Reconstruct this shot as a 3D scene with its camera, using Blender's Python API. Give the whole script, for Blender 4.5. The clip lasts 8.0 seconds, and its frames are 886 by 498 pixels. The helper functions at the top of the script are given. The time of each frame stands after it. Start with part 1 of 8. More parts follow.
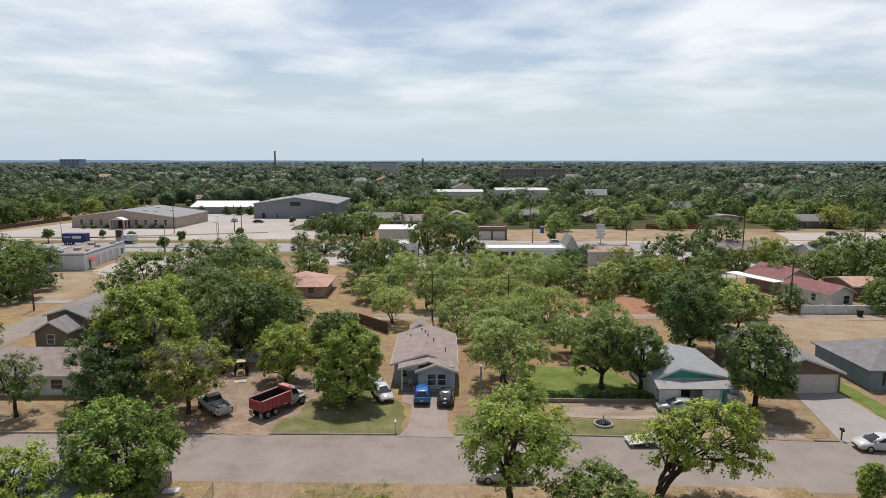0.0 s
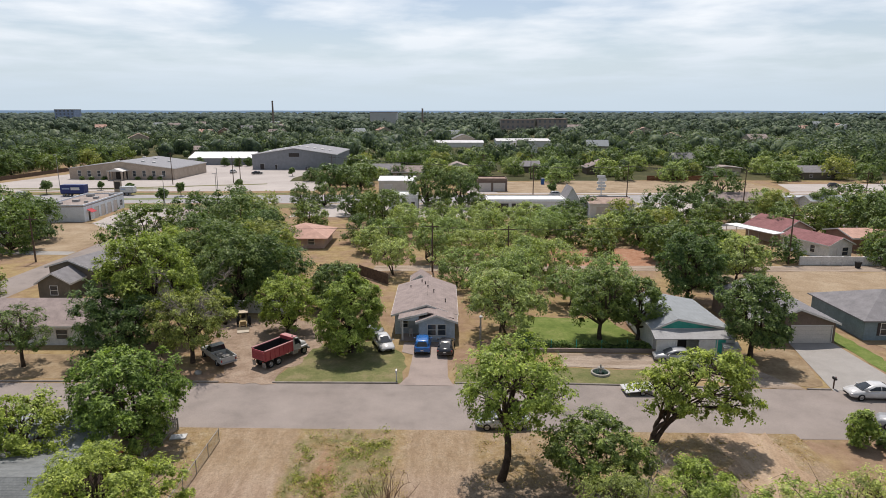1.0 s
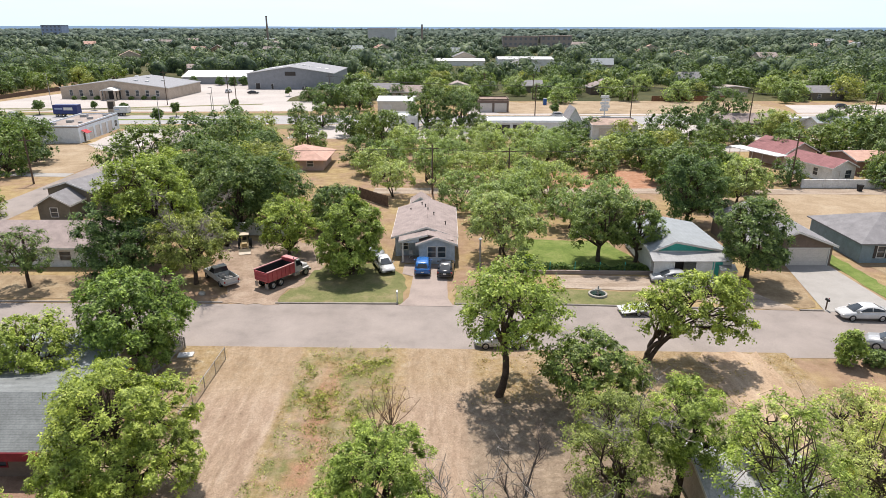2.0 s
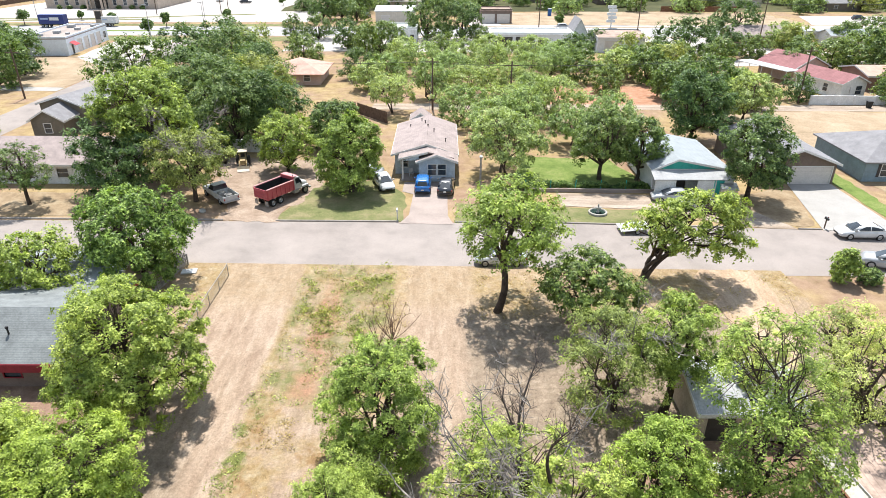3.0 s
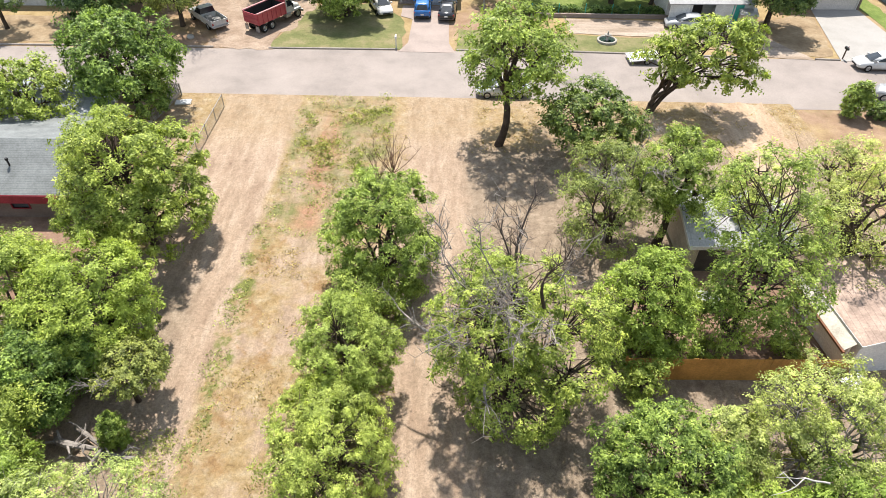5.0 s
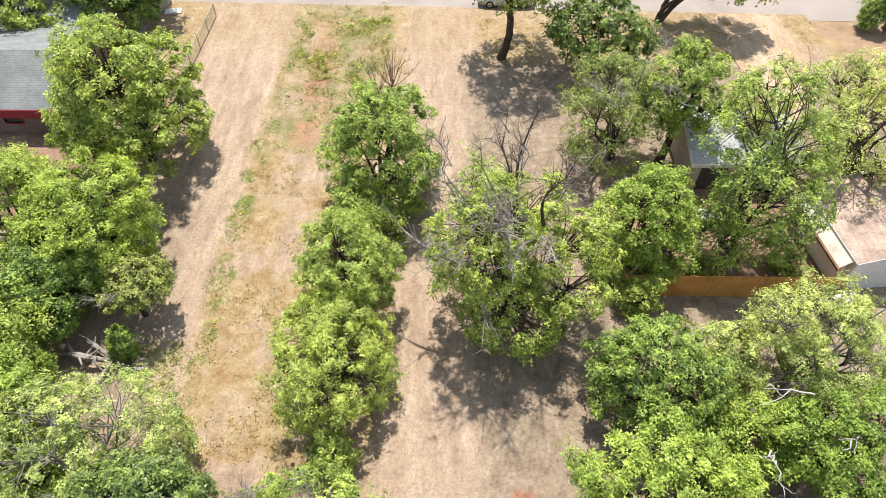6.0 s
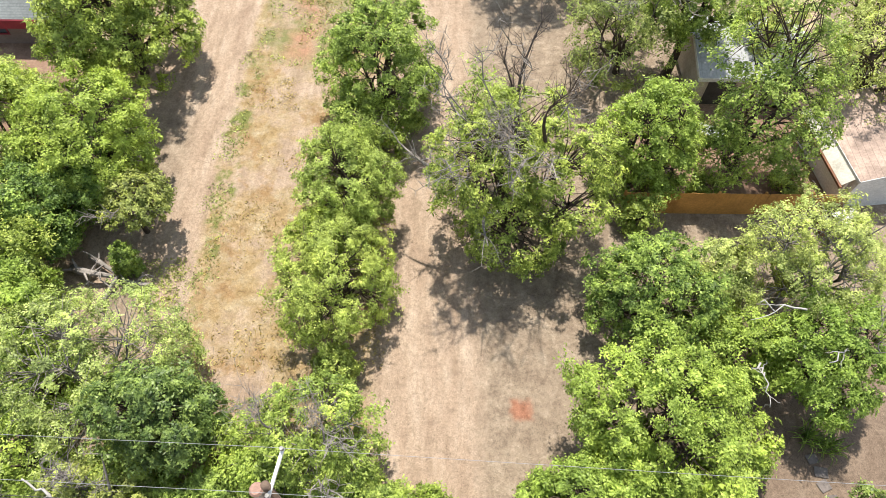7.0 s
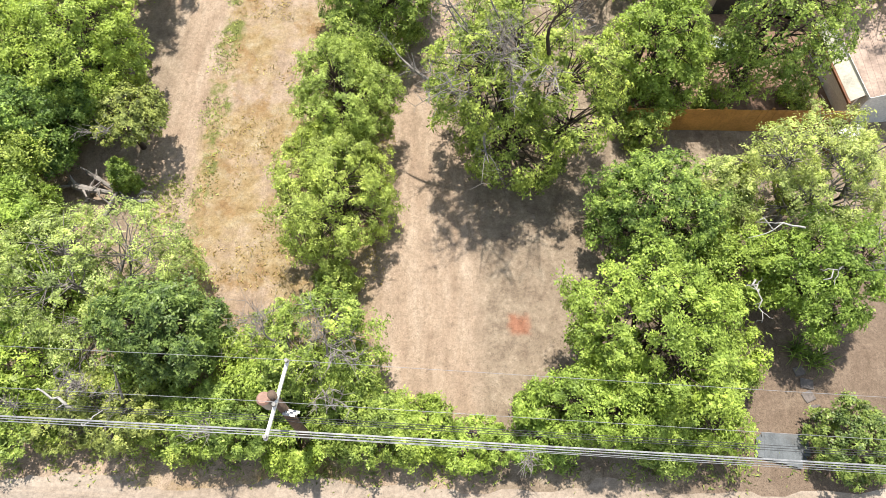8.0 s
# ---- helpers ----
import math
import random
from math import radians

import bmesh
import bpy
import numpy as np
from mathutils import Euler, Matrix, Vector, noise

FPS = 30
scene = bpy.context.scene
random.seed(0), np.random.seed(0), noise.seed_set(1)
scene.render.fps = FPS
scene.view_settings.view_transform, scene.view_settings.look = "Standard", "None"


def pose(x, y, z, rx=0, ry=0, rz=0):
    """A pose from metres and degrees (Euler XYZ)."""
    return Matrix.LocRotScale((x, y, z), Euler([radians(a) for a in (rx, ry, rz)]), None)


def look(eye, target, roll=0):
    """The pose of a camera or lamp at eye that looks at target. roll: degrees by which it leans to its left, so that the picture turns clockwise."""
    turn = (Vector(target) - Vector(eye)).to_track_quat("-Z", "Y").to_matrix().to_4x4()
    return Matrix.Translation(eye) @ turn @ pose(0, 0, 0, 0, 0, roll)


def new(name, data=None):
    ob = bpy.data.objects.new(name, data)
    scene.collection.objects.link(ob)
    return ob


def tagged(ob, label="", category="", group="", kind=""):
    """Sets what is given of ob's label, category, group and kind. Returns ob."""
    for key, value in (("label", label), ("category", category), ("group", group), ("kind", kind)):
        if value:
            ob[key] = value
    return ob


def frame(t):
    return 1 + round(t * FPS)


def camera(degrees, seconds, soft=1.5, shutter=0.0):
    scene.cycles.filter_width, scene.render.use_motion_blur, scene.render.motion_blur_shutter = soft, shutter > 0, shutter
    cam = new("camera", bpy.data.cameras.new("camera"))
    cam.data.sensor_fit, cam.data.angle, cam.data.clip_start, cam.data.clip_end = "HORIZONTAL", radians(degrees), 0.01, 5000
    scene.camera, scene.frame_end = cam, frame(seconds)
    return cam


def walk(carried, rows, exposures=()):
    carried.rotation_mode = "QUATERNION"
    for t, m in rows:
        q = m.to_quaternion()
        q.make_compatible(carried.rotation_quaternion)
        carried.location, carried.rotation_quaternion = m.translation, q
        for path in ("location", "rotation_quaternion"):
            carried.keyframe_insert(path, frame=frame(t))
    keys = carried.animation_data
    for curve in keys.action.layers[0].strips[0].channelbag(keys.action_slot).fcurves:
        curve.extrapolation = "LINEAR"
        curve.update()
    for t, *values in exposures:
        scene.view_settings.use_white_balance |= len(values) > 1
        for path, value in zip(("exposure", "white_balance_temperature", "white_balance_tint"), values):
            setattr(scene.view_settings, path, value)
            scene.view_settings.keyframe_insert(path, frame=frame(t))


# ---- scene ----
# Camera: a drone hovering 27 m above the ground, tilting its view downwards.
EYE = 27.0
cam = camera(70.46, 8.0, soft=0.4)
ROWS = [
    (0.0, 8.07, 0.0, 0.0), (0.5, 9.64, 0.0, 0.0), (1.0, 12.48, 0.0, 0.0), (1.5, 15.89, 0.0, 0.02), (1.7, 17.34, 0.0, 0.04),
    (3.0, 27.03, -0.01, 0.2), (3.5, 30.8, -0.02, 0.3), (4.0, 34.58, -0.04, 0.4), (4.5, 38.37, -0.05, 0.44),
    (6.0, 49.68, -0.15, 0.7), (6.5, 53.45, -0.2, 0.79), (7.0, 57.24, -0.3, 0.88), (7.5, 61.0, -0.43, 1.04), (8.0, 64.78, -0.6, 1.27),
]
EXPOSURES = [(0.0, 0.08, 6660, 12.2), (0.5, 0.09, 6730, 13), (1.0, 0.17, 6660, 13.8), (1.5, 0.43, 6740, 15.3), (1.7, 0.54, 6720, 14.5), (2.8, 1.24, 6250, 9), (3.4, 1.28, 6300, 9), (4.5, 1.22, 6500, 10.5), (6.0, 1.2, 6590, 9.8), (8.0, 1.21, 6560, 8)]
walk(cam, [(t, pose(0, 0, EYE, 90 - down, 0, turn) @ pose(0, 0, 0, 0, 0, roll)) for t, down, turn, roll in ROWS], EXPOSURES)

# ---- light: hazy noon sun ahead of the camera ----
SUN_ELEV, SUN_AZ = 66.5, 5.0   # azimuth: degrees from +y towards -x
sun_from = Vector((-math.sin(radians(SUN_AZ)) * math.cos(radians(SUN_ELEV)), math.cos(radians(SUN_AZ)) * math.cos(radians(SUN_ELEV)), math.sin(radians(SUN_ELEV))))
sun_data = bpy.data.lights.new("sun", "SUN")
sun_data.energy, sun_data.angle, sun_data.color = 4.0, radians(1.1), (1.0, 0.95, 0.88)
sun_ob = new("sun", sun_data)
sun_ob.matrix_world = look(sun_from * 100, (0, 0, 0))

world = bpy.data.worlds.new("sky")
scene.world = world
world.use_nodes = True
wn, wl = world.node_tree.nodes, world.node_tree.links
wn.clear()
w_out = wn.new("ShaderNodeOutputWorld")
w_bg = wn.new("ShaderNodeBackground")
w_sky = wn.new("ShaderNodeTexSky")
w_sky.sky_type, w_sky.sun_disc = "NISHITA", False
w_sky.sun_elevation, w_sky.sun_rotation = radians(SUN_ELEV), radians(-SUN_AZ)
w_sky.dust_density, w_sky.air_density, w_sky.ozone_density = 0.6, 1.0, 1.8
w_bg.inputs["Strength"].default_value = 0.09
# thin cloud sheet: the view direction is laid out on a flat layer overhead
w_tc = wn.new("ShaderNodeTexCoord")
w_sep = wn.new("ShaderNodeSeparateXYZ")
wl.new(w_tc.outputs["Generated"], w_sep.inputs[0])
w_up = wn.new("ShaderNodeMath")
w_up.operation = "MAXIMUM"
wl.new(w_sep.outputs["Z"], w_up.inputs[0])
w_up.inputs[1].default_value = 0.0
w_add = wn.new("ShaderNodeMath")
w_add.operation = "ADD"
wl.new(w_up.outputs[0], w_add.inputs[0])
w_add.inputs[1].default_value = 0.09
w_div = wn.new("ShaderNodeVectorMath")
w_div.operation = "DIVIDE"
w_comb = wn.new("ShaderNodeCombineXYZ")
for k in range(3):
    wl.new(w_add.outputs[0], w_comb.inputs[k])
wl.new(w_tc.outputs["Generated"], w_div.inputs[0])
wl.new(w_comb.outputs[0], w_div.inputs[1])
w_no = wn.new("ShaderNodeTexNoise")
w_no.inputs["Scale"].default_value, w_no.inputs["Detail"].default_value = 0.95, 7.0
w_no.inputs["Roughness"].default_value, w_no.inputs["Distortion"].default_value = 0.52, 0.1
wl.new(w_div.outputs[0], w_no.inputs["Vector"])
w_ramp = wn.new("ShaderNodeValToRGB")
w_ramp.color_ramp.elements[0].position, w_ramp.color_ramp.elements[1].position = 0.4, 0.64
w_ramp.color_ramp.elements[0].color, w_ramp.color_ramp.elements[1].color = (0.2, 0.2, 0.2, 1), (1.0, 1.0, 1.0, 1)
wl.new(w_no.outputs["Fac"], w_ramp.inputs[0])
w_mix = wn.new("ShaderNodeMix")
w_mix.data_type = "RGBA"
w_cov = wn.new("ShaderNodeMapRange")
w_cov.inputs["From Min"].default_value, w_cov.inputs["From Max"].default_value = 0.2, 0.6
w_cov.inputs["To Min"].default_value, w_cov.inputs["To Max"].default_value = 1.0, 0.5
wl.new(w_sep.outputs["Z"], w_cov.inputs["Value"])
w_fac = wn.new("ShaderNodeMath")
w_fac.operation = "MULTIPLY"
wl.new(w_ramp.outputs[0], w_fac.inputs[0])
wl.new(w_cov.outputs[0], w_fac.inputs[1])
wl.new(w_fac.outputs[0], w_mix.inputs["Factor"])
wl.new(w_sky.outputs[0], w_mix.inputs[6])
w_mix.inputs[7].default_value = (9.2, 9.9, 10.4, 1)
# pale haze towards the horizon
w_hz = wn.new("ShaderNodeMapRange")
w_hz.inputs["From Min"].default_value, w_hz.inputs["From Max"].default_value = 0.0, 0.16
w_hz.inputs["To Min"].default_value, w_hz.inputs["To Max"].default_value = 1.0, 0.0
w_hz.interpolation_type = "SMOOTHSTEP"
wl.new(w_sep.outputs["Z"], w_hz.inputs["Value"])
w_mix2 = wn.new("ShaderNodeMix")
w_mix2.data_type = "RGBA"
wl.new(w_hz.outputs[0], w_mix2.inputs["Factor"])
wl.new(w_mix.outputs[2], w_mix2.inputs[6])
w_mix2.inputs[7].default_value = (5.9, 7.2, 8.2, 1)
# cloud and haze scatter forward: brightest towards the sun, dimmer away from it
w_dot = wn.new("ShaderNodeVectorMath")
w_dot.operation = "DOT_PRODUCT"
wl.new(w_tc.outputs["Generated"], w_dot.inputs[0])
w_dot.inputs[1].default_value = sun_from
w_fwd = wn.new("ShaderNodeMapRange")
w_fwd.interpolation_type = "SMOOTHSTEP"
w_fwd.inputs["From Min"].default_value, w_fwd.inputs["From Max"].default_value = -0.6, 0.5
w_fwd.inputs["To Min"].default_value, w_fwd.inputs["To Max"].default_value = 0.36, 1.0
wl.new(w_dot.outputs["Value"], w_fwd.inputs["Value"])
w_scale = wn.new("ShaderNodeVectorMath")
w_scale.operation = "SCALE"
wl.new(w_mix2.outputs[2], w_scale.inputs[0])
wl.new(w_fwd.outputs[0], w_scale.inputs["Scale"])
wl.new(w_scale.outputs[0], w_bg.inputs["Color"])
wl.new(w_bg.outputs[0], w_out.inputs[0])


# ---- materials ----
def mat_new(name):
    m = bpy.data.materials.new(name)
    m.use_nodes = True
    nt = m.node_tree
    return m, nt.nodes, nt.links, nt.nodes["Principled BSDF"]


def noise_node(n, l, scale, detail=4.0, rough=0.6, vec=None):
    t = n.new("ShaderNodeTexNoise")
    t.inputs["Scale"].default_value, t.inputs["Detail"].default_value, t.inputs["Roughness"].default_value = scale, detail, rough
    if vec is not None:
        l.new(vec, t.inputs["Vector"])
    return t


def ramp_node(n, l, src, stops):
    r = n.new("ShaderNodeValToRGB")
    e = r.color_ramp.elements
    while len(e) < len(stops):
        e.new(0.5)
    for k, (p, c) in enumerate(stops):
        e[k].position, e[k].color = p, (*c, 1)
    l.new(src, r.inputs[0])
    return r


def mix_node(n, l, fac, a, b, blend="MIX"):
    x = n.new("ShaderNodeMix")
    x.data_type, x.blend_type = "RGBA", blend
    for sock, v in ((x.inputs["Factor"], fac), (x.inputs[6], a), (x.inputs[7], b)):
        if hasattr(v, "is_linked"):
            l.new(v, sock)
        elif isinstance(v, (int, float)):
            sock.default_value = v
        else:
            sock.default_value = (*v, 1)
    return x.outputs[2]


def surface(name, base, dark=0.75, light=1.2, scale=1.5, fine=14.0, rough=0.8, metal=0.0, bump=0.3, spec=0.3, tint=None, dirt=0.0, island=0.0):
    """A weathered surface: two scales of colour change, grain in the relief, per-object change."""
    m, n, l, p = mat_new(name)
    geo = n.new("ShaderNodeNewGeometry")
    a = noise_node(n, l, scale, 5, 0.62, geo.outputs["Position"])
    b = noise_node(n, l, fine, 3, 0.6, geo.outputs["Position"])
    lo, hi = [c * dark for c in base], [min(1, c * light) for c in base]
    if tint:
        hi = list(tint)
    ra = ramp_node(n, l, a.outputs["Fac"], [(0.32, lo), (0.5, base), (0.7, hi)])
    rb = ramp_node(n, l, b.outputs["Fac"], [(0.3, (0.8,) * 3), (0.7, (1.15,) * 3)])
    col = mix_node(n, l, 1.0, ra.outputs[0], rb.outputs[0], "MULTIPLY")
    if dirt:
        d = noise_node(n, l, scale * 0.4, 7, 0.7, geo.outputs["Position"])
        rd = ramp_node(n, l, d.outputs["Fac"], [(0.48, (0, 0, 0)), (0.68, (1, 1, 1))])
        dm = n.new("ShaderNodeMath")
        dm.operation = "MULTIPLY"
        l.new(rd.outputs[0], dm.inputs[0])
        dm.inputs[1].default_value = dirt
        col = mix_node(n, l, dm.outputs[0], col, (0.13, 0.1, 0.075))
    if island:
        rr = ramp_node(n, l, geo.outputs["Random Per Island"], [(0, (1 - island,) * 3), (1, (1 + island,) * 3)])
        col = mix_node(n, l, 1.0, col, rr.outputs[0], "MULTIPLY")
    l.new(col, p.inputs["Base Color"])
    p.inputs["Roughness"].default_value, p.inputs["Metallic"].default_value = rough, metal
    p.inputs["Specular IOR Level"].default_value = spec
    if bump:
        bp = n.new("ShaderNodeBump")
        bp.inputs["Strength"].default_value, bp.inputs["Distance"].default_value = bump, 0.02
        l.new(b.outputs["Fac"], bp.inputs["Height"])
        l.new(bp.outputs[0], p.inputs["Normal"])
    return m


def banded(name, base, step, axis="Z", dark=0.6, rough=0.85, bump=0.5, spec=0.25, width=0.12, var=0.2, metal=0.0):
    """Lap siding, shingle courses or sheet-metal ribs: a line every `step` metres along an axis, with stains."""
    m, n, l, p = mat_new(name)
    geo = n.new("ShaderNodeNewGeometry")
    sep = n.new("ShaderNodeSeparateXYZ")
    l.new(geo.outputs["Position"], sep.inputs[0])
    mul = n.new("ShaderNodeMath")
    mul.operation = "MULTIPLY"
    l.new(sep.outputs[axis], mul.inputs[0])
    mul.inputs[1].default_value = 1 / step
    fr = n.new("ShaderNodeMath")
    fr.operation = "FRACT"
    l.new(mul.outputs[0], fr.inputs[0])
    line = ramp_node(n, l, fr.outputs[0], [(0.0, (dark,) * 3), (width, (1, 1, 1)), (1.0, (1, 1, 1))])
    a = noise_node(n, l, 0.9, 6, 0.65, geo.outputs["Position"])
    b = noise_node(n, l, 9.0, 3, 0.6, geo.outputs["Position"])
    ra = ramp_node(n, l, a.outputs["Fac"], [(0.3, [c * (1 - var) for c in base]), (0.7, [min(1, c * (1 + var)) for c in base])])
    rb = ramp_node(n, l, b.outputs["Fac"], [(0.3, (0.82,) * 3), (0.7, (1.12,) * 3)])
    col = mix_node(n, l, 1.0, ra.outputs[0], rb.outputs[0], "MULTIPLY")
    col = mix_node(n, l, 1.0, col, line.outputs[0], "MULTIPLY")
    l.new(col, p.inputs["Base Color"])
    p.inputs["Roughness"].default_value, p.inputs["Specular IOR Level"].default_value, p.inputs["Metallic"].default_value = rough, spec, metal
    bp = n.new("ShaderNodeBump")
    bp.inputs["Strength"].default_value, bp.inputs["Distance"].default_value = bump, 0.02
    l.new(line.outputs[0], bp.inputs["Height"])
    l.new(bp.outputs[0], p.inputs["Normal"])
    return m


def leaf_material(name, base, bright, through_light=0.35, patch=0.9, swing=0.24, low=0.55, gloss=0.16):
    m, n, l, p = mat_new(name)
    geo = n.new("ShaderNodeNewGeometry")
    info = n.new("ShaderNodeObjectInfo")
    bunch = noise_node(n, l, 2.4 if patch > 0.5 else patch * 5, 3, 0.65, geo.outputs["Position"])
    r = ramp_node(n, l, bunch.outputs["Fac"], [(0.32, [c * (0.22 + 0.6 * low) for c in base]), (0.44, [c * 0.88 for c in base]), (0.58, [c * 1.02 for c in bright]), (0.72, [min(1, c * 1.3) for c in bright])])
    each = ramp_node(n, l, geo.outputs["Random Per Island"], [(0.0, (0.74, 0.77, 0.74)), (1.0, (1.27, 1.24, 1.22))])
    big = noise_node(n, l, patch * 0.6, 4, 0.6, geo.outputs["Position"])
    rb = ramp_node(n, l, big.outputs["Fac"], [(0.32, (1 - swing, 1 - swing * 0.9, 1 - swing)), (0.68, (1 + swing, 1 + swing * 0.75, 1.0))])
    col = mix_node(n, l, 1.0, r.outputs[0], each.outputs[0], "MULTIPLY")
    col = mix_node(n, l, 1.0, col, rb.outputs[0], "MULTIPLY")
    ro = ramp_node(n, l, info.outputs["Random"], [(0.0, (0.85, 0.9, 0.85)), (1.0, (1.15, 1.08, 1.0))])
    col = mix_node(n, l, 1.0, col, ro.outputs[0], "MULTIPLY")
    l.new(col, p.inputs["Base Color"])
    p.inputs["Roughness"].default_value, p.inputs["Specular IOR Level"].default_value = 0.42, gloss
    tr = n.new("ShaderNodeBsdfTranslucent")
    tcol = mix_node(n, l, 1.0, col, (1.35, 1.45, 0.65), "MULTIPLY")
    l.new(tcol, tr.inputs["Color"])
    mx = n.new("ShaderNodeMixShader")
    mx.inputs[0].default_value = through_light
    l.new(p.outputs[0], mx.inputs[1])
    l.new(tr.outputs[0], mx.inputs[2])
    l.new(mx.outputs[0], n["Material Output"].inputs["Surface"])
    return m


def glass_material(name, tint=(0.04, 0.05, 0.06), rough=0.06):
    m, n, l, p = mat_new(name)
    geo = n.new("ShaderNodeNewGeometry")
    a = noise_node(n, l, 1.3, 3, 0.5, geo.outputs["Position"])
    r = ramp_node(n, l, a.outputs["Fac"], [(0.35, [c * 0.7 for c in tint]), (0.65, [c * 1.4 for c in tint])])
    l.new(r.outputs[0], p.inputs["Base Color"])
    p.inputs["Roughness"].default_value, p.inputs["Specular IOR Level"].default_value = rough, 0.6
    return m


def paint(name, base, rough=0.25, coat=0.6, metal=0.0):
    m, n, l, p = mat_new(name)
    geo = n.new("ShaderNodeNewGeometry")
    a = noise_node(n, l, 2.2, 5, 0.6, geo.outputs["Position"])
    r = ramp_node(n, l, a.outputs["Fac"], [(0.3, [c * 0.85 for c in base]), (0.7, [min(1, c * 1.1) for c in base])])
    l.new(r.outputs[0], p.inputs["Base Color"])
    p.inputs["Roughness"].default_value, p.inputs["Metallic"].default_value = rough, metal
    p.inputs["Coat Weight"].default_value, p.inputs["Coat Roughness"].default_value = coat, 0.08
    return m


def ground_material():
    """Open ground: straw-coloured dry grass, bare reddish dirt, scattered green."""
    m, n, l, p = mat_new("ground_dry")
    geo = n.new("ShaderNodeNewGeometry")
    pos = geo.outputs["Position"]
    a = noise_node(n, l, 0.12, 6, 0.65, pos)
    b = noise_node(n, l, 0.7, 6, 0.7, pos)
    c = noise_node(n, l, 9.0, 4, 0.75, pos)
    straw = ramp_node(n, l, b.outputs["Fac"], [(0.3, (0.194, 0.133, 0.0648)), (0.5, (0.274, 0.202, 0.101)), (0.7, (0.324, 0.252, 0.137))])
    dirt = ramp_node(n, l, b.outputs["Fac"], [(0.3, (0.187, 0.119, 0.0756)), (0.7, (0.288, 0.202, 0.137))])
    f1 = ramp_node(n, l, a.outputs["Fac"], [(0.42, (0, 0, 0)), (0.58, (1, 1, 1))])
    col = mix_node(n, l, f1.outputs[0], straw.outputs[0], dirt.outputs[0])
    g = noise_node(n, l, 0.2, 5, 0.7, pos)
    g.noise_dimensions = "4D"
    g.inputs["W"].default_value = 3.0
    f2 = ramp_node(n, l, g.outputs["Fac"], [(0.6, (0, 0, 0)), (0.74, (0.504, 0.504, 0.504))])
    col = mix_node(n, l, f2.outputs[0], col, (0.115, 0.122, 0.0432))
    rc = ramp_node(n, l, c.outputs["Fac"], [(0.3, (0.72,) * 3), (0.7, (1.22,) * 3)])
    col = mix_node(n, l, 1.0, col, rc.outputs[0], "MULTIPLY")
    l.new(col, p.inputs["Base Color"])
    p.inputs["Roughness"].default_value, p.inputs["Specular IOR Level"].default_value = 0.95, 0.1
    bp = n.new("ShaderNodeBump")
    bp.inputs["Strength"].default_value, bp.inputs["Distance"].default_value = 0.5, 0.05
    l.new(c.outputs["Fac"], bp.inputs["Height"])
    l.new(bp.outputs[0], p.inputs["Normal"])
    return m


def patch_material(name, low, mid, high, scale=0.6, fine=10.0, edge=None, stretch=None):
    """A patch of ground cover in three tones; with stretch, drawn out along one axis like wheel tracks."""
    m, n, l, p = mat_new(name)
    geo = n.new("ShaderNodeNewGeometry")
    pos = geo.outputs["Position"]
    if stretch:
        mp = n.new("ShaderNodeMapping")
        mp.inputs["Scale"].default_value = stretch
        l.new(pos, mp.inputs["Vector"])
        src = mp.outputs[0]
    else:
        src = pos
    a = noise_node(n, l, scale, 7, 0.7, src)
    c = noise_node(n, l, fine, 5, 0.8, pos)
    q = noise_node(n, l, 2.6, 5, 0.7, pos)
    ra = ramp_node(n, l, a.outputs["Fac"], [(0.33, low), (0.5, mid), (0.66, high)])
    rc = ramp_node(n, l, c.outputs["Fac"], [(0.3, (0.66,) * 3), (0.7, (1.26,) * 3)])
    rq = ramp_node(n, l, q.outputs["Fac"], [(0.3, (0.86,) * 3), (0.7, (1.12,) * 3)])
    col = mix_node(n, l, 1.0, ra.outputs[0], rc.outputs[0], "MULTIPLY")
    col = mix_node(n, l, 1.0, col, rq.outputs[0], "MULTIPLY")
    l.new(col, p.inputs["Base Color"])
    p.inputs["Roughness"].default_value, p.inputs["Specular IOR Level"].default_value = 0.95, 0.1
    bp = n.new("ShaderNodeBump")
    bp.inputs["Strength"].default_value, bp.inputs["Distance"].default_value = 0.6, 0.04
    l.new(c.outputs["Fac"], bp.inputs["Height"])
    l.new(bp.outputs[0], p.inputs["Normal"])
    return m


M = {}
M["ground"] = ground_material()
M["road"] = surface("asphalt_worn", (0.238, 0.205, 0.184), 0.8, 1.13, 0.25, 22, 0.9, bump=0.25, dirt=0.12)
M["highway"] = surface("asphalt_highway", (0.285, 0.275, 0.27), 0.85, 1.15, 0.08, 4, 0.9, bump=0.1)
M["lot"] = surface("parking_concrete", (0.37, 0.335, 0.31), 0.88, 1.12, 0.06, 3, 0.9, bump=0.1)
M["concrete"] = surface("concrete", (0.275, 0.225, 0.198), 0.84, 1.1, 0.5, 16, 0.9, bump=0.2, dirt=0.1)
M["concrete_white"] = surface("new_concrete", (0.285, 0.27, 0.25), 0.9, 1.07, 0.5, 16, 0.9, bump=0.15, dirt=0.12)
M["kerb"] = surface("kerb_concrete", (0.259, 0.23, 0.202), 0.75, 1.2, 1.5, 12, 0.9, bump=0.3, dirt=0.3)
M["alley"] = patch_material("alley_dirt", (0.216, 0.166, 0.122), (0.288, 0.23, 0.18), (0.36, 0.302, 0.245), 0.5, 8, stretch=(0.25, 1.4, 1))
M["track"] = patch_material("bare_track", (0.266, 0.184, 0.119), (0.338, 0.248, 0.169), (0.403, 0.31, 0.223), 0.5, 7, stretch=(1.6, 0.22, 1))
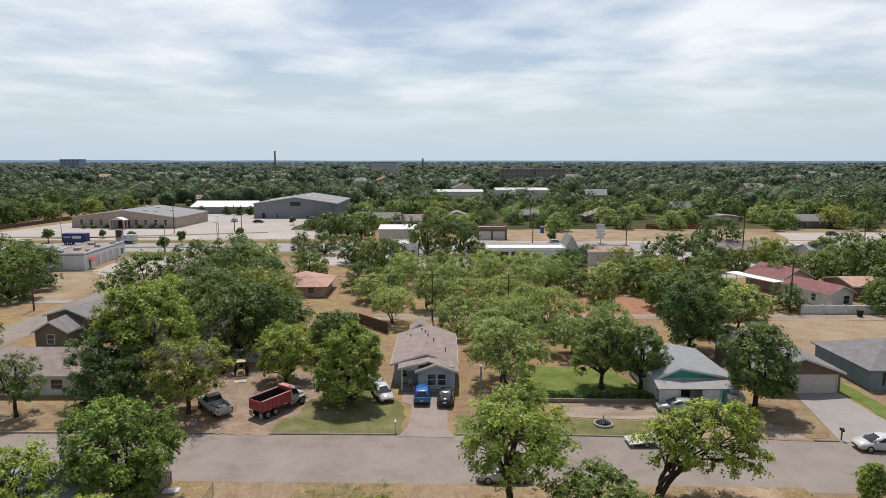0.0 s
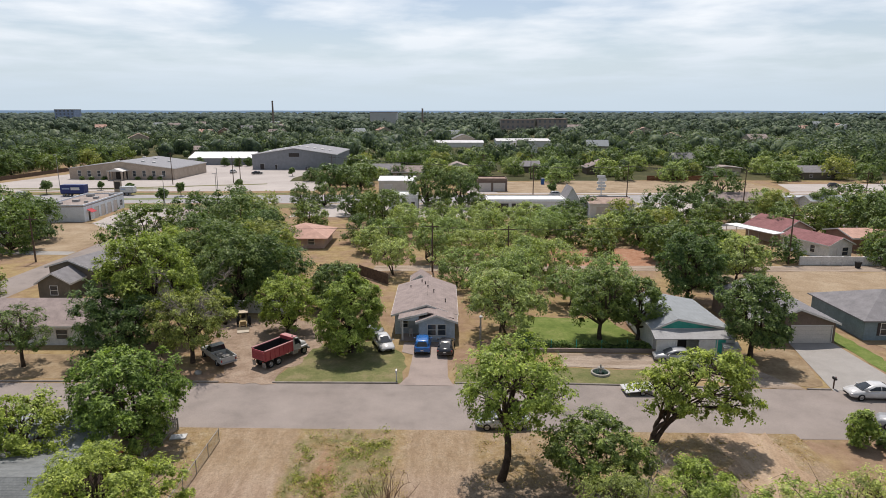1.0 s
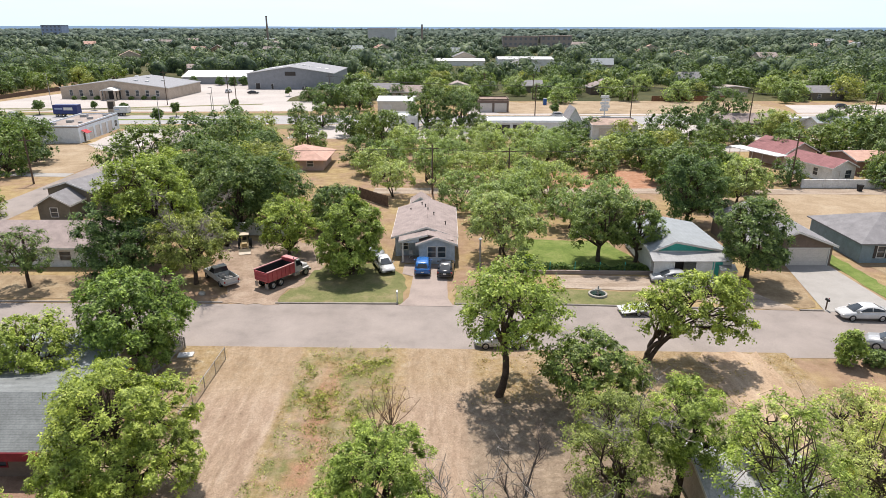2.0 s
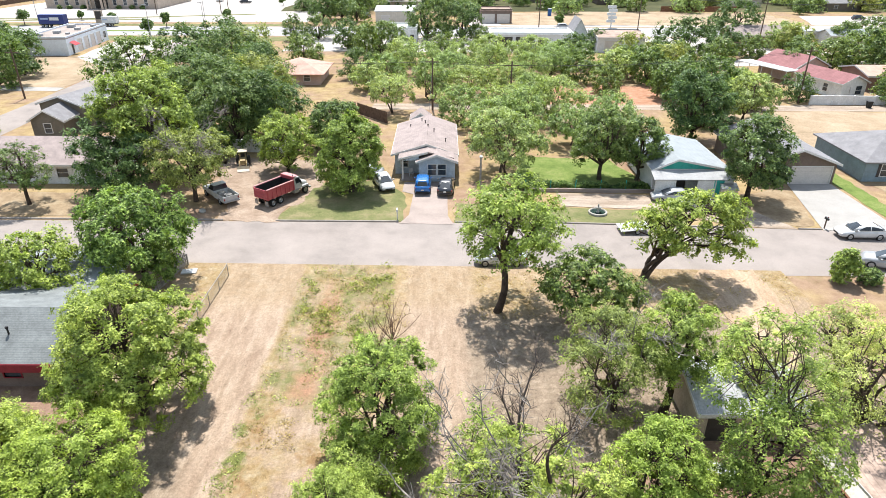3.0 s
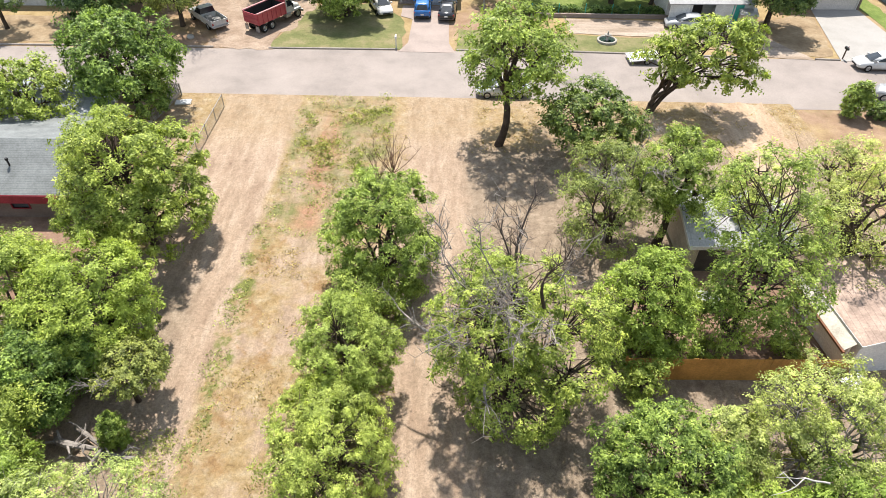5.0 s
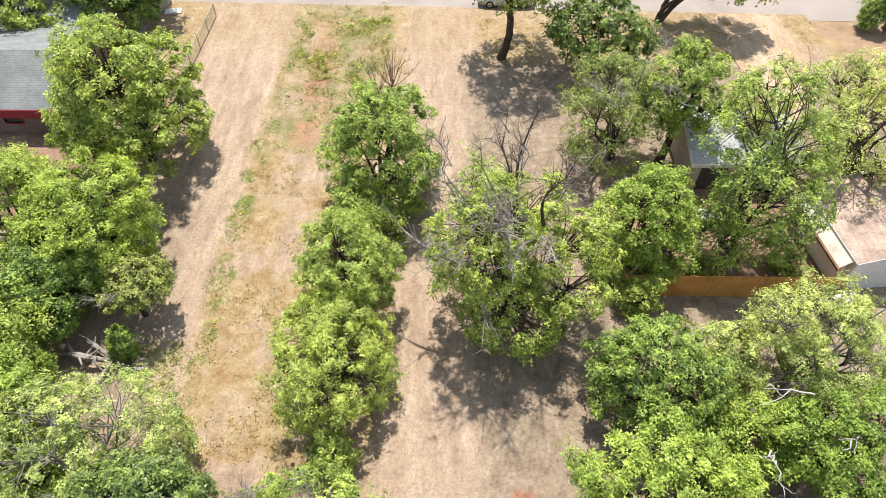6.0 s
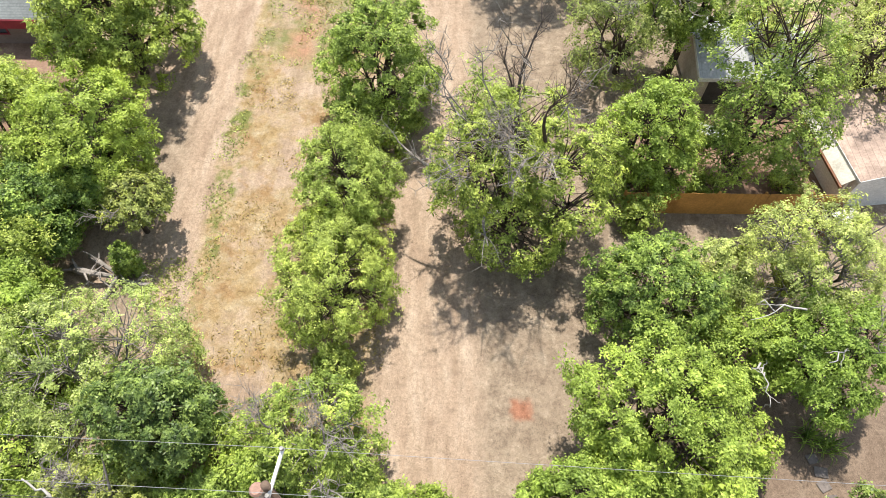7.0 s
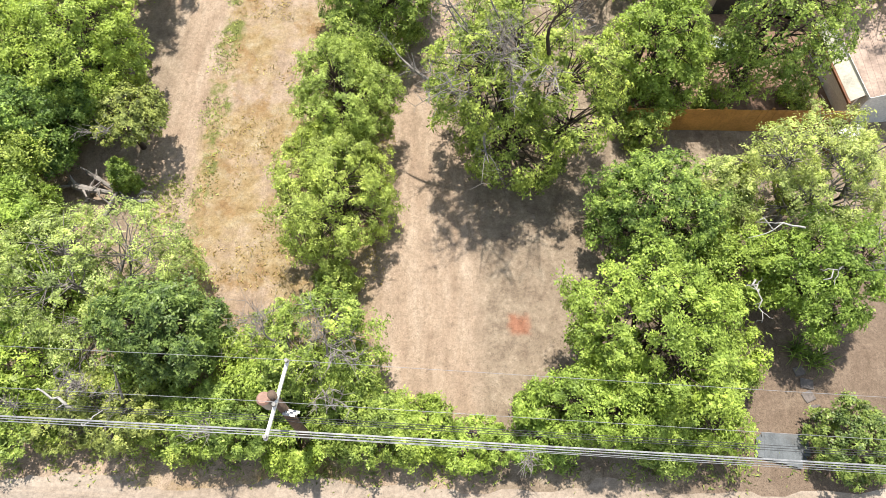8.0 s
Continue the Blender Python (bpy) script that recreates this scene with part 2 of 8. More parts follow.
M["yard_dirt"] = patch_material("yard_dirt", (0.2, 0.145, 0.105), (0.262, 0.196, 0.146), (0.315, 0.248, 0.19), 0.5, 8)
# red-brown soil; the shade of trees and eaves is put into its colour
M["shade_soil"] = patch_material("soil_with_shade_tint", (0.14, 0.086, 0.06), (0.205, 0.13, 0.092), (0.265, 0.18, 0.13), 0.7, 8)
M["straw"] = patch_material("straw_grass", (0.17, 0.12, 0.073), (0.246, 0.182, 0.113), (0.302, 0.24, 0.158), 0.45, 12)
M["straw_far"] = patch_material("dry_field", (0.225, 0.167, 0.107), (0.296, 0.225, 0.15), (0.348, 0.279, 0.195), 0.16, 5)
M["weeds"] = patch_material("weedy_grass", (0.0864, 0.0864, 0.0324), (0.144, 0.13, 0.054), (0.245, 0.187, 0.0864), 0.6, 9)
M["lawn"] = patch_material("lawn_patchy", (0.092, 0.108, 0.04), (0.148, 0.148, 0.064), (0.222, 0.185, 0.105), 0.35, 8)
M["lawn_green"] = patch_material("lawn_green", (0.085, 0.125, 0.03), (0.13, 0.17, 0.045), (0.19, 0.21, 0.075), 0.4, 9)
M["red_soil"] = patch_material("red_soil", (0.259, 0.122, 0.072), (0.317, 0.173, 0.108), (0.36, 0.223, 0.151), 0.8, 7)
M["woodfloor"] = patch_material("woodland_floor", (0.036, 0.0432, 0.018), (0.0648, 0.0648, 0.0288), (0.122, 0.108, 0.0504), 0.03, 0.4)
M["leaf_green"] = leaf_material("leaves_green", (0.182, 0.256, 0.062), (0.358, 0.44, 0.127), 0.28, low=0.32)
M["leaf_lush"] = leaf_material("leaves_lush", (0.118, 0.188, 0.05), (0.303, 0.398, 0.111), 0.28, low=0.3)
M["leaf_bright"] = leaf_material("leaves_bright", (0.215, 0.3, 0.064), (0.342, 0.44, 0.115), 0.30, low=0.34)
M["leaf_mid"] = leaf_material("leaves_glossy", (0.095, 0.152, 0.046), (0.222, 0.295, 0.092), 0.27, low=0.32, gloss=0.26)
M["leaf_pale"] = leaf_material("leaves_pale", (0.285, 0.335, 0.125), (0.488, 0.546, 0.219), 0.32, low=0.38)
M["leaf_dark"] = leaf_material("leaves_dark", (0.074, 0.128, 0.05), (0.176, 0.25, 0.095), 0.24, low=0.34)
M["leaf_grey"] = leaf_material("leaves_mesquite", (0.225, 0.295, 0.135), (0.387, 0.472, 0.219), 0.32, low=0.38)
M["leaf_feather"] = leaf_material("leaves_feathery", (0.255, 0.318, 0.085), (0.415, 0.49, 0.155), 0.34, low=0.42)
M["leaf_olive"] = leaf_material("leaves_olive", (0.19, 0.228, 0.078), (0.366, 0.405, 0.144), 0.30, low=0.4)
# far foliage: distance haze is put into these bluish leaf colours
M["leaf_far"] = leaf_material("leaves_far_hazed", (0.07, 0.112, 0.062), (0.15, 0.204, 0.105), 0.12, 0.12, 0.4, 0.45, 0.1)
M["leaf_farther"] = leaf_material("leaves_farther_hazed", (0.052, 0.082, 0.066), (0.104, 0.142, 0.108), 0.05, 0.06, 0.4, 0.45, 0.05)
M["leaf_farthest"] = leaf_material("leaves_farthest_hazed", (0.06, 0.086, 0.086), (0.086, 0.116, 0.114), 0.05, 0.01, 0.35, 0.6, 0.02)
M["bark"] = surface("bark", (0.072, 0.054, 0.0418), 0.6, 1.4, 3.0, 18, 0.95, bump=0.9, spec=0.1)
M["deadwood"] = surface("dead_wood", (0.225, 0.2, 0.18), 0.6, 1.35, 3.0, 20, 0.9, bump=0.7, spec=0.1)


def lot_material():
    """The vacant lot: two bare wheel tracks, a strip of straw grass with weeds, brown litter under the trees."""
    m, n, l, p = mat_new("vacant_lot")
    geo = n.new("ShaderNodeNewGeometry")
    pos = geo.outputs["Position"]
    wob = noise_node(n, l, 0.35, 6, 0.7, pos)
    off = n.new("ShaderNodeVectorMath")
    off.operation = "MULTIPLY_ADD"
    l.new(wob.outputs["Color"], off.inputs[0])
    off.inputs[1].default_value = (1.5, 1.5, 0)
    l.new(pos, off.inputs[2])
    sep = n.new("ShaderNodeSeparateXYZ")
    l.new(off.outputs[0], sep.inputs[0])     # shifted by about +0.75 in x and y

    def band(axis, a, b, soft):
        u, v = n.new("ShaderNodeMapRange"), n.new("ShaderNodeMapRange")
        for q, e, s in ((u, a, 1), (v, b, -1)):
            q.interpolation_type = "SMOOTHSTEP"
            l.new(sep.outputs[axis], q.inputs["Value"])
            q.inputs["From Min"].default_value, q.inputs["From Max"].default_value = e + 0.75 - soft, e + 0.75 + soft
            if s < 0:
                q.inputs["To Min"].default_value, q.inputs["To Max"].default_value = 1, 0
        return times(u.outputs[0], v.outputs[0])

    def times(a, b):
        q = n.new("ShaderNodeMath")
        q.operation = "MULTIPLY"
        for k, s in enumerate((a, b)):
            if hasattr(s, "is_linked"):
                l.new(s, q.inputs[k])
            else:
                q.inputs[k].default_value = s
        return q.outputs[0]

    def blotch(scale, a, b, w):
        q = noise_node(n, l, scale, 7, 0.72, pos)
        q.noise_dimensions = "4D"
        q.inputs["W"].default_value = w
        return ramp_node(n, l, q.outputs["Fac"], [(a, (0, 0, 0)), (b, (1, 1, 1))]).outputs[0]

    med = noise_node(n, l, 1.1, 8, 0.75, pos)
    straw = ramp_node(n, l, med.outputs["Fac"], [(0.3, (0.165, 0.108, 0.05)), (0.45, (0.262, 0.186, 0.096)), (0.58, (0.302, 0.234, 0.142)), (0.72, (0.375, 0.318, 0.228))]).outputs[0]
    mp = n.new("ShaderNodeMapping")
    mp.inputs["Scale"].default_value = (1.3, 0.3, 1)
    l.new(pos, mp.inputs["Vector"])
    streak = noise_node(n, l, 0.9, 6, 0.65, mp.outputs[0])
    bare = ramp_node(n, l, streak.outputs["Fac"], [(0.3, (0.232, 0.165, 0.118)), (0.5, (0.308, 0.23, 0.168)), (0.7, (0.375, 0.295, 0.225))]).outputs[0]
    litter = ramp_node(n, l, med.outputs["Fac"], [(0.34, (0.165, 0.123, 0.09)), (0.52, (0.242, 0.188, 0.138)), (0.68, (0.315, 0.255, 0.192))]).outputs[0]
    col = mix_node(n, l, blotch(0.3, 0.45, 0.58, 1.0), straw, bare)
    col = mix_node(n, l, band("X", -18.8, -12.3, 0.35), col, bare)
    col = mix_node(n, l, band("X", -3.2, 2.6, 0.7), col, bare)
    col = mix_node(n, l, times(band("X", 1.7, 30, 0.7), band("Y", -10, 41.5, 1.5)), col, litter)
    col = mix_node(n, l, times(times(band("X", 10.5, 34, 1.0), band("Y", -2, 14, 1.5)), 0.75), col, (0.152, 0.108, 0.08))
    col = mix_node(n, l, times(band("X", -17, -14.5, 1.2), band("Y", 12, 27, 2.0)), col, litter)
    col = mix_node(n, l, times(band("Y", 42.5, 60, 2.5), 0.4), col, straw)
    col = mix_node(n, l, times(times(band("X", -12.0, -4.2, 0.5), band("Y", 31, 49.5, 2.5)), blotch(0.55, 0.43, 0.62, 2.0)), col, (0.148, 0.148, 0.06))
    col = mix_node(n, l, times(times(band("X", -12.4, -11.2, 0.25), band("Y", 14, 32, 2)), blotch(0.8, 0.48, 0.56, 3.0)), col, (0.13, 0.137, 0.0432))
    col = mix_node(n, l, times(times(band("X", -12.0, -3.0, 0.5), band("Y", 6, 34, 2.5)), blotch(0.5, 0.53, 0.62, 4.0)), col, (0.235, 0.15, 0.075))
    col = mix_node(n, l, times(times(band("X", -9.9, -8.2, 0.5), band("Y", 31, 46, 1.5)), blotch(0.7, 0.38, 0.56, 6.0)), col, (0.285, 0.165, 0.105))
    col = mix_node(n, l, times(band("X", 3.2, 4.2, 0.2), band("Y", 8.7, 9.5, 0.2)), col, (0.26, 0.125, 0.08))
    mq = n.new("ShaderNodeMapping")
    mq.inputs["Scale"].default_value = (2.6, 0.22, 1)
    l.new(off.outputs[0], mq.inputs["Vector"])
    drag = noise_node(n, l, 1.0, 5, 0.6, mq.outputs[0])
    rd = ramp_node(n, l, drag.outputs["Fac"], [(0.36, (0.89, 0.885, 0.875)), (0.46, (1, 1, 1)), (0.56, (1, 1, 1)), (0.66, (1.07, 1.07, 1.07))])
    col = mix_node(n, l, 1.0, col, rd.outputs[0], "MULTIPLY")
    fine = noise_node(n, l, 7.0, 6, 0.85, pos)
    speck = noise_node(n, l, 26.0, 3, 0.8, pos)
    rs = ramp_node(n, l, speck.outputs["Fac"], [(0.34, (0.45,) * 3), (0.44, (0.95,) * 3), (0.58, (1.02,) * 3), (0.68, (1.4,) * 3)])
    col = mix_node(n, l, 1.0, col, rs.outputs[0], "MULTIPLY")
    rf = ramp_node(n, l, fine.outputs["Fac"], [(0.3, (0.6,) * 3), (0.5, (1, 1, 1)), (0.72, (1.28,) * 3)])
    col = mix_node(n, l, 1.0, col, rf.outputs[0], "MULTIPLY")
    mott = noise_node(n, l, 2.3, 7, 0.78, pos)
    rm = ramp_node(n, l, mott.outputs["Fac"], [(0.3, (0.78, 0.77, 0.755)), (0.48, (0.94, 0.935, 0.925)), (0.68, (1.05, 1.05, 1.04))])
    col = mix_node(n, l, 1.0, col, rm.outputs[0], "MULTIPLY")
    l.new(col, p.inputs["Base Color"])
    p.inputs["Roughness"].default_value, p.inputs["Specular IOR Level"].default_value = 0.95, 0.1
    bp = n.new("ShaderNodeBump")
    bp.inputs["Strength"].default_value, bp.inputs["Distance"].default_value = 0.7, 0.06
    l.new(fine.outputs["Fac"], bp.inputs["Height"])
    l.new(bp.outputs[0], p.inputs["Normal"])
    return m


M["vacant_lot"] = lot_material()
M["shingle_brown"] = banded("shingles_brown", (0.265, 0.216, 0.2), 0.09, "Z", 0.92, 0.9, 0.3, width=0.3)
M["shingle_grey"] = banded("shingles_grey", (0.194, 0.187, 0.191), 0.09, "Z", 0.92, 0.9, 0.3, width=0.3)
M["shingle_old"] = banded("shingles_old_grey", (0.165, 0.176, 0.174), 0.085, "Z", 0.7, 0.9, 0.4, width=0.3, var=0.25)
M["shingle_pink"] = banded("shingles_pink", (0.43, 0.27, 0.215), 0.12, "Z", 0.85, 0.9, 0.2)
M["roof_red"] = banded("metal_roof_red", (0.235, 0.115, 0.115), 0.45, "X", 0.7, 0.85, 0.4, spec=0.08)
M["roof_metal"] = banded("metal_roof_white", (0.255, 0.275, 0.285), 0.6, "X", 0.8, 0.85, 0.4, spec=0.08, var=0.1)
M["far_roof_white"] = banded("metal_roof_bright", (0.72, 0.73, 0.73), 0.6, "X", 0.85, 0.8, 0.3, spec=0.1, var=0.1)
M["roof_rust"] = banded("metal_roof_rusty", (0.31, 0.232, 0.19), 0.3, "X", 0.65, 0.85, 0.6, spec=0.08, var=0.4)
M["roof_grey"] = banded("metal_roof_grey", (0.26, 0.262, 0.275), 0.9, "X", 0.85, 0.85, 0.3, spec=0.08, var=0.1)
M["roof_flat"] = surface("flat_roof_gravel", (0.27, 0.225, 0.2), 0.8, 1.2, 0.3, 6, 0.95)
M["siding_blue"] = banded("siding_grey_blue", (0.4, 0.46, 0.52), 0.16, "Z", 0.72, 0.7)
M["siding_slate"] = banded("siding_slate_blue", (0.19, 0.25, 0.28), 0.16, "Z", 0.72, 0.7)
M["siding_white"] = banded("siding_white", (0.62, 0.62, 0.605), 0.2, "Z", 0.8, 0.7)
M["siding_tan"] = banded("siding_tan", (0.42, 0.36, 0.29), 0.3, "X", 0.75, 0.8)
M["siding_olive"] = banded("siding_olive", (0.144, 0.126, 0.0972), 0.2, "Z", 0.75, 0.8)
M["siding_brown"] = surface("stucco_brown", (0.158, 0.119, 0.0972), 0.85, 1.15, 1.2, 14, 0.9)
M["brick_tan"] = surface("brick_tan", (0.42, 0.345, 0.28), 0.85, 1.15, 0.4, 6, 0.9, bump=0.4)
M["brick_red"] = surface("brick_reddish", (0.259, 0.158, 0.122), 0.85, 1.15, 0.6, 8, 0.9, bump=0.4)
M["brick_pink"] = surface("brick_pinkish", (0.46, 0.34, 0.3), 0.85, 1.15, 0.6, 8, 0.9, bump=0.4)
M["metal_wall_grey"] = banded("metal_wall_grey", (0.25, 0.26, 0.28), 0.6, "X", 0.85, 0.6, 0.3, var=0.1)
M["metal_wall_white"] = banded("metal_wall_white", (0.62, 0.62, 0.61), 0.6, "X", 0.85, 0.6, 0.3, var=0.1)
M["metal_wall_pale"] = banded("metal_wall_pale_blue", (0.62, 0.66, 0.7), 0.6, "X", 0.85, 0.6, 0.3, var=0.1)
M["metal_wall_cream"] = banded("metal_wall_cream", (0.52, 0.47, 0.4), 0.6, "X", 0.85, 0.6, 0.3, var=0.1)
M["trim"] = surface("trim_white", (0.6, 0.59, 0.565), 0.9, 1.05, 2, 12, 0.6, bump=0.1)
M["trim_dark"] = surface("trim_dark", (0.0576, 0.0504, 0.0468), 0.8, 1.2, 2, 12, 0.7, bump=0.1)
M["teal"] = surface("teal_paint", (0.05, 0.38, 0.32), 0.85, 1.15, 1.5, 12, 0.6, bump=0.15)
M["maroon"] = surface("maroon_paint", (0.187, 0.0144, 0.0252), 0.8, 1.2, 1.5, 12, 0.5, bump=0.15)
M["glass"] = glass_material("window_glass")
M["door_white"] = banded("garage_door", (0.55, 0.51, 0.47), 0.53, "Z", 0.7, 0.6, 0.4, width=0.06, var=0.05)
M["wood_dark"] = surface("weathered_wood", (0.115, 0.0792, 0.0576), 0.7, 1.3, 2, 16, 0.9, bump=0.6)


M["tin_dull"] = surface("dull_grey_tin", (0.11, 0.118, 0.125), 0.75, 1.2, 2.0, 14, 0.7, bump=0.2, dirt=0.3)
M["galv_old"] = banded("weathered_tin", (0.33, 0.33, 0.33), 0.4, "X", 0.8, 0.85, 0.4, spec=0.08, var=0.15)


# ---- geometry helpers ----
def thing(name, label, category, x=0.0, y=0.0, z=0.0, turn=0.0, group="", kind=""):
    e = new(name)
    e.empty_display_size = 0.3
    e.matrix_world = pose(x, y, z, 0, 0, turn)
    return tagged(e, label, category, group, kind)


def part(name, bm, material, parent=None, label=""):
    me = bpy.data.meshes.new(name)
    bm.to_mesh(me)
    bm.free()
    me.materials.append(material)
    ob = new(name, me)
    if parent is not None:
        ob.parent = parent
    if label:
        ob["label"] = label
    return ob


def split_part(name, bm, material, parent, label=""):
    """Each loose piece of bm as a part of its own."""
    bm.verts.ensure_lookup_table()
    seen, out = set(), []
    for v in bm.verts:
        if v in seen:
            continue
        stack, isle = [v], []
        seen.add(v)
        while stack:
            a = stack.pop()
            isle.append(a)
            for e in a.link_edges:
                b = e.other_vert(a)
                if b not in seen:
                    seen.add(b)
                    stack.append(b)
        nb = bmesh.new()
        mp = {a: nb.verts.new(a.co) for a in isle}
        for f in {f for a in isle for f in a.link_faces}:
            nb.faces.new([mp[a] for a in f.verts])
        bmesh.ops.recalc_face_normals(nb, faces=nb.faces[:])
        out.append(part(name, nb, material, parent, label))
    bm.free()
    return out


def share(name, me, parent, m):
    ob = new(name, me)
    ob.parent = parent
    ob.matrix_basis = m
    return ob


def box(bm, x0, x1, y0, y1, z0, z1):
    v = [bm.verts.new(c) for c in ((x0, y0, z0), (x1, y0, z0), (x1, y1, z0), (x0, y1, z0), (x0, y0, z1), (x1, y0, z1), (x1, y1, z1), (x0, y1, z1))]
    for f in ((3, 2, 1, 0), (4, 5, 6, 7), (0, 1, 5, 4), (1, 2, 6, 5), (2, 3, 7, 6), (3, 0, 4, 7)):
        bm.faces.new([v[k] for k in f])
    return v


def one_box(*a):
    bm = bmesh.new()
    box(bm, *a)
    return bm


def soft_box(x0, x1, y0, y1, z0, z1, r=0.03, seg=2):
    bm = one_box(x0, x1, y0, y1, z0, z1)
    bmesh.ops.bevel(bm, geom=bm.edges[:], offset=r, segments=seg, affect="EDGES", profile=0.6)
    return bm


def prism(bm, poly, a0, a1, axis="y"):
    """A polygon in x-z (axis y), y-z (axis x) or x-y (axis z), drawn out from a0 to a1."""
    def at(p, a):
        return (p[0], a, p[1]) if axis == "y" else (a, p[0], p[1]) if axis == "x" else (p[0], p[1], a)
    lo = [bm.verts.new(at(p, a0)) for p in poly]
    hi = [bm.verts.new(at(p, a1)) for p in poly]
    k = len(poly)
    bm.faces.new(lo)
    bm.faces.new(hi[::-1])
    for i in range(k):
        bm.faces.new((lo[i], hi[i], hi[(i + 1) % k], lo[(i + 1) % k]))
    bmesh.ops.recalc_face_normals(bm, faces=bm.faces[:])


def loft(bm, rings, caps=True):
    rows = [[bm.verts.new(p) for p in ring] for ring in rings]
    k = len(rows[0])
    for a, b in zip(rows, rows[1:]):
        for i in range(k):
            bm.faces.new((a[i], a[(i + 1) % k], b[(i + 1) % k], b[i]))
    if caps:
        bm.faces.new(rows[0][::-1])
        bm.faces.new(rows[-1])
    bmesh.ops.recalc_face_normals(bm, faces=bm.faces[:])


def tube(bm, path, radii, sides=8, caps=True):
    rings = []
    pts = [Vector(p) for p in path]
    for i, p in enumerate(pts):
        d = (pts[min(i + 1, len(pts) - 1)] - pts[max(i - 1, 0)]).normalized()
        u = d.orthogonal().normalized() if abs(d.z) > 0.95 else d.cross(Vector((0, 0, 1))).normalized()
        w = d.cross(u)
        r = radii[i] if hasattr(radii, "__len__") else radii
        rings.append([p + (u * math.cos(2 * math.pi * k / sides) + w * math.sin(2 * math.pi * k / sides)) * r for k in range(sides)])
    loft(bm, rings, caps)


def smooth(ob):
    for f in ob.data.polygons:
        f.use_smooth = True
    return ob


# ---- ground, roads and ground cover ----
def sheet(name, poly, z, material, label, category, ragged=0.0, kind="structure", step=0.0, seed=0):
    """A flat patch of ground; ragged gives it an uneven edge."""
    rng = random.Random(seed)
    pts = []
    for (ax, ay), (bx, by) in zip(poly, poly[1:] + poly[:1]):
        length = math.hypot(bx - ax, by - ay)
        k = max(1, int(length / step)) if step else 1
        for i in range(k):
            f = i / k
            px, py = ax + (bx - ax) * f, ay + (by - ay) * f
            if ragged:
                px += ragged * (noise.noise(Vector((px * 0.7, py * 0.7, seed))) * 1.6 + rng.uniform(-0.35, 0.35))
                py += ragged * (noise.noise(Vector((px * 0.7, py * 0.7, seed + 9))) * 1.6 + rng.uniform(-0.35, 0.35))
            pts.append((px, py))
    bm = bmesh.new()
    f = bm.faces.new([bm.verts.new((px, py, z)) for px, py in pts])
    bmesh.ops.triangulate(bm, faces=[f])
    for f in bm.faces:
        f.normal_update()
        if f.normal.z < 0:
            f.normal_flip()
    ob = part(name, bm, material)
    ob.data.update()
    return tagged(ob, label, category, kind=kind)


bm = bmesh.new()
bmesh.ops.create_grid(bm, x_segments=40, y_segments=40, size=4900)
tagged(part("ground", bm, M["ground"]), "dry straw-coloured grass and bare dirt across flat land", "ground", kind="structure")

sheet("road", [(-220, 49.6), (-20, 49.4), (0, 49.0), (30, 48.0), (220, 44.0), (220, 53.0), (60, 56.4), (38, 57.4), (13, 58.7), (-4, 58.9), (-220, 60.4)], 0.02, M["road"],
      "worn pale asphalt residential street with oil stains", "road", 0.06, step=3)
sheet("road", [(-72, 60.2), (-64.2, 60.0), (-64.6, 110), (-65, 183.5), (-71.6, 183.5), (-71.2, 110)], 0.025, M["road"], "pale asphalt side street running away", "road", 0.1, step=4, seed=2)
sheet("driveway", [(-86, 117.2), (-71.6, 116.6), (-71.6, 119.4), (-86, 120.6)], 0.035, M["concrete_white"], "pale concrete drive beside a corner lot", "driveway", 0.1, step=3, seed=3)
sheet("road", [(-300, 184), (300, 186), (300, 204), (-300, 203)], 0.03, M["highway"], "wide grey highway with faded lanes", "road")
sheet("road", [(60, 143), (220, 143), (220, 150), (60, 150)], 0.03, M["lot"], "pale concrete back street", "road", 0.2, step=5)
sheet("pavement", [(-172, 211), (-44, 214), (-44, 292), (-60, 330), (-150, 330), (-158, 290), (-168, 235)], 0.03, M["lot"], "broad pale concrete parking lot", "parking lot", 0.3, step=8)
sheet("verge", [(-300, 204.5), (-45, 204.5), (-45, 209), (-300, 209)], 0.04, M["lawn"], "green mown verge beside the highway", "grass verge", 0.4, step=3)
sheet("verge", [(-200, 218), (-100, 218), (-98, 221), (-200, 221)], 0.05, M["lawn"], "narrow green island in the parking lot", "grass verge", 0.3, step=3)
sheet("verge", [(-300, 176), (-40, 176), (-40, 183), (-300, 183)], 0.04, M["lawn"], "worn verge beside the highway", "grass verge", 0.5, step=3)
sheet("field", [(18, 209), (118, 209), (115, 240), (60, 248), (20, 238)], 0.04, M["straw_far"], "dry golden grass lot beside the highway", "field", 1.0, step=3, seed=4)
sheet("pavement", [(8, 205), (300, 204), (300, 214), (120, 210), (40, 208), (40, 240), (8, 240)], 0.035, M["lot"], "pale concrete forecourt beside the highway", "parking lot", 0.3, step=6, seed=5)
sheet("pavement", [(-40, 160), (95, 158), (95, 184), (-40, 184)], 0.033, M["lot"], "pale concrete yards along the highway", "parking lot", 0.3, step=6, seed=6)
sheet("pavement", [(118, 212), (300, 216), (300, 236), (125, 234)], 0.036, M["lot"], "pale parking area beside the highway", "parking lot", 0.3, step=6, seed=7)
sheet("alley", [(-12, 104.2), (30, 104.4), (120, 103.5), (120, 107.4), (30, 108), (-12, 108.3)], 0.03, M["alley"], "pale dirt alley behind the houses", "alley", 0.25, step=2.5, seed=8)
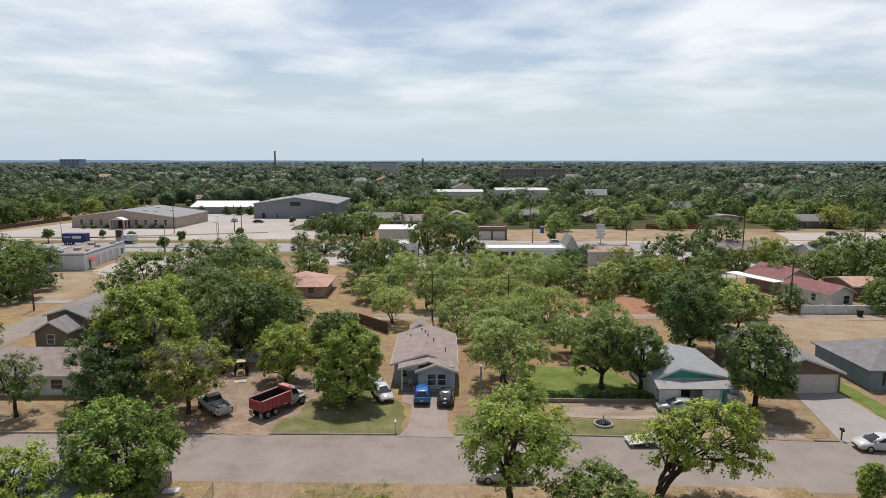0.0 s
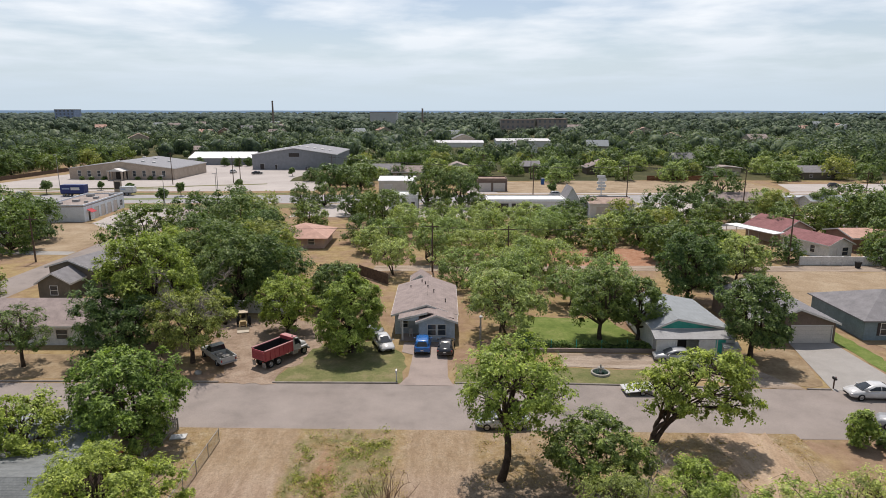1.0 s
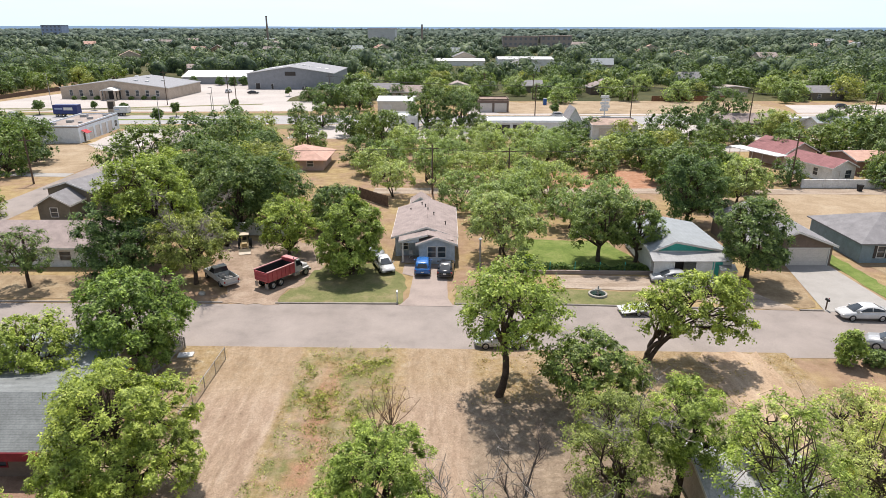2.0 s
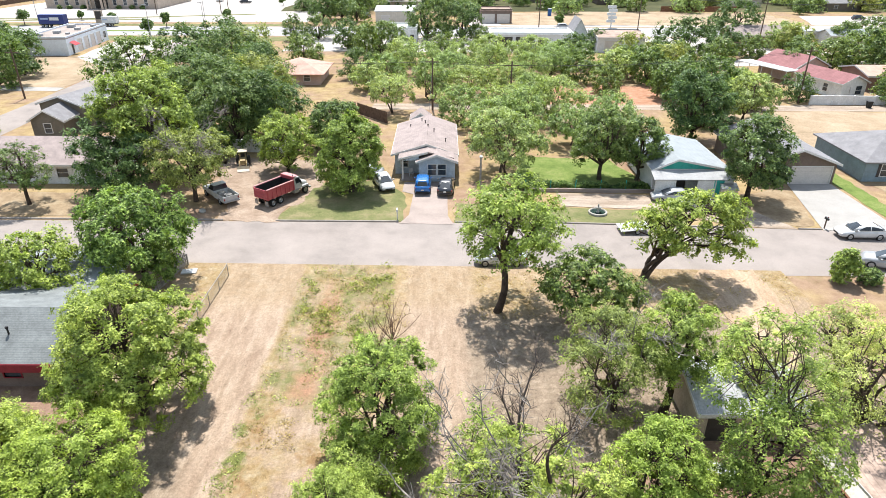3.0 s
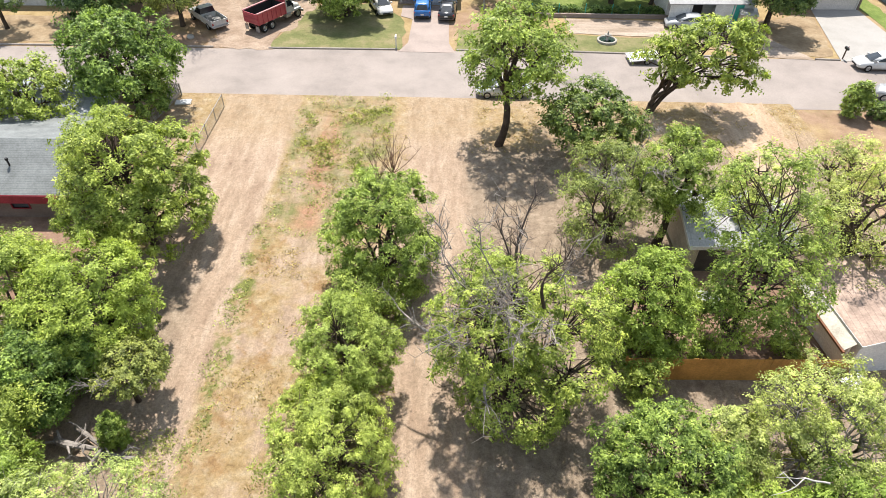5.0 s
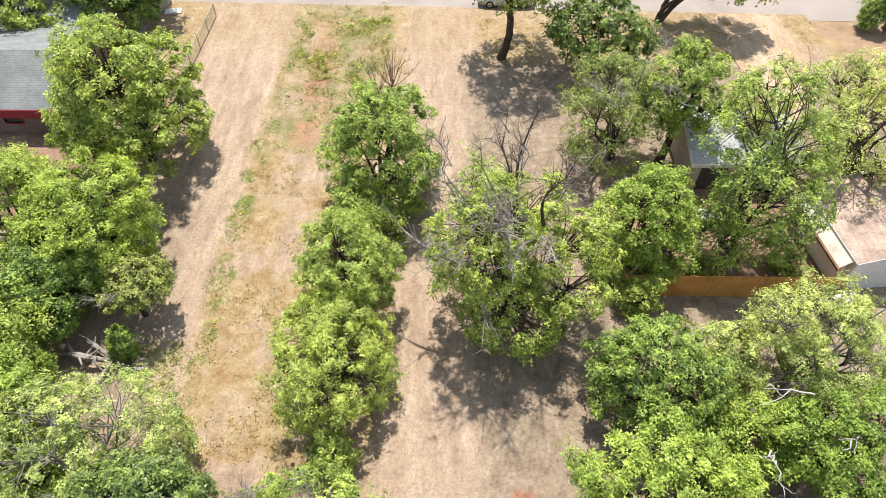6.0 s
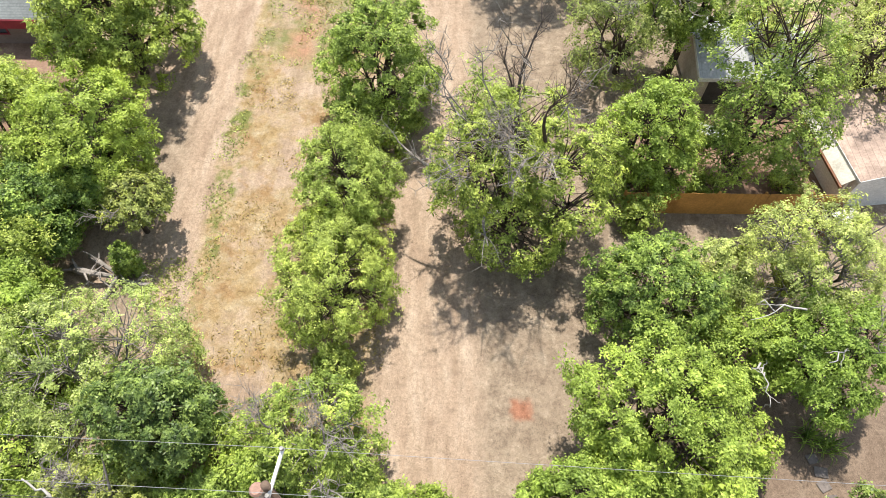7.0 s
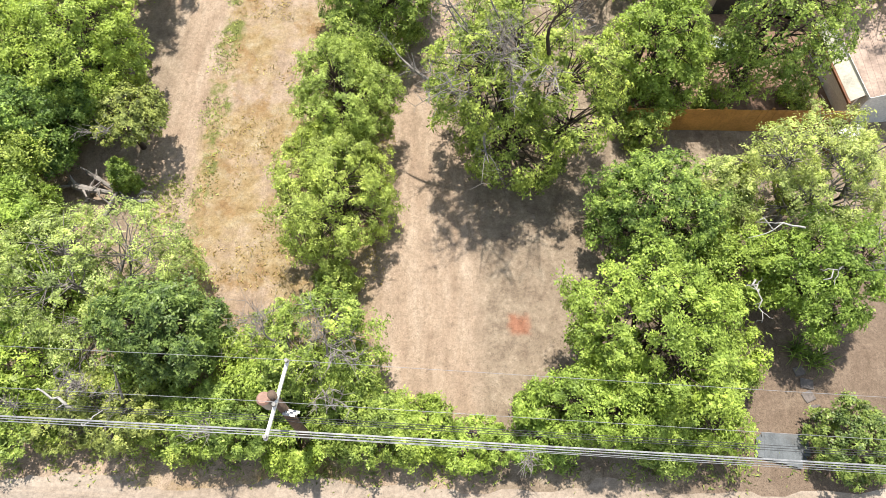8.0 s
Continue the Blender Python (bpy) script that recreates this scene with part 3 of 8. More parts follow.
sheet("field", [(42, 78), (130, 74), (130, 103.2), (44, 104)], 0.02, M["straw_far"], "dry golden mown field behind the houses", "field", 0.6, step=3, seed=9)
sheet("field", [(18, 106), (43, 108.5), (44, 122), (18, 124)], 0.025, M["red_soil"], "bare reddish earth yard", "bare earth", 0.8, step=2, seed=10)
sheet("field", [(-106, 121), (-71.9, 120), (-71.9, 136), (-82, 150.5), (-106, 151)], 0.02, M["straw_far"], "dry golden corner lot", "field", 0.6, step=3, seed=11)
sheet("pavement", [(-86, 151), (-72, 138), (-71.8, 182), (-88, 182)], 0.022, M["lot"], "pale concrete yard beside a commercial building", "parking lot", 0.3, step=4, seed=18)
# front gardens beyond the street
sheet("lawn", [(-17.6, 59.3), (-4.3, 59.1), (-4.0, 66.0), (-7.2, 71.0), (-14.5, 70)], 0.03, M["lawn"], "patchy green and straw front lawn", "lawn", 0.35, step=1.2, seed=12)
sheet("lawn", [(1.2, 59.0), (13, 58.9), (24, 58.4), (24, 62), (13, 63.0), (1.6, 64)], 0.03, M["lawn"], "patchy green front lawn round a small fountain", "lawn", 0.3, step=1.2, seed=13)
sheet("lawn", [(8.5, 68.9), (24, 68.9), (22, 79), (10, 80)], 0.03, M["lawn_green"], "bright green watered lawn behind a hedge fence", "lawn", 0.5, step=1.2, seed=14)
sheet("lawn", [(46.7, 60.5), (49.0, 60.0), (48.8, 78), (46.8, 78)], 0.03, M["lawn_green"], "bright green strip of lawn", "lawn", 0.3, step=1.2, seed=15)
sheet("lawn", [(51, 59.3), (62, 58), (62, 70.8), (51.1, 70.8)], 0.03, M["straw"], "straw-coloured lawn", "lawn", 0.3, step=1.2, seed=16)
sheet("lawn", [(33, 58.6), (38.2, 58.2), (40.6, 69.5), (33, 66)], 0.028, M["straw"], "thin brown and green lawn under a tree", "lawn", 0.3, step=1.2, seed=17)
sheet("driveway", [(-4.5, 58.6), (1.1, 58.4), (0.5, 60.6), (0.5, 70.4), (-4.6, 70.4), (-4.7, 67.4), (-3.4, 66.6), (-3.6, 60.8)], 0.045, M["concrete"], "pinkish concrete driveway before a house", "driveway", 0.03, step=1)
sheet("driveway", [(38.4, 57.3), (46.3, 56.9), (46.2, 70.2), (41.0, 70.2)], 0.045, M["concrete_white"], "pale new concrete driveway before a garage", "driveway", 0.02, step=2)
sheet("driveway", [(13, 63.2), (24.5, 62.2), (30, 58.2), (36, 57.6), (31.5, 64.8), (24.4, 66.4), (13, 67.2)], 0.04, M["alley"], "curving pale gravel driveway", "driveway", 0.2, step=1.2, seed=20)
sheet("driveway", [(-23.4, 59.2), (-17.2, 59.0), (-17.0, 62), (-14.6, 68), (-15.0, 78), (-28.5, 79), (-27.5, 70), (-23.2, 64)], 0.04, M["yard_dirt"], "bare brown dirt yard beside a lawn", "driveway", 0.7, step=0.8, seed=21)
sheet("field", [(-62, 60.6), (-29, 60.2), (-29, 66.5), (-62, 67)], 0.028, M["straw"], "dry front yard with bare red patches", "lawn", 0.3, step=1.2, seed=22)
# the near vacant lot
bm = bmesh.new()
gx, gy = 48, 50
grid = [[bm.verts.new((-34 + 64 * i / gx, 1.6 + 47.4 * k / gy + (0.5 - (i / gx - 0.5) * 1.4) * k / gy, 0.055 + 0.05 * noise.noise(Vector((i * 0.37, k * 0.41, 5)))
        * (1 if 0 < k < gy else 0))) for k in range(gy + 1)] for i in range(gx + 1)]
for i in range(gx):
    for k in range(gy):
        bm.faces.new((grid[i][k], grid[i + 1][k], grid[i + 1][k + 1], grid[i][k + 1]))
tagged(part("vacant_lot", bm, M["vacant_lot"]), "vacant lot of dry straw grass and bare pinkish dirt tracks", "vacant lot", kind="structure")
sheet("driveway", [(22.5, 48.9), (28, 48.6), (27.0, 37.5), (24.5, 35), (22, 37.5)], 0.09, M["track"], "worn pale dirt driveway into a yard", "driveway", 0.7, step=1, seed=29)
sheet("alley", [(-60, -6), (60, -6), (60, 2.0), (-60, 2.6)], 0.06, M["alley"], "pale dirt alley beneath the cables", "alley", 0.3, step=1, seed=34)
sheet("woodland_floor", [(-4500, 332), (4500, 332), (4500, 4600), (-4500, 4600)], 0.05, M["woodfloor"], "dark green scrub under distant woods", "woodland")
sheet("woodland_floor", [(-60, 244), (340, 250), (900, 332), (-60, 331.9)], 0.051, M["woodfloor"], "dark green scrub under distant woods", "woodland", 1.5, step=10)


# kerbs: real steps along the far side of the street, broken at driveways
def kerb(points):
    for (ax, ay), (bx, by) in zip(points, points[1:]):
        bm = bmesh.new()
        length, ang = math.hypot(bx - ax, by - ay), math.atan2(by - ay, bx - ax)
        prism(bm, [(0, 0), (0, 0.1), (0.04, 0.15), (0.16, 0.15), (0.16, 0)], 0, length, "x")
        ob = part("kerb", bm, M["kerb"])
        ob.matrix_world = pose(ax, ay, 0, 0, 0, math.degrees(ang))
        tagged(ob, "worn concrete kerb along the street", "kerb", "street kerbs", "structure")


kerb([(-120, 59.75), (-60, 59.5), (-29, 59.3), (-22.8, 59.2)])
kerb([(-17.3, 59.05), (-4.6, 58.95)])
kerb([(1.2, 58.88), (12.9, 58.72), (24, 58.05), (29.5, 57.8)])
kerb([(36, 57.5), (38.3, 57.38)])
kerb([(46.5, 57.0), (70, 55.9), (140, 53.2)])


# ---- houses ----
def panel(bm, u0, u1, z0, z1, holes, at, t=0.16):
    """A wall from u0 to u1 with holes (u0, u1, z0, z1); at(u, depth, z) gives the place."""
    us = sorted({u0, u1, *[h[0] for h in holes], *[h[1] for h in holes]})
    zs = sorted({z0, z1, *[h[2] for h in holes], *[h[3] for h in holes]})
    for a, b in zip(us, us[1:]):
        for c, d in zip(zs, zs[1:]):
            if any(h[0] - 1e-6 <= a and b <= h[1] + 1e-6 and h[2] - 1e-6 <= c and d <= h[3] + 1e-6 for h in holes):
                continue
            v = [bm.verts.new(at(u, k, z)) for z in (c, d) for k in (0, t) for u in (a, b)]
            for f in ((0, 1, 3, 2), (4, 6, 7, 5), (0, 4, 5, 1), (1, 5, 7, 3), (3, 7, 6, 2), (2, 6, 4, 0)):
                bm.faces.new([v[k] for k in f])
    bmesh.ops.remove_doubles(bm, verts=bm.verts[:], dist=1e-5)
    bmesh.ops.recalc_face_normals(bm, faces=bm.faces[:])


def slab(bm, a, b, c, d, t):
    """A sloping roof slab through four corners, t thick downwards."""
    top = [Vector(p) for p in (a, b, c, d)]
    low = [p - Vector((0, 0, t)) for p in top]
    v = [bm.verts.new(p) for p in top + low]
    for f in ((0, 1, 2, 3), (7, 6, 5, 4), (0, 4, 5, 1), (1, 5, 6, 2), (2, 6, 7, 3), (3, 7, 4, 0)):
        bm.faces.new([v[k] for k in f])
    bmesh.ops.recalc_face_normals(bm, faces=bm.faces[:])


SIDES = {"front": lambda w, d: (lambda u, k, z: (u, k, z)), "back": lambda w, d: (lambda u, k, z: (u, d - k, z)),
         "left": lambda w, d: (lambda u, k, z: (-w / 2 + k, u, z)), "right": lambda w, d: (lambda u, k, z: (w / 2 - k, u, z))}


def bar_on(bm, at, u0, u1, z0, z1, k0, k1):
    v = [bm.verts.new(at(u, k, z)) for z in (z0, z1) for k in (k0, k1) for u in (u0, u1)]
    for f in ((0, 1, 3, 2), (4, 6, 7, 5), (0, 4, 5, 1), (1, 5, 7, 3), (3, 7, 6, 2), (2, 6, 4, 0)):
        bm.faces.new([v[k] for k in f])
    bmesh.ops.recalc_face_normals(bm, faces=bm.faces[:])


def window_part(parent, at, u0, u1, z0, z1, frame_mat, shutters=None):
    bm = bmesh.new()
    e = 0.09
    for a in ((u0 - e, u1 + e, z0 - e, z0), (u0 - e, u1 + e, z1, z1 + e), (u0 - e, u0, z0, z1), (u1, u1 + e, z0, z1)):
        bar_on(bm, at, *a, -0.03, 0.1)
    zm = (z0 + z1) / 2
    bar_on(bm, at, u0, u1, zm - 0.03, zm + 0.03, 0.01, 0.08)
    w = part("window", bm, frame_mat, parent)
    for a, b in ((z0, zm - 0.03), (zm + 0.03, z1)):
        bm = bmesh.new()
        bar_on(bm, at, u0, u1, a, b, 0.06, 0.075)
        part("pane", bm, M["glass"], w)
    if shutters:
        for a, b in ((u0 - e - 0.36, u0 - e - 0.02), (u1 + e + 0.02, u1 + e + 0.36)):
            bm = bmesh.new()
            bar_on(bm, at, a, b, z0 - e, z1 + e, -0.04, 0.0)
            part("shutter", bm, shutters, w)
    return w


def door_part(parent, at, u0, u1, z0, z1, material, name="door"):
    bm = bmesh.new()
    bar_on(bm, at, u0, u1, z0, z1, 0.05, 0.11)
    if name == "garage_door":
        for k in range(1, 4):
            zz = z0 + (z1 - z0) * k / 4
            bar_on(bm, at, u0, u1, zz - 0.012, zz + 0.012, 0.035, 0.06)
    dr = part(name, bm, material, parent)
    bm = bmesh.new()
    for a in ((u0 - 0.1, u0, z0, z1 + 0.1), (u1, u1 + 0.1, z0, z1 + 0.1), (u0, u1, z1, z1 + 0.1)):
        bar_on(bm, at, *a, -0.03, 0.09)
    part("door_frame", bm, M["trim"], dr)
    return dr


def house(name, label, x, y, w, d, h, rise, wall_mat, roof_mat, turn=0.0, ridge="y", over=0.45, off=0.0, openings=(), trim=None, gable_mat=None, category="house", roof_t=0.16, walls=True):
    """A house with its front at local y = 0. ridge: 'y' (gable to the front), 'x', 'hip' or 'flat'. openings: (side, kind, u0, u1, z0, z1)."""
    t = thing(name, label, category, x, y, 0, turn)
    trim = trim or M["trim"]
    ends = {"front": (-w / 2, w / 2), "back": (-w / 2, w / 2), "left": (0.16, d - 0.16), "right": (0.16, d - 0.16)}
    for side in ("front", "back", "left", "right"):
        at = SIDES[side](w, d)
        holes = [o[2:6] for o in openings if o[0] == side]
        bm = bmesh.new()
        panel(bm, *ends[side], 0, h, holes, at)
        part("wall", bm, wall_mat, t)
        for o in openings:
            if o[0] != side:
                continue
            if o[1] == "window":
                window_part(t, at, *o[2:6], trim)
            elif o[1] == "shutter_window":
                window_part(t, at, *o[2:6], trim, M["trim_dark"])
            elif o[1] == "garage":
                door_part(t, at, *o[2:6], M["door_white"], "garage_door")
            elif o[1] == "door":
                door_part(t, at, *o[2:6], trim)
            elif o[1] == "teal_door":
                door_part(t, at, *o[2:6], M["teal"])
            elif o[1] == "shop_door":
                door_part(t, at, *o[2:6], M["trim_dark"])
    bm = bmesh.new()
    if ridge == "flat":
        box(bm, -w / 2 - over, w / 2 + over, -over, d + over, h, h + roof_t + 0.1)
        part("roof", bm, roof_mat, t)
        bm = bmesh.new()
        for a in ((-w / 2, w / 2, 0, 0.2), (-w / 2, w / 2, d - 0.2, d), (-w / 2, -w / 2 + 0.2, 0.2, d - 0.2), (w / 2 - 0.2, w / 2, 0.2, d - 0.2)):
            box(bm, *a, h + roof_t + 0.1, h + roof_t + 0.45)
        part("parapet", bm, wall_mat, t)
        return t
    if ridge == "hip":
        s = min(w, d) / 2
        k = (w - 2 * s) / 2 if w > d else 0
        q = (d - 2 * s) / 2 if d > w else 0
        z0, z1 = h, h + rise
        e = [(-w / 2 - over, -over), (w / 2 + over, -over), (w / 2 + over, d + over), (-w / 2 - over, d + over)]
        low = [bm.verts.new((*p, z0 - 0.12)) for p in e]
        eave = [bm.verts.new((*p, z0 + 0.02)) for p in e]
        r1, r2 = ((-k, d / 2), (k, d / 2)) if w > d else ((0, d / 2 - q), (0, d / 2 + q))
        a, b = bm.verts.new((*r1, z1)), bm.verts.new((r2[0] + 1e-3, r2[1] + 1e-3, z1))
        bm.faces.new(low[::-1])
        for i in range(4):
            bm.faces.new((low[i], low[(i + 1) % 4], eave[(i + 1) % 4], eave[i]))
        if w > d:
            for f in ((eave[0], eave[1], b, a), (eave[1], eave[2], b), (eave[2], eave[3], a, b), (eave[3], eave[0], a)):
                bm.faces.new(f)
        else:
            for f in ((eave[0], eave[1], a), (eave[1], eave[2], b, a), (eave[2], eave[3], b), (eave[3], eave[0], a, b)):
                bm.faces.new(f)
        bmesh.ops.recalc_face_normals(bm, faces=bm.faces[:])
        part("roof", bm, roof_mat, t)
        return t
    gable = bmesh.new()
    if ridge == "y":
        prism(gable, [(-w / 2, h), (off, h + rise), (w / 2, h)], 0.0, 0.16, "y")
        prism(gable, [(-w / 2, h), (off, h + rise), (w / 2, h)], d - 0.16, d, "y")
        sl, sr = rise / (off + w / 2), rise / (w / 2 - off)
        zl, zr, top = h - over * sl, h - over * sr, h + rise
        lift = 0.06
        slab(bm, (-w / 2 - over, -over, zl + lift + roof_t), (off, -over, top + lift + roof_t), (off, d + over, top + lift + roof_t), (-w / 2 - over, d + over, zl + lift + roof_t), roof_t)
        slab(bm, (off, -over, top + lift + roof_t), (w / 2 + over, -over, zr + lift + roof_t), (w / 2 + over, d + over, zr + lift + roof_t), (off, d + over, top + lift + roof_t), roof_t)
        fas = bmesh.new()
        for yy in (-over - 0.03, d + over):
            slab(fas, (-w / 2 - over, yy, zl + lift + roof_t - 0.01), (off, yy, top + lift + roof_t - 0.01), (off, yy + 0.03, top + lift + roof_t - 0.01), (-w / 2 - over, yy + 0.03, zl + lift + roof_t - 0.01), 0.24)
            slab(fas, (off, yy, top + lift + roof_t - 0.01), (w / 2 + over, yy, zr + lift + roof_t - 0.01), (w / 2 + over, yy + 0.03, zr + lift + roof_t - 0.01), (off, yy + 0.03, top + lift + roof_t - 0.01), 0.24)
        for xx, zz in ((-w / 2 - over - 0.03, zl), (w / 2 + over, zr)):
            box(fas, xx, xx + 0.03, -over, d + over, zz - 0.06, zz + lift + roof_t - 0.01)
    else:
        ym = d / 2 + off
        prism(gable, [(0, h), (ym, h + rise), (d, h)], -w / 2, -w / 2 + 0.16, "x")
        prism(gable, [(0, h), (ym, h + rise), (d, h)], w / 2 - 0.16, w / 2, "x")
        sf, sb = rise / ym, rise / (d - ym)
        zf, zb, top, lift = h - over * sf, h - over * sb, h + rise, 0.06
        slab(bm, (-w / 2 - over, -over, zf + lift + roof_t), (w / 2 + over, -over, zf + lift + roof_t), (w / 2 + over, ym, top + lift + roof_t), (-w / 2 - over, ym, top + lift + roof_t), roof_t)
        slab(bm, (-w / 2 - over, ym, top + lift + roof_t), (w / 2 + over, ym, top + lift + roof_t), (w / 2 + over, d + over, zb + lift + roof_t), (-w / 2 - over, d + over, zb + lift + roof_t), roof_t)
        fas = bmesh.new()
        for xx in (-w / 2 - over - 0.03, w / 2 + over):
            slab(fas, (xx, -over, zf + lift + roof_t - 0.01), (xx + 0.03, -over, zf + lift + roof_t - 0.01), (xx + 0.03, ym, top + lift + roof_t - 0.01), (xx, ym, top + lift + roof_t - 0.01), 0.24)
            slab(fas, (xx, ym, top + lift + roof_t - 0.01), (xx + 0.03, ym, top + lift + roof_t - 0.01), (xx + 0.03, d + over, zb + lift + roof_t - 0.01), (xx, d + over, zb + lift + roof_t - 0.01), 0.24)
        for yy, zz in ((-over - 0.03, zf), (d + over, zb)):
            box(fas, -w / 2 - over, w / 2 + over, yy, yy + 0.03, zz - 0.06, zz + lift + roof_t - 0.01)
    split_part("gable", gable, gable_mat or wall_mat, t)
    part("roof", bm, roof_mat, t)
    split_part("fascia", fas, trim, t)
    return t


# the grey-blue house opposite, its stepped gables as wings of one house
main_house = house("house", "grey-blue sided bungalow with brown shingle roof and stepped gables", -2.25, 73.4, 7.3, 12.6, 2.55, 1.2, M["siding_blue"], M["shingle_brown"], off=0.25, over=0.45,
                   openings=[("front", "window", -2.9, -2.1, 0.9, 1.9), ("right", "window", 3, 4, 0.9, 2.0)])
wing = house("house_wing", "", -0.75, 70.7, 4.3, 2.3, 2.5, 0.75, M["siding_blue"], M["shingle_brown"], over=0.35,
             openings=[("front", "window", -1.05, -0.12, 0.85, 2.15), ("front", "window", 0.12, 1.05, 0.85, 2.15)])
porch = thing("porch", "", "")
bm = bmesh.new()
slab(bm, (-5.35, 71.0, 2.78), (-1.85, 71.0, 3.6), (-1.85, 72.95, 3.6), (-5.35, 72.95, 2.78), 0.16)
slab(bm, (-1.85, 71.0, 3.6), (1.3, 71.0, 2.86), (1.3, 72.95, 2.86), (-1.85, 72.95, 3.6), 0.16)
part("roof", bm, M["shingle_brown"], porch)
bm = bmesh.new()
slab(bm, (-5.35, 70.97, 2.77), (-1.85, 70.97, 3.59), (-1.85, 71.0, 3.59), (-5.35, 71.0, 2.77), 0.24)
part("fascia", bm, M["trim"], porch)
bm = bmesh.new()
prism(bm, [(-4.9, 2.5), (-2.9, 2.5), (-2.9, 3.1)], 71.1, 71.25, "y")
part("gable", bm, M["siding_blue"], porch)
part("post", one_box(-4.95, -4.75, 71.1, 71.3, 0.05, 2.6), M["trim"], porch)
part("floor_slab", one_box(-5.1, -2.95, 70.9, 73.3, 0.0, 0.12), M["concrete"], porch)
for vx, vy, vz in ((-2.4, 82.5, 3.7), (-2.0, 80.5, 3.75), (-1.2, 79.0, 3.6), (-2.9, 84.0, 3.55), (0.3, 76.5, 3.1), (-4.4, 83, 3.0)):
    bm = bmesh.new()
    tube(bm, [(vx, vy, vz - 0.2), (vx, vy, vz + 0.4), (vx, vy, vz + 0.42), (vx, vy, vz + 0.52)], [0.06, 0.06, 0.11, 0.09], 8)
    part("roof_vent", bm, M["trim_dark"], porch)
bm = bmesh.new()
tube(bm, [(-2.02, 77.0, 3.98), (-2.06, 85.6, 3.98)], 0.06, 6)
part("ridge_cap", bm, M["shingle_brown"], porch)
for w_ob in (wing, porch):
    for o in list(w_ob.children):
        m_keep = w_ob.matrix_world @ o.matrix_basis
        o.parent = main_house
        o.matrix_basis = main_house.matrix_world.inverted() @ m_keep
    bpy.data.objects.remove(w_ob)

house("shed", "small grey-blue garden shed with brown shingle gable roof", -3.3, 89.2, 2.6, 3.0, 2.4, 0.85, M["siding_blue"], M["shingle_brown"], over=0.25, category="shed")

# pale house with a white sheet-metal roof and teal trim
teal = house("house", "white house with pale metal roof and teal gable", 28.0, 67.4, 8.2, 10.5, 2.9, 1.1, M["siding_white"], M["roof_metal"], off=-1.6, over=0.35, gable_mat=M["teal"], roof_t=0.1,
             openings=[("front", "shop_door", -1.8, -0.3, 0.3, 2.0)])
bm = bmesh.new()
slab(bm, (-4.6, -2.0, 2.35), (4.4, -2.0, 2.35), (4.4, -0.38, 2.9), (-4.6, -0.38, 2.9), 0.08)
part("canopy", bm, M["galv_old"], teal)
for px in (-4.4, -2.2, 0.3, 2.3, 4.2):
    part("post", one_box(px, px + 0.1, -1.95, -1.85, 0, 2.26), M["trim"], teal)
for a, b, mt in ((-4.3, -2.2, "siding_white"), (0.4, 2.2, "siding_white"), (2.2, 3.3, "teal"), (3.3, 4.2, "siding_white")):
    part("screen_panel", one_box(a, b, -1.84, -1.79, 0.1, 2.2), M[mt], teal)

house("house", "brown stucco house with double garage under a front gable", 41.8, 70.2, 9.0, 13.0, 2.55, 1.65, M["siding_brown"], M["shingle_grey"], over=0.4, gable_mat=M["siding_brown"],
      openings=[("front", "garage", -0.7, 4.1, 0.02, 2.2)])
house("house", "slate-blue sided new house with grey hip roof", 58.0, 71.2, 15.2, 11.0, 2.55, 2.3, M["siding_slate"], M["shingle_grey"], ridge="hip", over=0.45,
      openings=[("front", "shutter_window", -5.6, -4.7, 0.7, 2.1), ("front", "window", -1, 0.2, 0.7, 2.1)])
house("house", "long low white house with brown shingle roof", -50.5, 69.6, 21.0, 9.5, 2.5, 1.65, M["siding_white"], M["shingle_brown"], ridge="x", over=0.5,
      openings=[("front", "window", 5.2, 6.5, 0.8, 1.9), ("front", "window", 1.0, 2.2, 0.8, 1.9), ("front", "door", -1.2, -0.3, 0.1, 2.1)])
house("house", "olive-brown new house with grey gable roof", -56.4, 87.6, 4.6, 4.5, 2.6, 1.35, M["siding_olive"], M["shingle_grey"], over=0.35, openings=[("front", "window", -0.55, 0.45, 0.8, 2.1)])
house("house", "olive-brown two-storey new house with grey roof", -56.5, 92.3, 8.0, 16.0, 3.6, 1.2, M["siding_olive"], M["shingle_grey"], turn=-14, ridge="y", over=0.4,
      openings=[("right", "window", 3, 4.2, 1.0, 2.6), ("right", "window", 7, 8.2, 1.0, 2.6), ("right", "window", 11, 12.2, 1.0, 2.6)])
house("house", "house with faded pink shingle hip roof", -28.4, 122.5, 9.2, 10.0, 2.2, 2.1, M["brick_pink"], M["shingle_pink"], ridge="hip", over=1.0,
      openings=[("front", "window", -3, -1.8, 0.8, 2.0), ("front", "window", 1.5, 2.7, 0.8, 2.0)])
house("house", "white-walled house wing with red metal gable roof", 73.6, 113.4, 5.6, 10.5, 2.7, 1.2, M["siding_white"], M["roof_red"], turn=17, over=0.4,
      openings=[("left", "window", 3.0, 4.0, 0.8, 2.1), ("left", "window", 7.2, 8.2, 0.8, 2.1), ("front", "window", 0.5, 1.9, 0.6, 2.1), ("front", "door", -1.7, -0.8, 0.05, 2.05)])
house("house", "pink brick house with red metal gable roof", 73.4, 128.0, 8.6, 9.0, 2.7, 1.9, M["brick_pink"], M["roof_red"], turn=20, over=0.5, openings=[("front", "window", 1, 2, 0.9, 2.1)])
cp = thing("carport", "open carport with flat white metal roof", "carport", 66.0, 130.8, 0, -68)
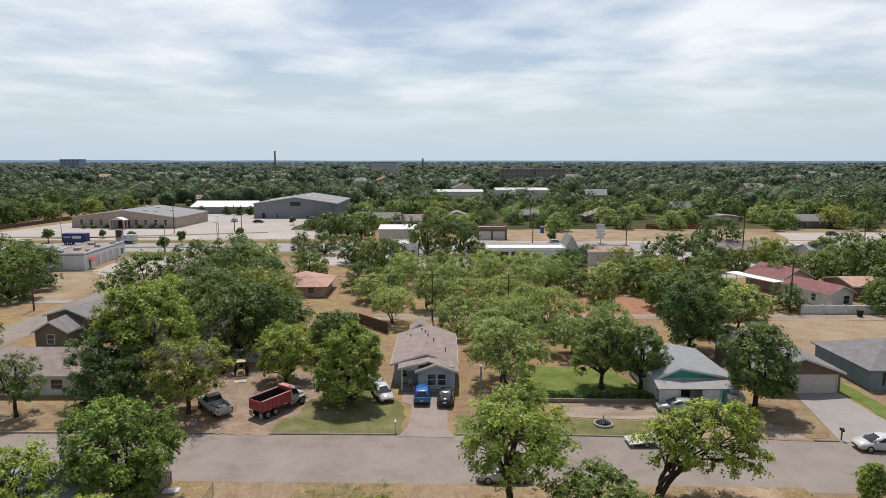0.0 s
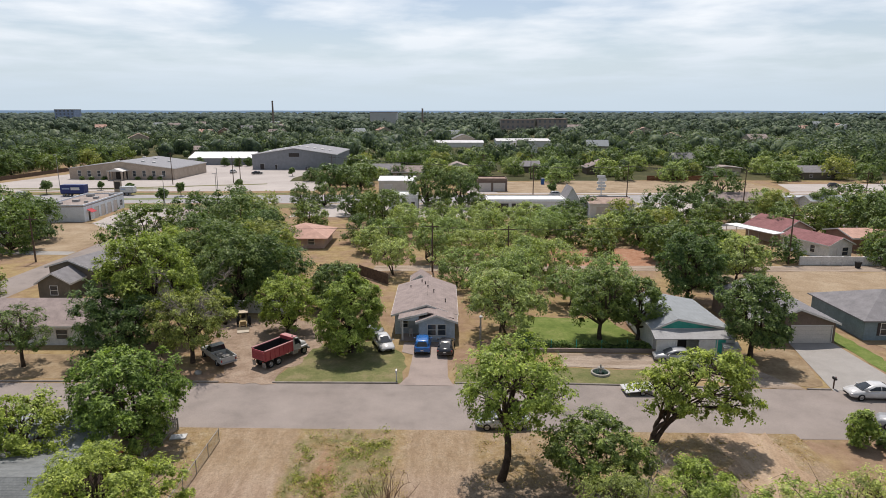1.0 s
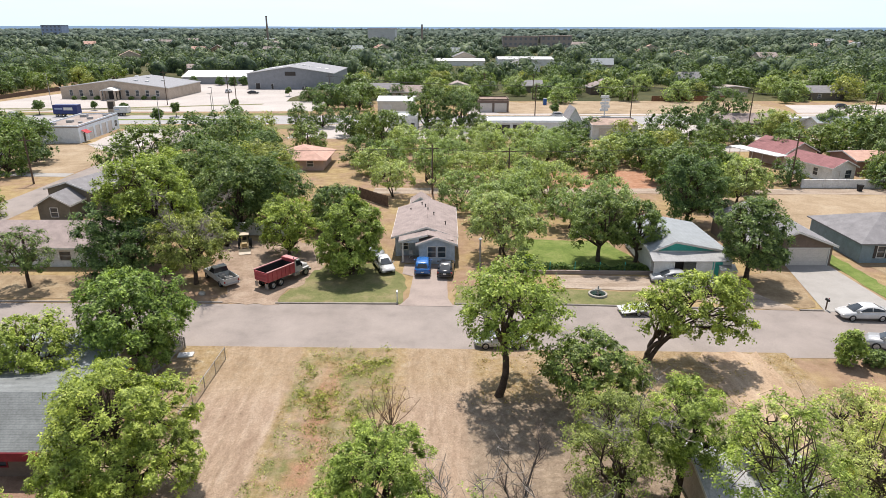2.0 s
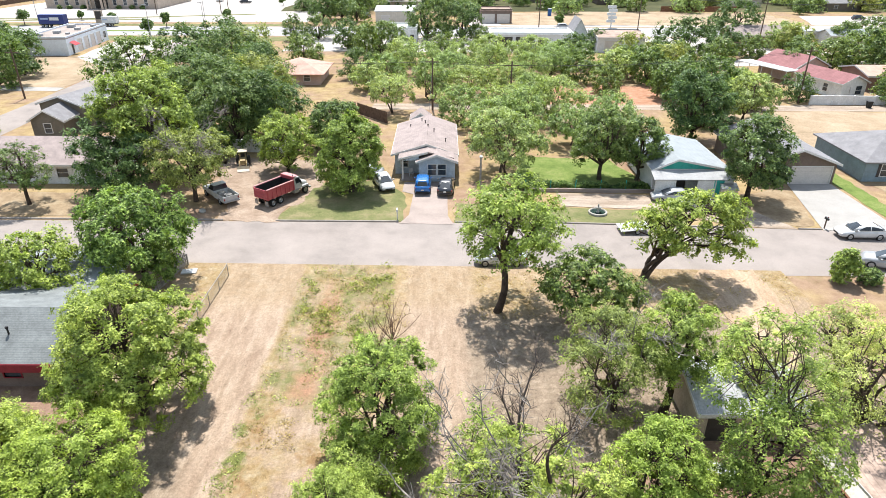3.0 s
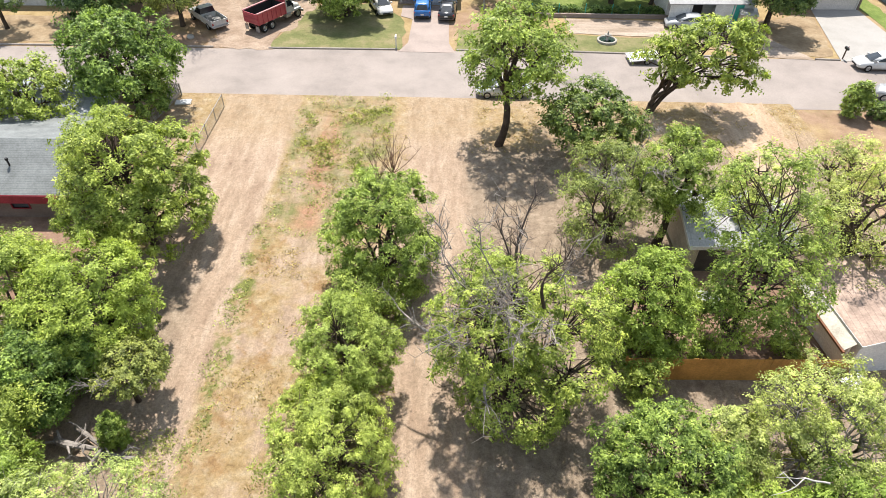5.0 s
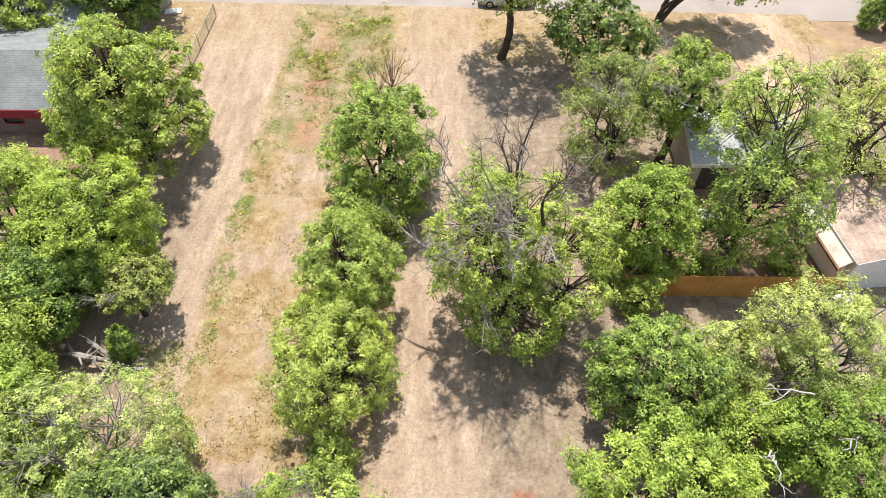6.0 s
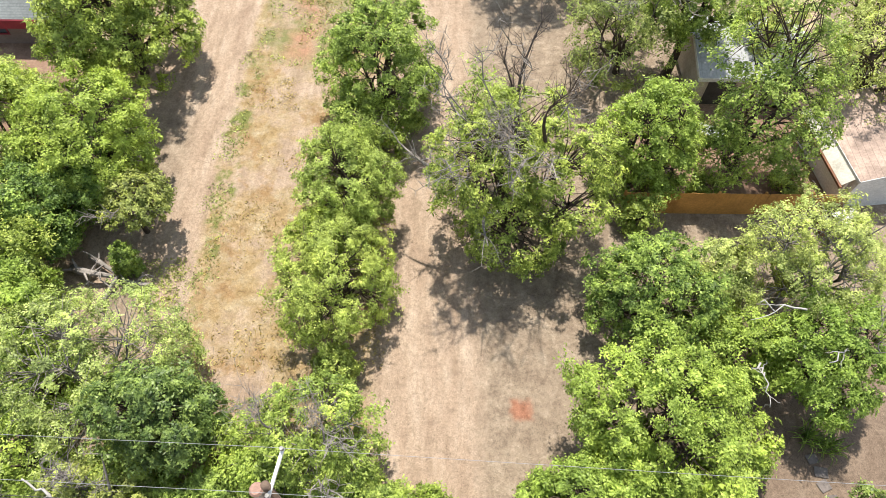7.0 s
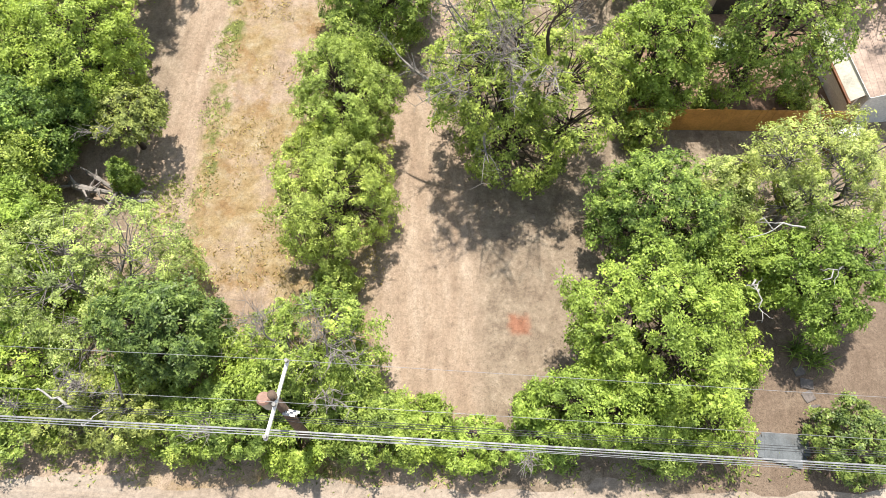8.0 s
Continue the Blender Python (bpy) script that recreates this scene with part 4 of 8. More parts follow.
part("roof", one_box(-6.3, 6.3, -1.7, 1.7, 2.45, 2.6), M["far_roof_white"], cp)
for px in (-6, 0, 6):
    for py in (-1.5, 1.5):
        part("post", one_box(px - 0.05, px + 0.05, py - 0.05, py + 0.05, 0, 2.45), M["trim"], cp)
house("house", "house with patched white and brown flat roof", 86, 119, 13, 9, 2.8, 1.0, M["brick_red"], M["shingle_pink"], ridge="x", over=0.5)

# shops, sheds and halls along the highway
# dark doors fill the open bays in place of their inner shade
house("shop", "long low workshop with white flat roof and dark panels for open bays", 22.5, 166, 21, 9, 3.2, 0, M["metal_wall_white"], M["far_roof_white"], ridge="flat", over=0.25, category="workshop",
      openings=[("front", "shop_door", -9.5, -5, 0.05, 2.7), ("front", "shop_door", -4.2, 0, 0.05, 2.7), ("front", "shop_door", 1.5, 3, 0.05, 2.4)])
house("shop", "small steep white gabled shop front", 34.8, 168, 4.0, 8, 3.2, 3.4, M["siding_white"], M["shingle_grey"], over=0.3, category="shop", openings=[("front", "shop_door", -0.8, 0.8, 0.05, 2.2)])
house("warehouse", "low grey-white metal warehouse with brown roof", 43.5, 159.8, 11.5, 12, 3.4, 0.7, M["metal_wall_white"], M["roof_rust"], ridge="x", over=0.2, category="warehouse",
      openings=[("front", "garage", -4, -0.5, 0.05, 2.7)])
house("shop", "white flat-roofed cinder-block shop", -11.0, 172.5, 8.0, 10, 3.4, 0, M["siding_white"], M["far_roof_white"], ridge="flat", over=0.0, category="shop", openings=[("front", "shop_door", 2.2, 3.2, 0.05, 2.2)])
house("warehouse", "cream metal workshop with white roof", -15.2, 206.5, 12.0, 14, 4.2, 0.8, M["metal_wall_cream"], M["far_roof_white"], ridge="x", over=0.2, category="workshop", openings=[("front", "garage", -4.2, -1.6, 0.05, 3.0)])
house("storage_building", "brown storage building with roll-up doors", 16.8, 212.5, 10.0, 8, 3.8, 0, M["siding_brown"], M["roof_rust"], ridge="flat", over=0.1, category="storage building",
      openings=[("front", "garage", -4.4, -0.6, 0.05, 2.8), ("front", "garage", 0.4, 4.2, 0.05, 2.8)])
grey_shop = house("shop", "pale blue-grey flat-roofed commercial building with gravel roof", -93.2, 152.4, 9.6, 24.0, 3.7, 0, M["metal_wall_pale"], M["roof_flat"], ridge="flat", over=0.0, turn=5, category="commercial building",
      openings=[("right", "garage", u, u + 2.4, 0.1, 2.9) for u in (5.6, 9.4, 13.2, 17.0)] + [("right", "shop_door", 2.2, 3.2, 0.05, 2.2), ("right", "window", 21.2, 22.8, 1.0, 2.5)])
tan_hall = house("hall", "tan brick hall with wide grey gable roof", -128, 250.5, 43, 30, 4.3, 2.7, M["brick_tan"], M["roof_grey"], turn=-3, over=0.3, category="hall",
      openings=[("front", "window", u, u + 1.3, 1.2, 3.4) for u in (-18, -14, -10, -6, 4.5, 8.5, 12.5, 16.5)] + [("front", "shop_door", -2.5, 2.5, 0.05, 3.2)])
big = house("hall", "large dark grey metal hall with low gable roof", -69, 293, 39, 42, 6.8, 2.9, M["metal_wall_grey"], M["roof_grey"], over=0.3, category="hall", openings=[("front", "shop_door", -16, -14, 0.05, 2.6), ("front", "shop_door", -9, -8, 0.05, 2.3)])
part("sign_board", one_box(-2.4, 2.4, -0.15, -0.02, 5.9, 7.6), M["trim_dark"], big)
house("warehouse", "low dark warehouse with white roof", -112, 318, 32, 20, 3.4, 2.4, M["metal_wall_grey"], M["far_roof_white"], ridge="x", over=0.3, category="warehouse")

# entrance canopy and roof vents of the tan hall
bm = bmesh.new()
prism(bm, [(-3.2, 3.6), (3.2, 3.6), (0, 4.7)], -5.0, -0.02, "y")
part("entrance_canopy", bm, M["trim"], tan_hall, "white gabled entrance canopy")
for cx in (-2.7, 2.7):
    for cy in (-4.7, -2.4):
        part("pillar", soft_box(cx - 0.3, cx + 0.3, cy - 0.3, cy + 0.3, 0, 3.6, 0.04), M["brick_tan"], tan_hall)
for vx, vy in ((6, 6), (9.5, 8), (12, 16), (-8, 12), (4, 20), (-3, 24)):
    vz = 4.3 + 2.7 * (1 - abs(vx) / 21.5)
    part("roof_vent", soft_box(vx - 0.6, vx + 0.6, vy - 0.6, vy + 0.6, vz - 0.2, vz + 0.7, 0.1), M["trim"], tan_hall)
for k in range(9):
    vx = -15 + 3.6 * k
    part("skylight", soft_box(vx - 0.7, vx + 0.7, 14, 17, 6.8 + 2.9 * (1 - abs(vx) / 19.5) - 0.1, 6.8 + 2.9 * (1 - abs(vx) / 19.5) + 0.45, 0.1), M["trim"], big)
M["awning"] = surface("red_awning", (0.36, 0.03, 0.04), 0.85, 1.1, 1.5, 10, 0.7, bump=0.1)
bm = bmesh.new()
slab(bm, (4.85, 1.4, 2.9), (4.85, 4.0, 2.9), (6.1, 4.0, 2.2), (6.1, 1.4, 2.2), 0.08)
part("awning", bm, M["awning"], grey_shop, "red cloth awning over a door")
for vx, vy, w in ((-2.6, 4, 0.5), (-0.5, 8, 0.7), (1.8, 14, 0.6), (-1.6, 18.5, 0.8), (2.6, 6.5, 0.4), (3.2, 20, 0.5)):
    part("roof_unit", soft_box(vx - w, vx + w, vy - w, vy + w, 3.7, 4.1 + w * 0.7, 0.05), M["galv_old"], grey_shop)
sheet("verge", [(-112, 192), (-58, 193.6), (-58, 196), (-112, 194.6)], 0.05, M["lawn_green"], "narrow green median in the highway", "grass verge", 0.3, step=3)
sheet("verge", [(-145, 212), (-66, 233), (-66, 236), (-145, 215)], 0.05, M["lawn"], "green island along the parking lot", "grass verge", 0.3, step=3)
sheet("yard", [(10.5, 20.6), (21, 20.8), (21.5, 26.5), (17, 30), (12, 29), (10.5, 24)], 0.12, M["shade_soil"], "reddish brown yard soil with painted shade behind a board fence", "bare earth", 0.4, step=1, seed=41)

sheet("yard", [(-36, 25.5), (-24.5, 24.5), (-22.6, 29), (-22.8, 33), (-36, 33)], 0.12, M["shade_soil"], "brown yard soil with painted shade beside a low house", "bare earth", 0.4, step=1, seed=42)

# ---- trees ----
def leaf_mesh(name, V, material):
    """A mesh of loose three-cornered leaves from an array (n, 3, 3)."""
    k = len(V)
    me = bpy.data.meshes.new(name)
    me.vertices.add(3 * k)
    me.vertices.foreach_set("co", V.astype(np.float32).ravel())
    me.loops.add(3 * k)
    me.loops.foreach_set("vertex_index", np.arange(3 * k, dtype=np.int32))
    me.polygons.add(k)
    me.polygons.foreach_set("loop_start", np.arange(0, 3 * k, 3, dtype=np.int32))
    me.update(calc_edges=True)
    me.materials.append(material)
    return me


def leaf_shapes(P, N, size, rng, aspect=0.68, spread=0.55):
    """Small pointed leaves at P, facing about N."""
    k = len(P)
    N = N + rng.normal(0, spread, (k, 3))
    N /= np.linalg.norm(N, axis=1, keepdims=True) + 1e-9
    A = np.cross(N, rng.normal(0, 1, (k, 3)))
    A /= np.linalg.norm(A, axis=1, keepdims=True) + 1e-9
    B = np.cross(N, A)
    s = (size * rng.uniform(0.6, 1.4, (k, 1))) / 2
    w = aspect * rng.uniform(0.8, 1.2, (k, 1))
    return np.stack([P + A * s, P - A * s * 0.7 + B * s * w, P - A * s * 0.9 - B * s * w], 1)


def spray_leaves(S, N, reach, size, rng):
    """Leaves of flat sprays: each lies near its spray's plane N, points away from the spray's foot S and droops a little."""
    k = len(S)
    off = rng.normal(0, 1, (k, 3))
    off -= N * np.sum(off * N, axis=1, keepdims=True)
    dist = np.linalg.norm(off, axis=1, keepdims=True)
    P = S + off * reach + N * (rng.normal(0, 0.28, (k, 1)) - 0.16 * dist ** 2) * reach
    A = off / (dist + 1e-9) * 0.8 - N * 0.25 * dist + rng.normal(0, 0.35, (k, 3))
    M_ = N + rng.normal(0, 0.22, (k, 3))
    M_ /= np.linalg.norm(M_, axis=1, keepdims=True) + 1e-9
    B = np.cross(M_, A)
    B /= np.linalg.norm(B, axis=1, keepdims=True) + 1e-9
    A = np.cross(B, M_)
    h = size * rng.uniform(0.65, 1.35, (k, 1)) / 2
    w = 0.66 * rng.uniform(0.8, 1.2, (k, 1))
    return np.stack([P + A * h * 1.15, P - A * h * 0.7 + B * h * w, P - A * h * 0.8 - B * h * w], 1)


def unit(rng, k):
    d = rng.normal(0, 1, (k, 3))
    return d / np.linalg.norm(d, axis=1, keepdims=True)


def limb_points(a, b, rng, bend, k=4):
    a, b = np.array(a, float), np.array(b, float)
    out = []
    side = rng.normal(0, 1, 3) * bend * np.linalg.norm(b - a)
    for i in range(k + 1):
        f = i / k
        out.append(a + (b - a) * f + side * math.sin(math.pi * f) + np.array((0, 0, 0.12 * np.linalg.norm((b - a)[:2]) * math.sin(math.pi * f))))
    return out


def tree_meshes(seed, h, rx, ry, low, leaf, count, leaf_mat, clusters=130, airy=0.0, lean=(0, 0), trunk_r=None, stems=1, top=1.0, bark=None, dead=0, limb_show=0.0, twigs=True):
    """Meshes of a trunk with limbs and of a crown; low: height of the crown's underside."""
    rng = np.random.default_rng(seed)
    rz, zc = (h - low) / 2, (h + low) / 2
    tr = trunk_r or 0.028 * h
    cen = np.array((lean[0], lean[1], zc))
    # a few boughs of unequal size make up the crown; clumps of foliage sit on their outer faces
    n_b = 8 if rx < 3.2 else 11
    ba = np.arange(n_b) * 2.4 + rng.uniform(0, 6.28) + rng.uniform(-0.35, 0.35, n_b)
    bz = rng.permutation(np.linspace(-0.84, 0.62, n_b))
    br = np.clip(rng.uniform(0.28, 0.68, n_b) * np.where(bz > 0.25, 0.55 + 0.45 * top, 1.0), 0.1, 0.7)
    br[np.argmax(bz)] *= 0.4
    bs = rng.uniform(0.36, 0.58, n_b) * np.where(bz > 0.4, 0.5 + 0.5 * top, 1.0)
    BO = np.stack([np.cos(ba) * br, np.sin(ba) * br, bz * 0.82], 1)
    if airy < 0.9:      # a full heart, so that no hole opens over the trunk
        BO, bs, n_b = np.concatenate([BO, [(0.05, 0.0, 0.3), (-0.05, -0.1, -0.2)]]), np.concatenate([bs, (0.52, 0.55)]), n_b + 2
    which = rng.choice(n_b, clusters * 6, p=bs ** 2 / np.sum(bs ** 2))
    sh = unit(rng, clusters * 6)
    sh[:, 2] = np.where(sh[:, 2] < -0.72, -sh[:, 2], sh[:, 2])
    d = BO[which] + sh * (bs[which] * rng.uniform(0.74, 1.1, clusters * 6))[:, None] * np.array((1, 1, 0.85))
    depth = np.linalg.norm((d[:, None, :] - BO[None]) / bs[None, :, None], axis=2).min(1)
    order = np.argsort(depth < 0.74, kind="stable")[:clusters]
    d, sh, which = d[order], sh[order], which[order]
    far_out = np.linalg.norm(d, axis=1, keepdims=True)
    d = np.where(far_out > 1.0, d / far_out ** 0.75, d)
    if airy < 0.9:      # part of the clumps spread evenly over the whole crown, so that no hole opens between the boughs
        fill = np.arange(0, clusters, 3)
        fz = np.linspace(0.99, -0.8, len(fill))
        fa = np.arange(len(fill)) * 2.39996 + rng.uniform(0, 6.28)
        fu = np.stack([np.cos(fa) * np.sqrt(1 - fz ** 2), np.sin(fa) * np.sqrt(1 - fz ** 2), fz], 1)
        d[fill] = fu * rng.uniform(0.62, 0.84, (len(fill), 1)) * np.where(fz > 0.4, 0.6 + 0.4 * top, 1.0)[:, None]
        sh[fill] = fu
    C = cen + d * np.array((rx, ry, rz)) * 0.92
    rc = rng.uniform(0.6, 1.35, clusters) * (rx + ry + rz) / 3 * 1.52 / math.sqrt(clusters)
    # sprays: small flat bunches over the lit face of every clump, leaves fanning out in each
    axis = sh * 0.8 + d * 0.5 + np.array((0, 0, 0.4))
    axis /= np.linalg.norm(axis, axis=1, keepdims=True) + 1e-9
    ns = 13
    si = np.repeat(np.arange(clusters), ns)
    su = unit(rng, len(si)) + axis[si] * 0.75
    su /= np.linalg.norm(su, axis=1, keepdims=True) + 1e-9
    reach = rng.uniform(0.72, 1.05, len(si)) + (rng.random(len(si)) < 0.1 + 0.14 * airy) * rng.uniform(0.2, 0.75, len(si))
    S = C[si] + su * (rc[si] * reach)[:, None] * np.array((1.1, 1.1, 0.78))
    sn = su * 0.62 + axis[si] * 0.3 + np.array((0, 0, 0.42)) + rng.normal(0, 0.34, (len(si), 3))
    sn /= np.linalg.norm(sn, axis=1, keepdims=True) + 1e-9
    per = max(4, count // len(si))
    idx = np.repeat(np.arange(len(si)), per)
    V = spray_leaves(S[idx], sn[idx], (rc[si][idx] * 0.26 + leaf * 0.25)[:, None] * (1 - 0.2 * airy), leaf, rng)
    if airy < 0.9:      # larger backing leaves, added inside every clump to shut out light and close gaps
        deep = np.repeat(np.arange(len(si)), 2 if airy < 0.45 else 1)
        Q = C[si[deep]] + (S[deep] - C[si[deep]]) * rng.uniform(0.0, 0.45, (len(deep), 1)) - axis[si[deep]] * rc[si[deep]][:, None] * 0.55
        V = np.concatenate([V, leaf_shapes(Q, sn[deep], (rc[si[deep]] * 0.62)[:, None], rng, 0.85, 0.45)])
    V = V[V[:, :, 2].min(1) > 0.08]
    crown = leaf_mesh("crown", V, leaf_mat)
    # wood
    bm = bmesh.new()
    limbs = []
    for s in range(stems):
        foot = np.array((0, 0, -0.1)) + (rng.normal(0, 0.25, 3) * (1, 1, 0) if stems > 1 else 0)
        fork = np.array((lean[0] * 0.4, lean[1] * 0.4, low + (0.15 if stems == 1 else -0.1) * rz)) + (rng.normal(0, 0.6, 3) * (1, 1, 0.2) if stems > 1 else 0)
        fork[2] = max(fork[2], 0.5)
        p = limb_points(foot, fork, rng, 0.05, 4)
        f_r = tr / math.sqrt(stems)
        tube(bm, p, [f_r * 1.35, f_r * 1.05, f_r * 0.95, f_r * 0.88, f_r * 0.8], 8, False)
        for q in range(s, n_b, stems):
            tip = cen + BO[q] * np.array((rx, ry, rz)) * 0.9
            p = limb_points(fork, tip, rng, 0.1, 4)
            tube(bm, p, [f_r * 0.62, f_r * 0.5, f_r * 0.4, f_r * 0.3, f_r * 0.2], 6, False)
            limbs += [a * (1 - f) + b * f for a, b in zip(p[1:], p[2:]) for f in (0.0, 0.25, 0.5, 0.75)]
    limbs = np.array(limbs)
    for c in (C if twigs else []):
        near = limbs[np.argsort(np.linalg.norm(limbs - c, axis=1) + 0.5 * np.maximum(0, limbs[:, 2] - c[2]))[rng.integers(0, 7)]]
        tube(bm, limb_points(near, c, rng, 0.12, 2), [tr * 0.17, tr * 0.11, tr * 0.05], 3, False)
        if limb_show:
            for _ in range(int(limb_show)):
                tube(bm, limb_points(c, c + unit(rng, 1)[0] * rng.uniform(0.5, 1.1) * rx * 0.3, rng, 0.2, 2), [tr * 0.06, tr * 0.045, tr * 0.02], 3, False)
    trunk = bpy.data.meshes.new("trunk")
    bm.to_mesh(trunk)
    bm.free()
    trunk.materials.append(bark or M["bark"])
    for f in trunk.polygons:
        f.use_smooth = True
    # bare dead branches standing out of the crown
    dead_me = []
    order = np.argsort(-(C[:, 2] / h + rng.uniform(0, 0.5, len(C)) - 0.15 * C[:, 1] / ry))
    for c in C[order[:dead]]:
        bm = bmesh.new()
        o = (c - cen) / (np.linalg.norm(c - cen) + 1e-6)
        start = c * 0.6 + cen * 0.4
        tip = c + (o + np.array((0, 0, 0.35))) * rng.uniform(0.9, 1.7) * rx * 0.3
        p = limb_points(start, tip, rng, 0.16, 5)
        tube(bm, p, [tr * 0.16, tr * 0.14, tr * 0.12, tr * 0.09, tr * 0.06, tr * 0.03], 5, False)
        for _ in range(9):
            b0 = p[rng.integers(2, 6)]
            q = limb_points(b0, b0 + (o * 0.7 + unit(rng, 1)[0]) * rng.uniform(0.3, 0.75) * rx * 0.28, rng, 0.22, 3)
            tube(bm, q, [0.027, 0.021, 0.016, 0.009], 3, False)
            for _ in range(6):
                b1 = q[rng.integers(1, 4)]
                tube(bm, [b1, b1 + (o * 0.4 + unit(rng, 1)[0]) * rng.uniform(0.2, 0.6)], [0.012, 0.006], 3, False)
        me = bpy.data.meshes.new("dead_branch")
        bm.to_mesh(me)
        bm.free()
        me.materials.append(M["deadwood"])
        dead_me.append(me)
    return trunk, crown, dead_me


def tree(label, x, y, h, rx, low, leaf_mat, seed, leaf=0.25, count=9000, ry=None, turn=0.0, name="tree", group="", **kw):
    low -= 0.12 * (h - low)
    if y < 36:      # the crowns nearest the eye have finer leaves
        leaf, count = leaf * 0.72, count * 1.3
    t = thing(name, label, "tree" if name == "tree" else name.replace("_", " "), x, y, 0, turn, group)
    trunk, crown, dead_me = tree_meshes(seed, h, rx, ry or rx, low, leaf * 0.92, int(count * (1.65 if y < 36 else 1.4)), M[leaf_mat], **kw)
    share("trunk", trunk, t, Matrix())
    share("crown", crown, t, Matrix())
    for me in dead_me:
        share("dead_branch", me, t, Matrix())
    return t


G, B_, D, Y, O = "leaf_green", "leaf_bright", "leaf_dark", "leaf_grey", "leaf_olive"
# across the street
tree("small half-bare grey-green tree in a dry yard", -45.2, 63.3, 7.0, 3.4, 2.2, D, 101, 0.21, 3750, limb_show=3, airy=1)
tree("dark dense tree beside a long white house", -36.6, 66.5, 9.2, 5.2, 0.6, D, 102, 0.24, 15000)
tree("tall broad tree with sunlit olive crown", -34.0, 71.0, 14.0, 6.2, 4.0, G, 103, 0.27, 19000, clusters=170)
tree("yellowing tree with a bare brown top", -27.4, 64.4, 8.6, 4.9, 2.6, O, 104, 0.22, 12500, dead=14, clusters=150)
tree("mid-green tree beside a white wall", -19.3, 74.1, 7.9, 3.9, 0.8, G, 105, 0.22, 10000)
tree("dense upright green tree on a front lawn", -10.5, 67.4, 10.2, 4.4, 0.7, G, 106, 0.23, 21250, top=0.6, clusters=190)
tree("small spreading mesquite with dark forked trunk", -8.3, 101.9, 6.2, 4.5, 2.3, Y, 107, 0.3, 3500, airy=1, stems=2)
tree("spreading mesquite with several leaning stems", 7.4, 73.6, 8.4, 5.6, 2.2, Y, 108, 0.26, 9000, airy=0.8, stems=3)
tree("dark upright elm behind a hedge fence", 18.9, 71.6, 9.6, 4.3, 2.2, "leaf_mid", 109, 0.21, 12500, top=0.7)
tree("dark elm with drooping foliage", 23.3, 71.4, 8.3, 3.5, 1.8, "leaf_mid", 110, 0.21, 10000)
tree("large dark round tree behind a white house", 35.0, 86.3, 10.9, 5.4, 2.0, D, 111, 0.32, 12000)
tree("dense round green tree before a garage", 34.0, 65.2, 10.8, 4.4, 2.2, D, 112, 0.23, 17500, clusters=170)
tree("light green tree behind a house", 47.0, 97.0, 8.0, 5.0, 1.6, Y, 113, 0.34, 5000)
# dark grove between the houses
for k, (x, y, h, r, mt) in enumerate([(-28.5, 84, 12.6, 6.0, D), (-24, 86, 11, 5.2, D), (-35, 90, 11.5, 5.5, D), (-28, 95, 11.5, 5.5, O), (-43, 96, 10, 5, G), (-31.4, 80, 5.0, 3.2, D),
                                        (-40, 104, 11, 6, D), (-30, 104, 12, 6, D), (-15, 84, 7.0, 3.8, D)]):
    tree("tall dark broadleaf tree in a dense grove", x, y, h, r * 1.12, 0.6, mt, 130 + k, 0.29, 10000, group="grove", twigs=False)
# mesquite thicket behind the houses
thicket = [(6, 86), (12, 88), (17, 84), (3, 95), (10, 96), (17, 95), (14, 102), (-2, 112), (5, 113), (12, 114), (1, 122), (9, 124), (16, 119), (-4, 131), (5, 134), (14, 133), (22, 130), (23, 84)]
for k, (x, y) in enumerate(thicket):
    rng_t = random.Random(k)
    tree("pale green mesquite in a thicket", x + rng_t.uniform(-1, 1), y + rng_t.uniform(-1, 1), rng_t.uniform(5.6, 8.4), rng_t.uniform(3.8, 5.2), 1.5, Y, 160 + k, 0.24, 6500, airy=0.7, stems=2, twigs=False, group="mesquite thicket")
# near the street on this side
tree("dense mid-green tree over a picket fence", -25.6, 46.6, 9.3, 5.1, 1.0, "leaf_lush", 201, 0.24, 20000, clusters=190)
tree("tall pecan with a clear dark trunk", 4.3, 42.0, 11.5, 5.2, 4.4, G, 202, 0.22, 9000, clusters=115, lean=(0.9, 0.8), trunk_r=0.28, airy=0.8)
tree("leaning forked tree with a wide one-sided crown", 17.2, 47.3, 8.3, 5.7, 3.0, G, 203, 0.22, 12000, clusters=130, ry=3.2, lean=(3.7, 0.0), stems=3, trunk_r=0.34, airy=0.7)
tree("shrubby green tree on a dry verge", 10.9, 40.4, 6.4, 4.3, 1.0, "leaf_mid", 204, 0.22, 9000, ry=3.2, stems=3)
tree("large dense green tree beside a grey-roofed house", -18.5, 30.0, 10.2, 4.6, 0.9, G, 205, 0.2, 30000, clusters=260, ry=5.2)
tree("spreading tree over the grey roof", -31.4, 42.5, 6.6, 3.8, 2.4, G, 206, 0.22, 7000)
tree("round bright yellow-green tree", -17.8, 21.6, 7.2, 4.0, 1.2, B_, 207, 0.17, 20000, clusters=200)
tree("bright green tree rising from dry grass", -3.6, 27.0, 8.4, 3.4, 0.4, G, 208, 0.18, 21000, clusters=210, ry=4.2, top=0.7, airy=0.3)
tree("yellow-green feathery tree in dry grass", -4.8, 19.2, 6.2, 2.8, 0.3, "leaf_feather", 209, 0.125, 22000, airy=0.75, ry=3.3, clusters=210)
tree("yellow-green feathery tree in dry grass", -4.5, 14.2, 6.0, 3.0, 0.3, "leaf_feather", 210, 0.125, 24000, airy=0.75, ry=3.9, clusters=240)
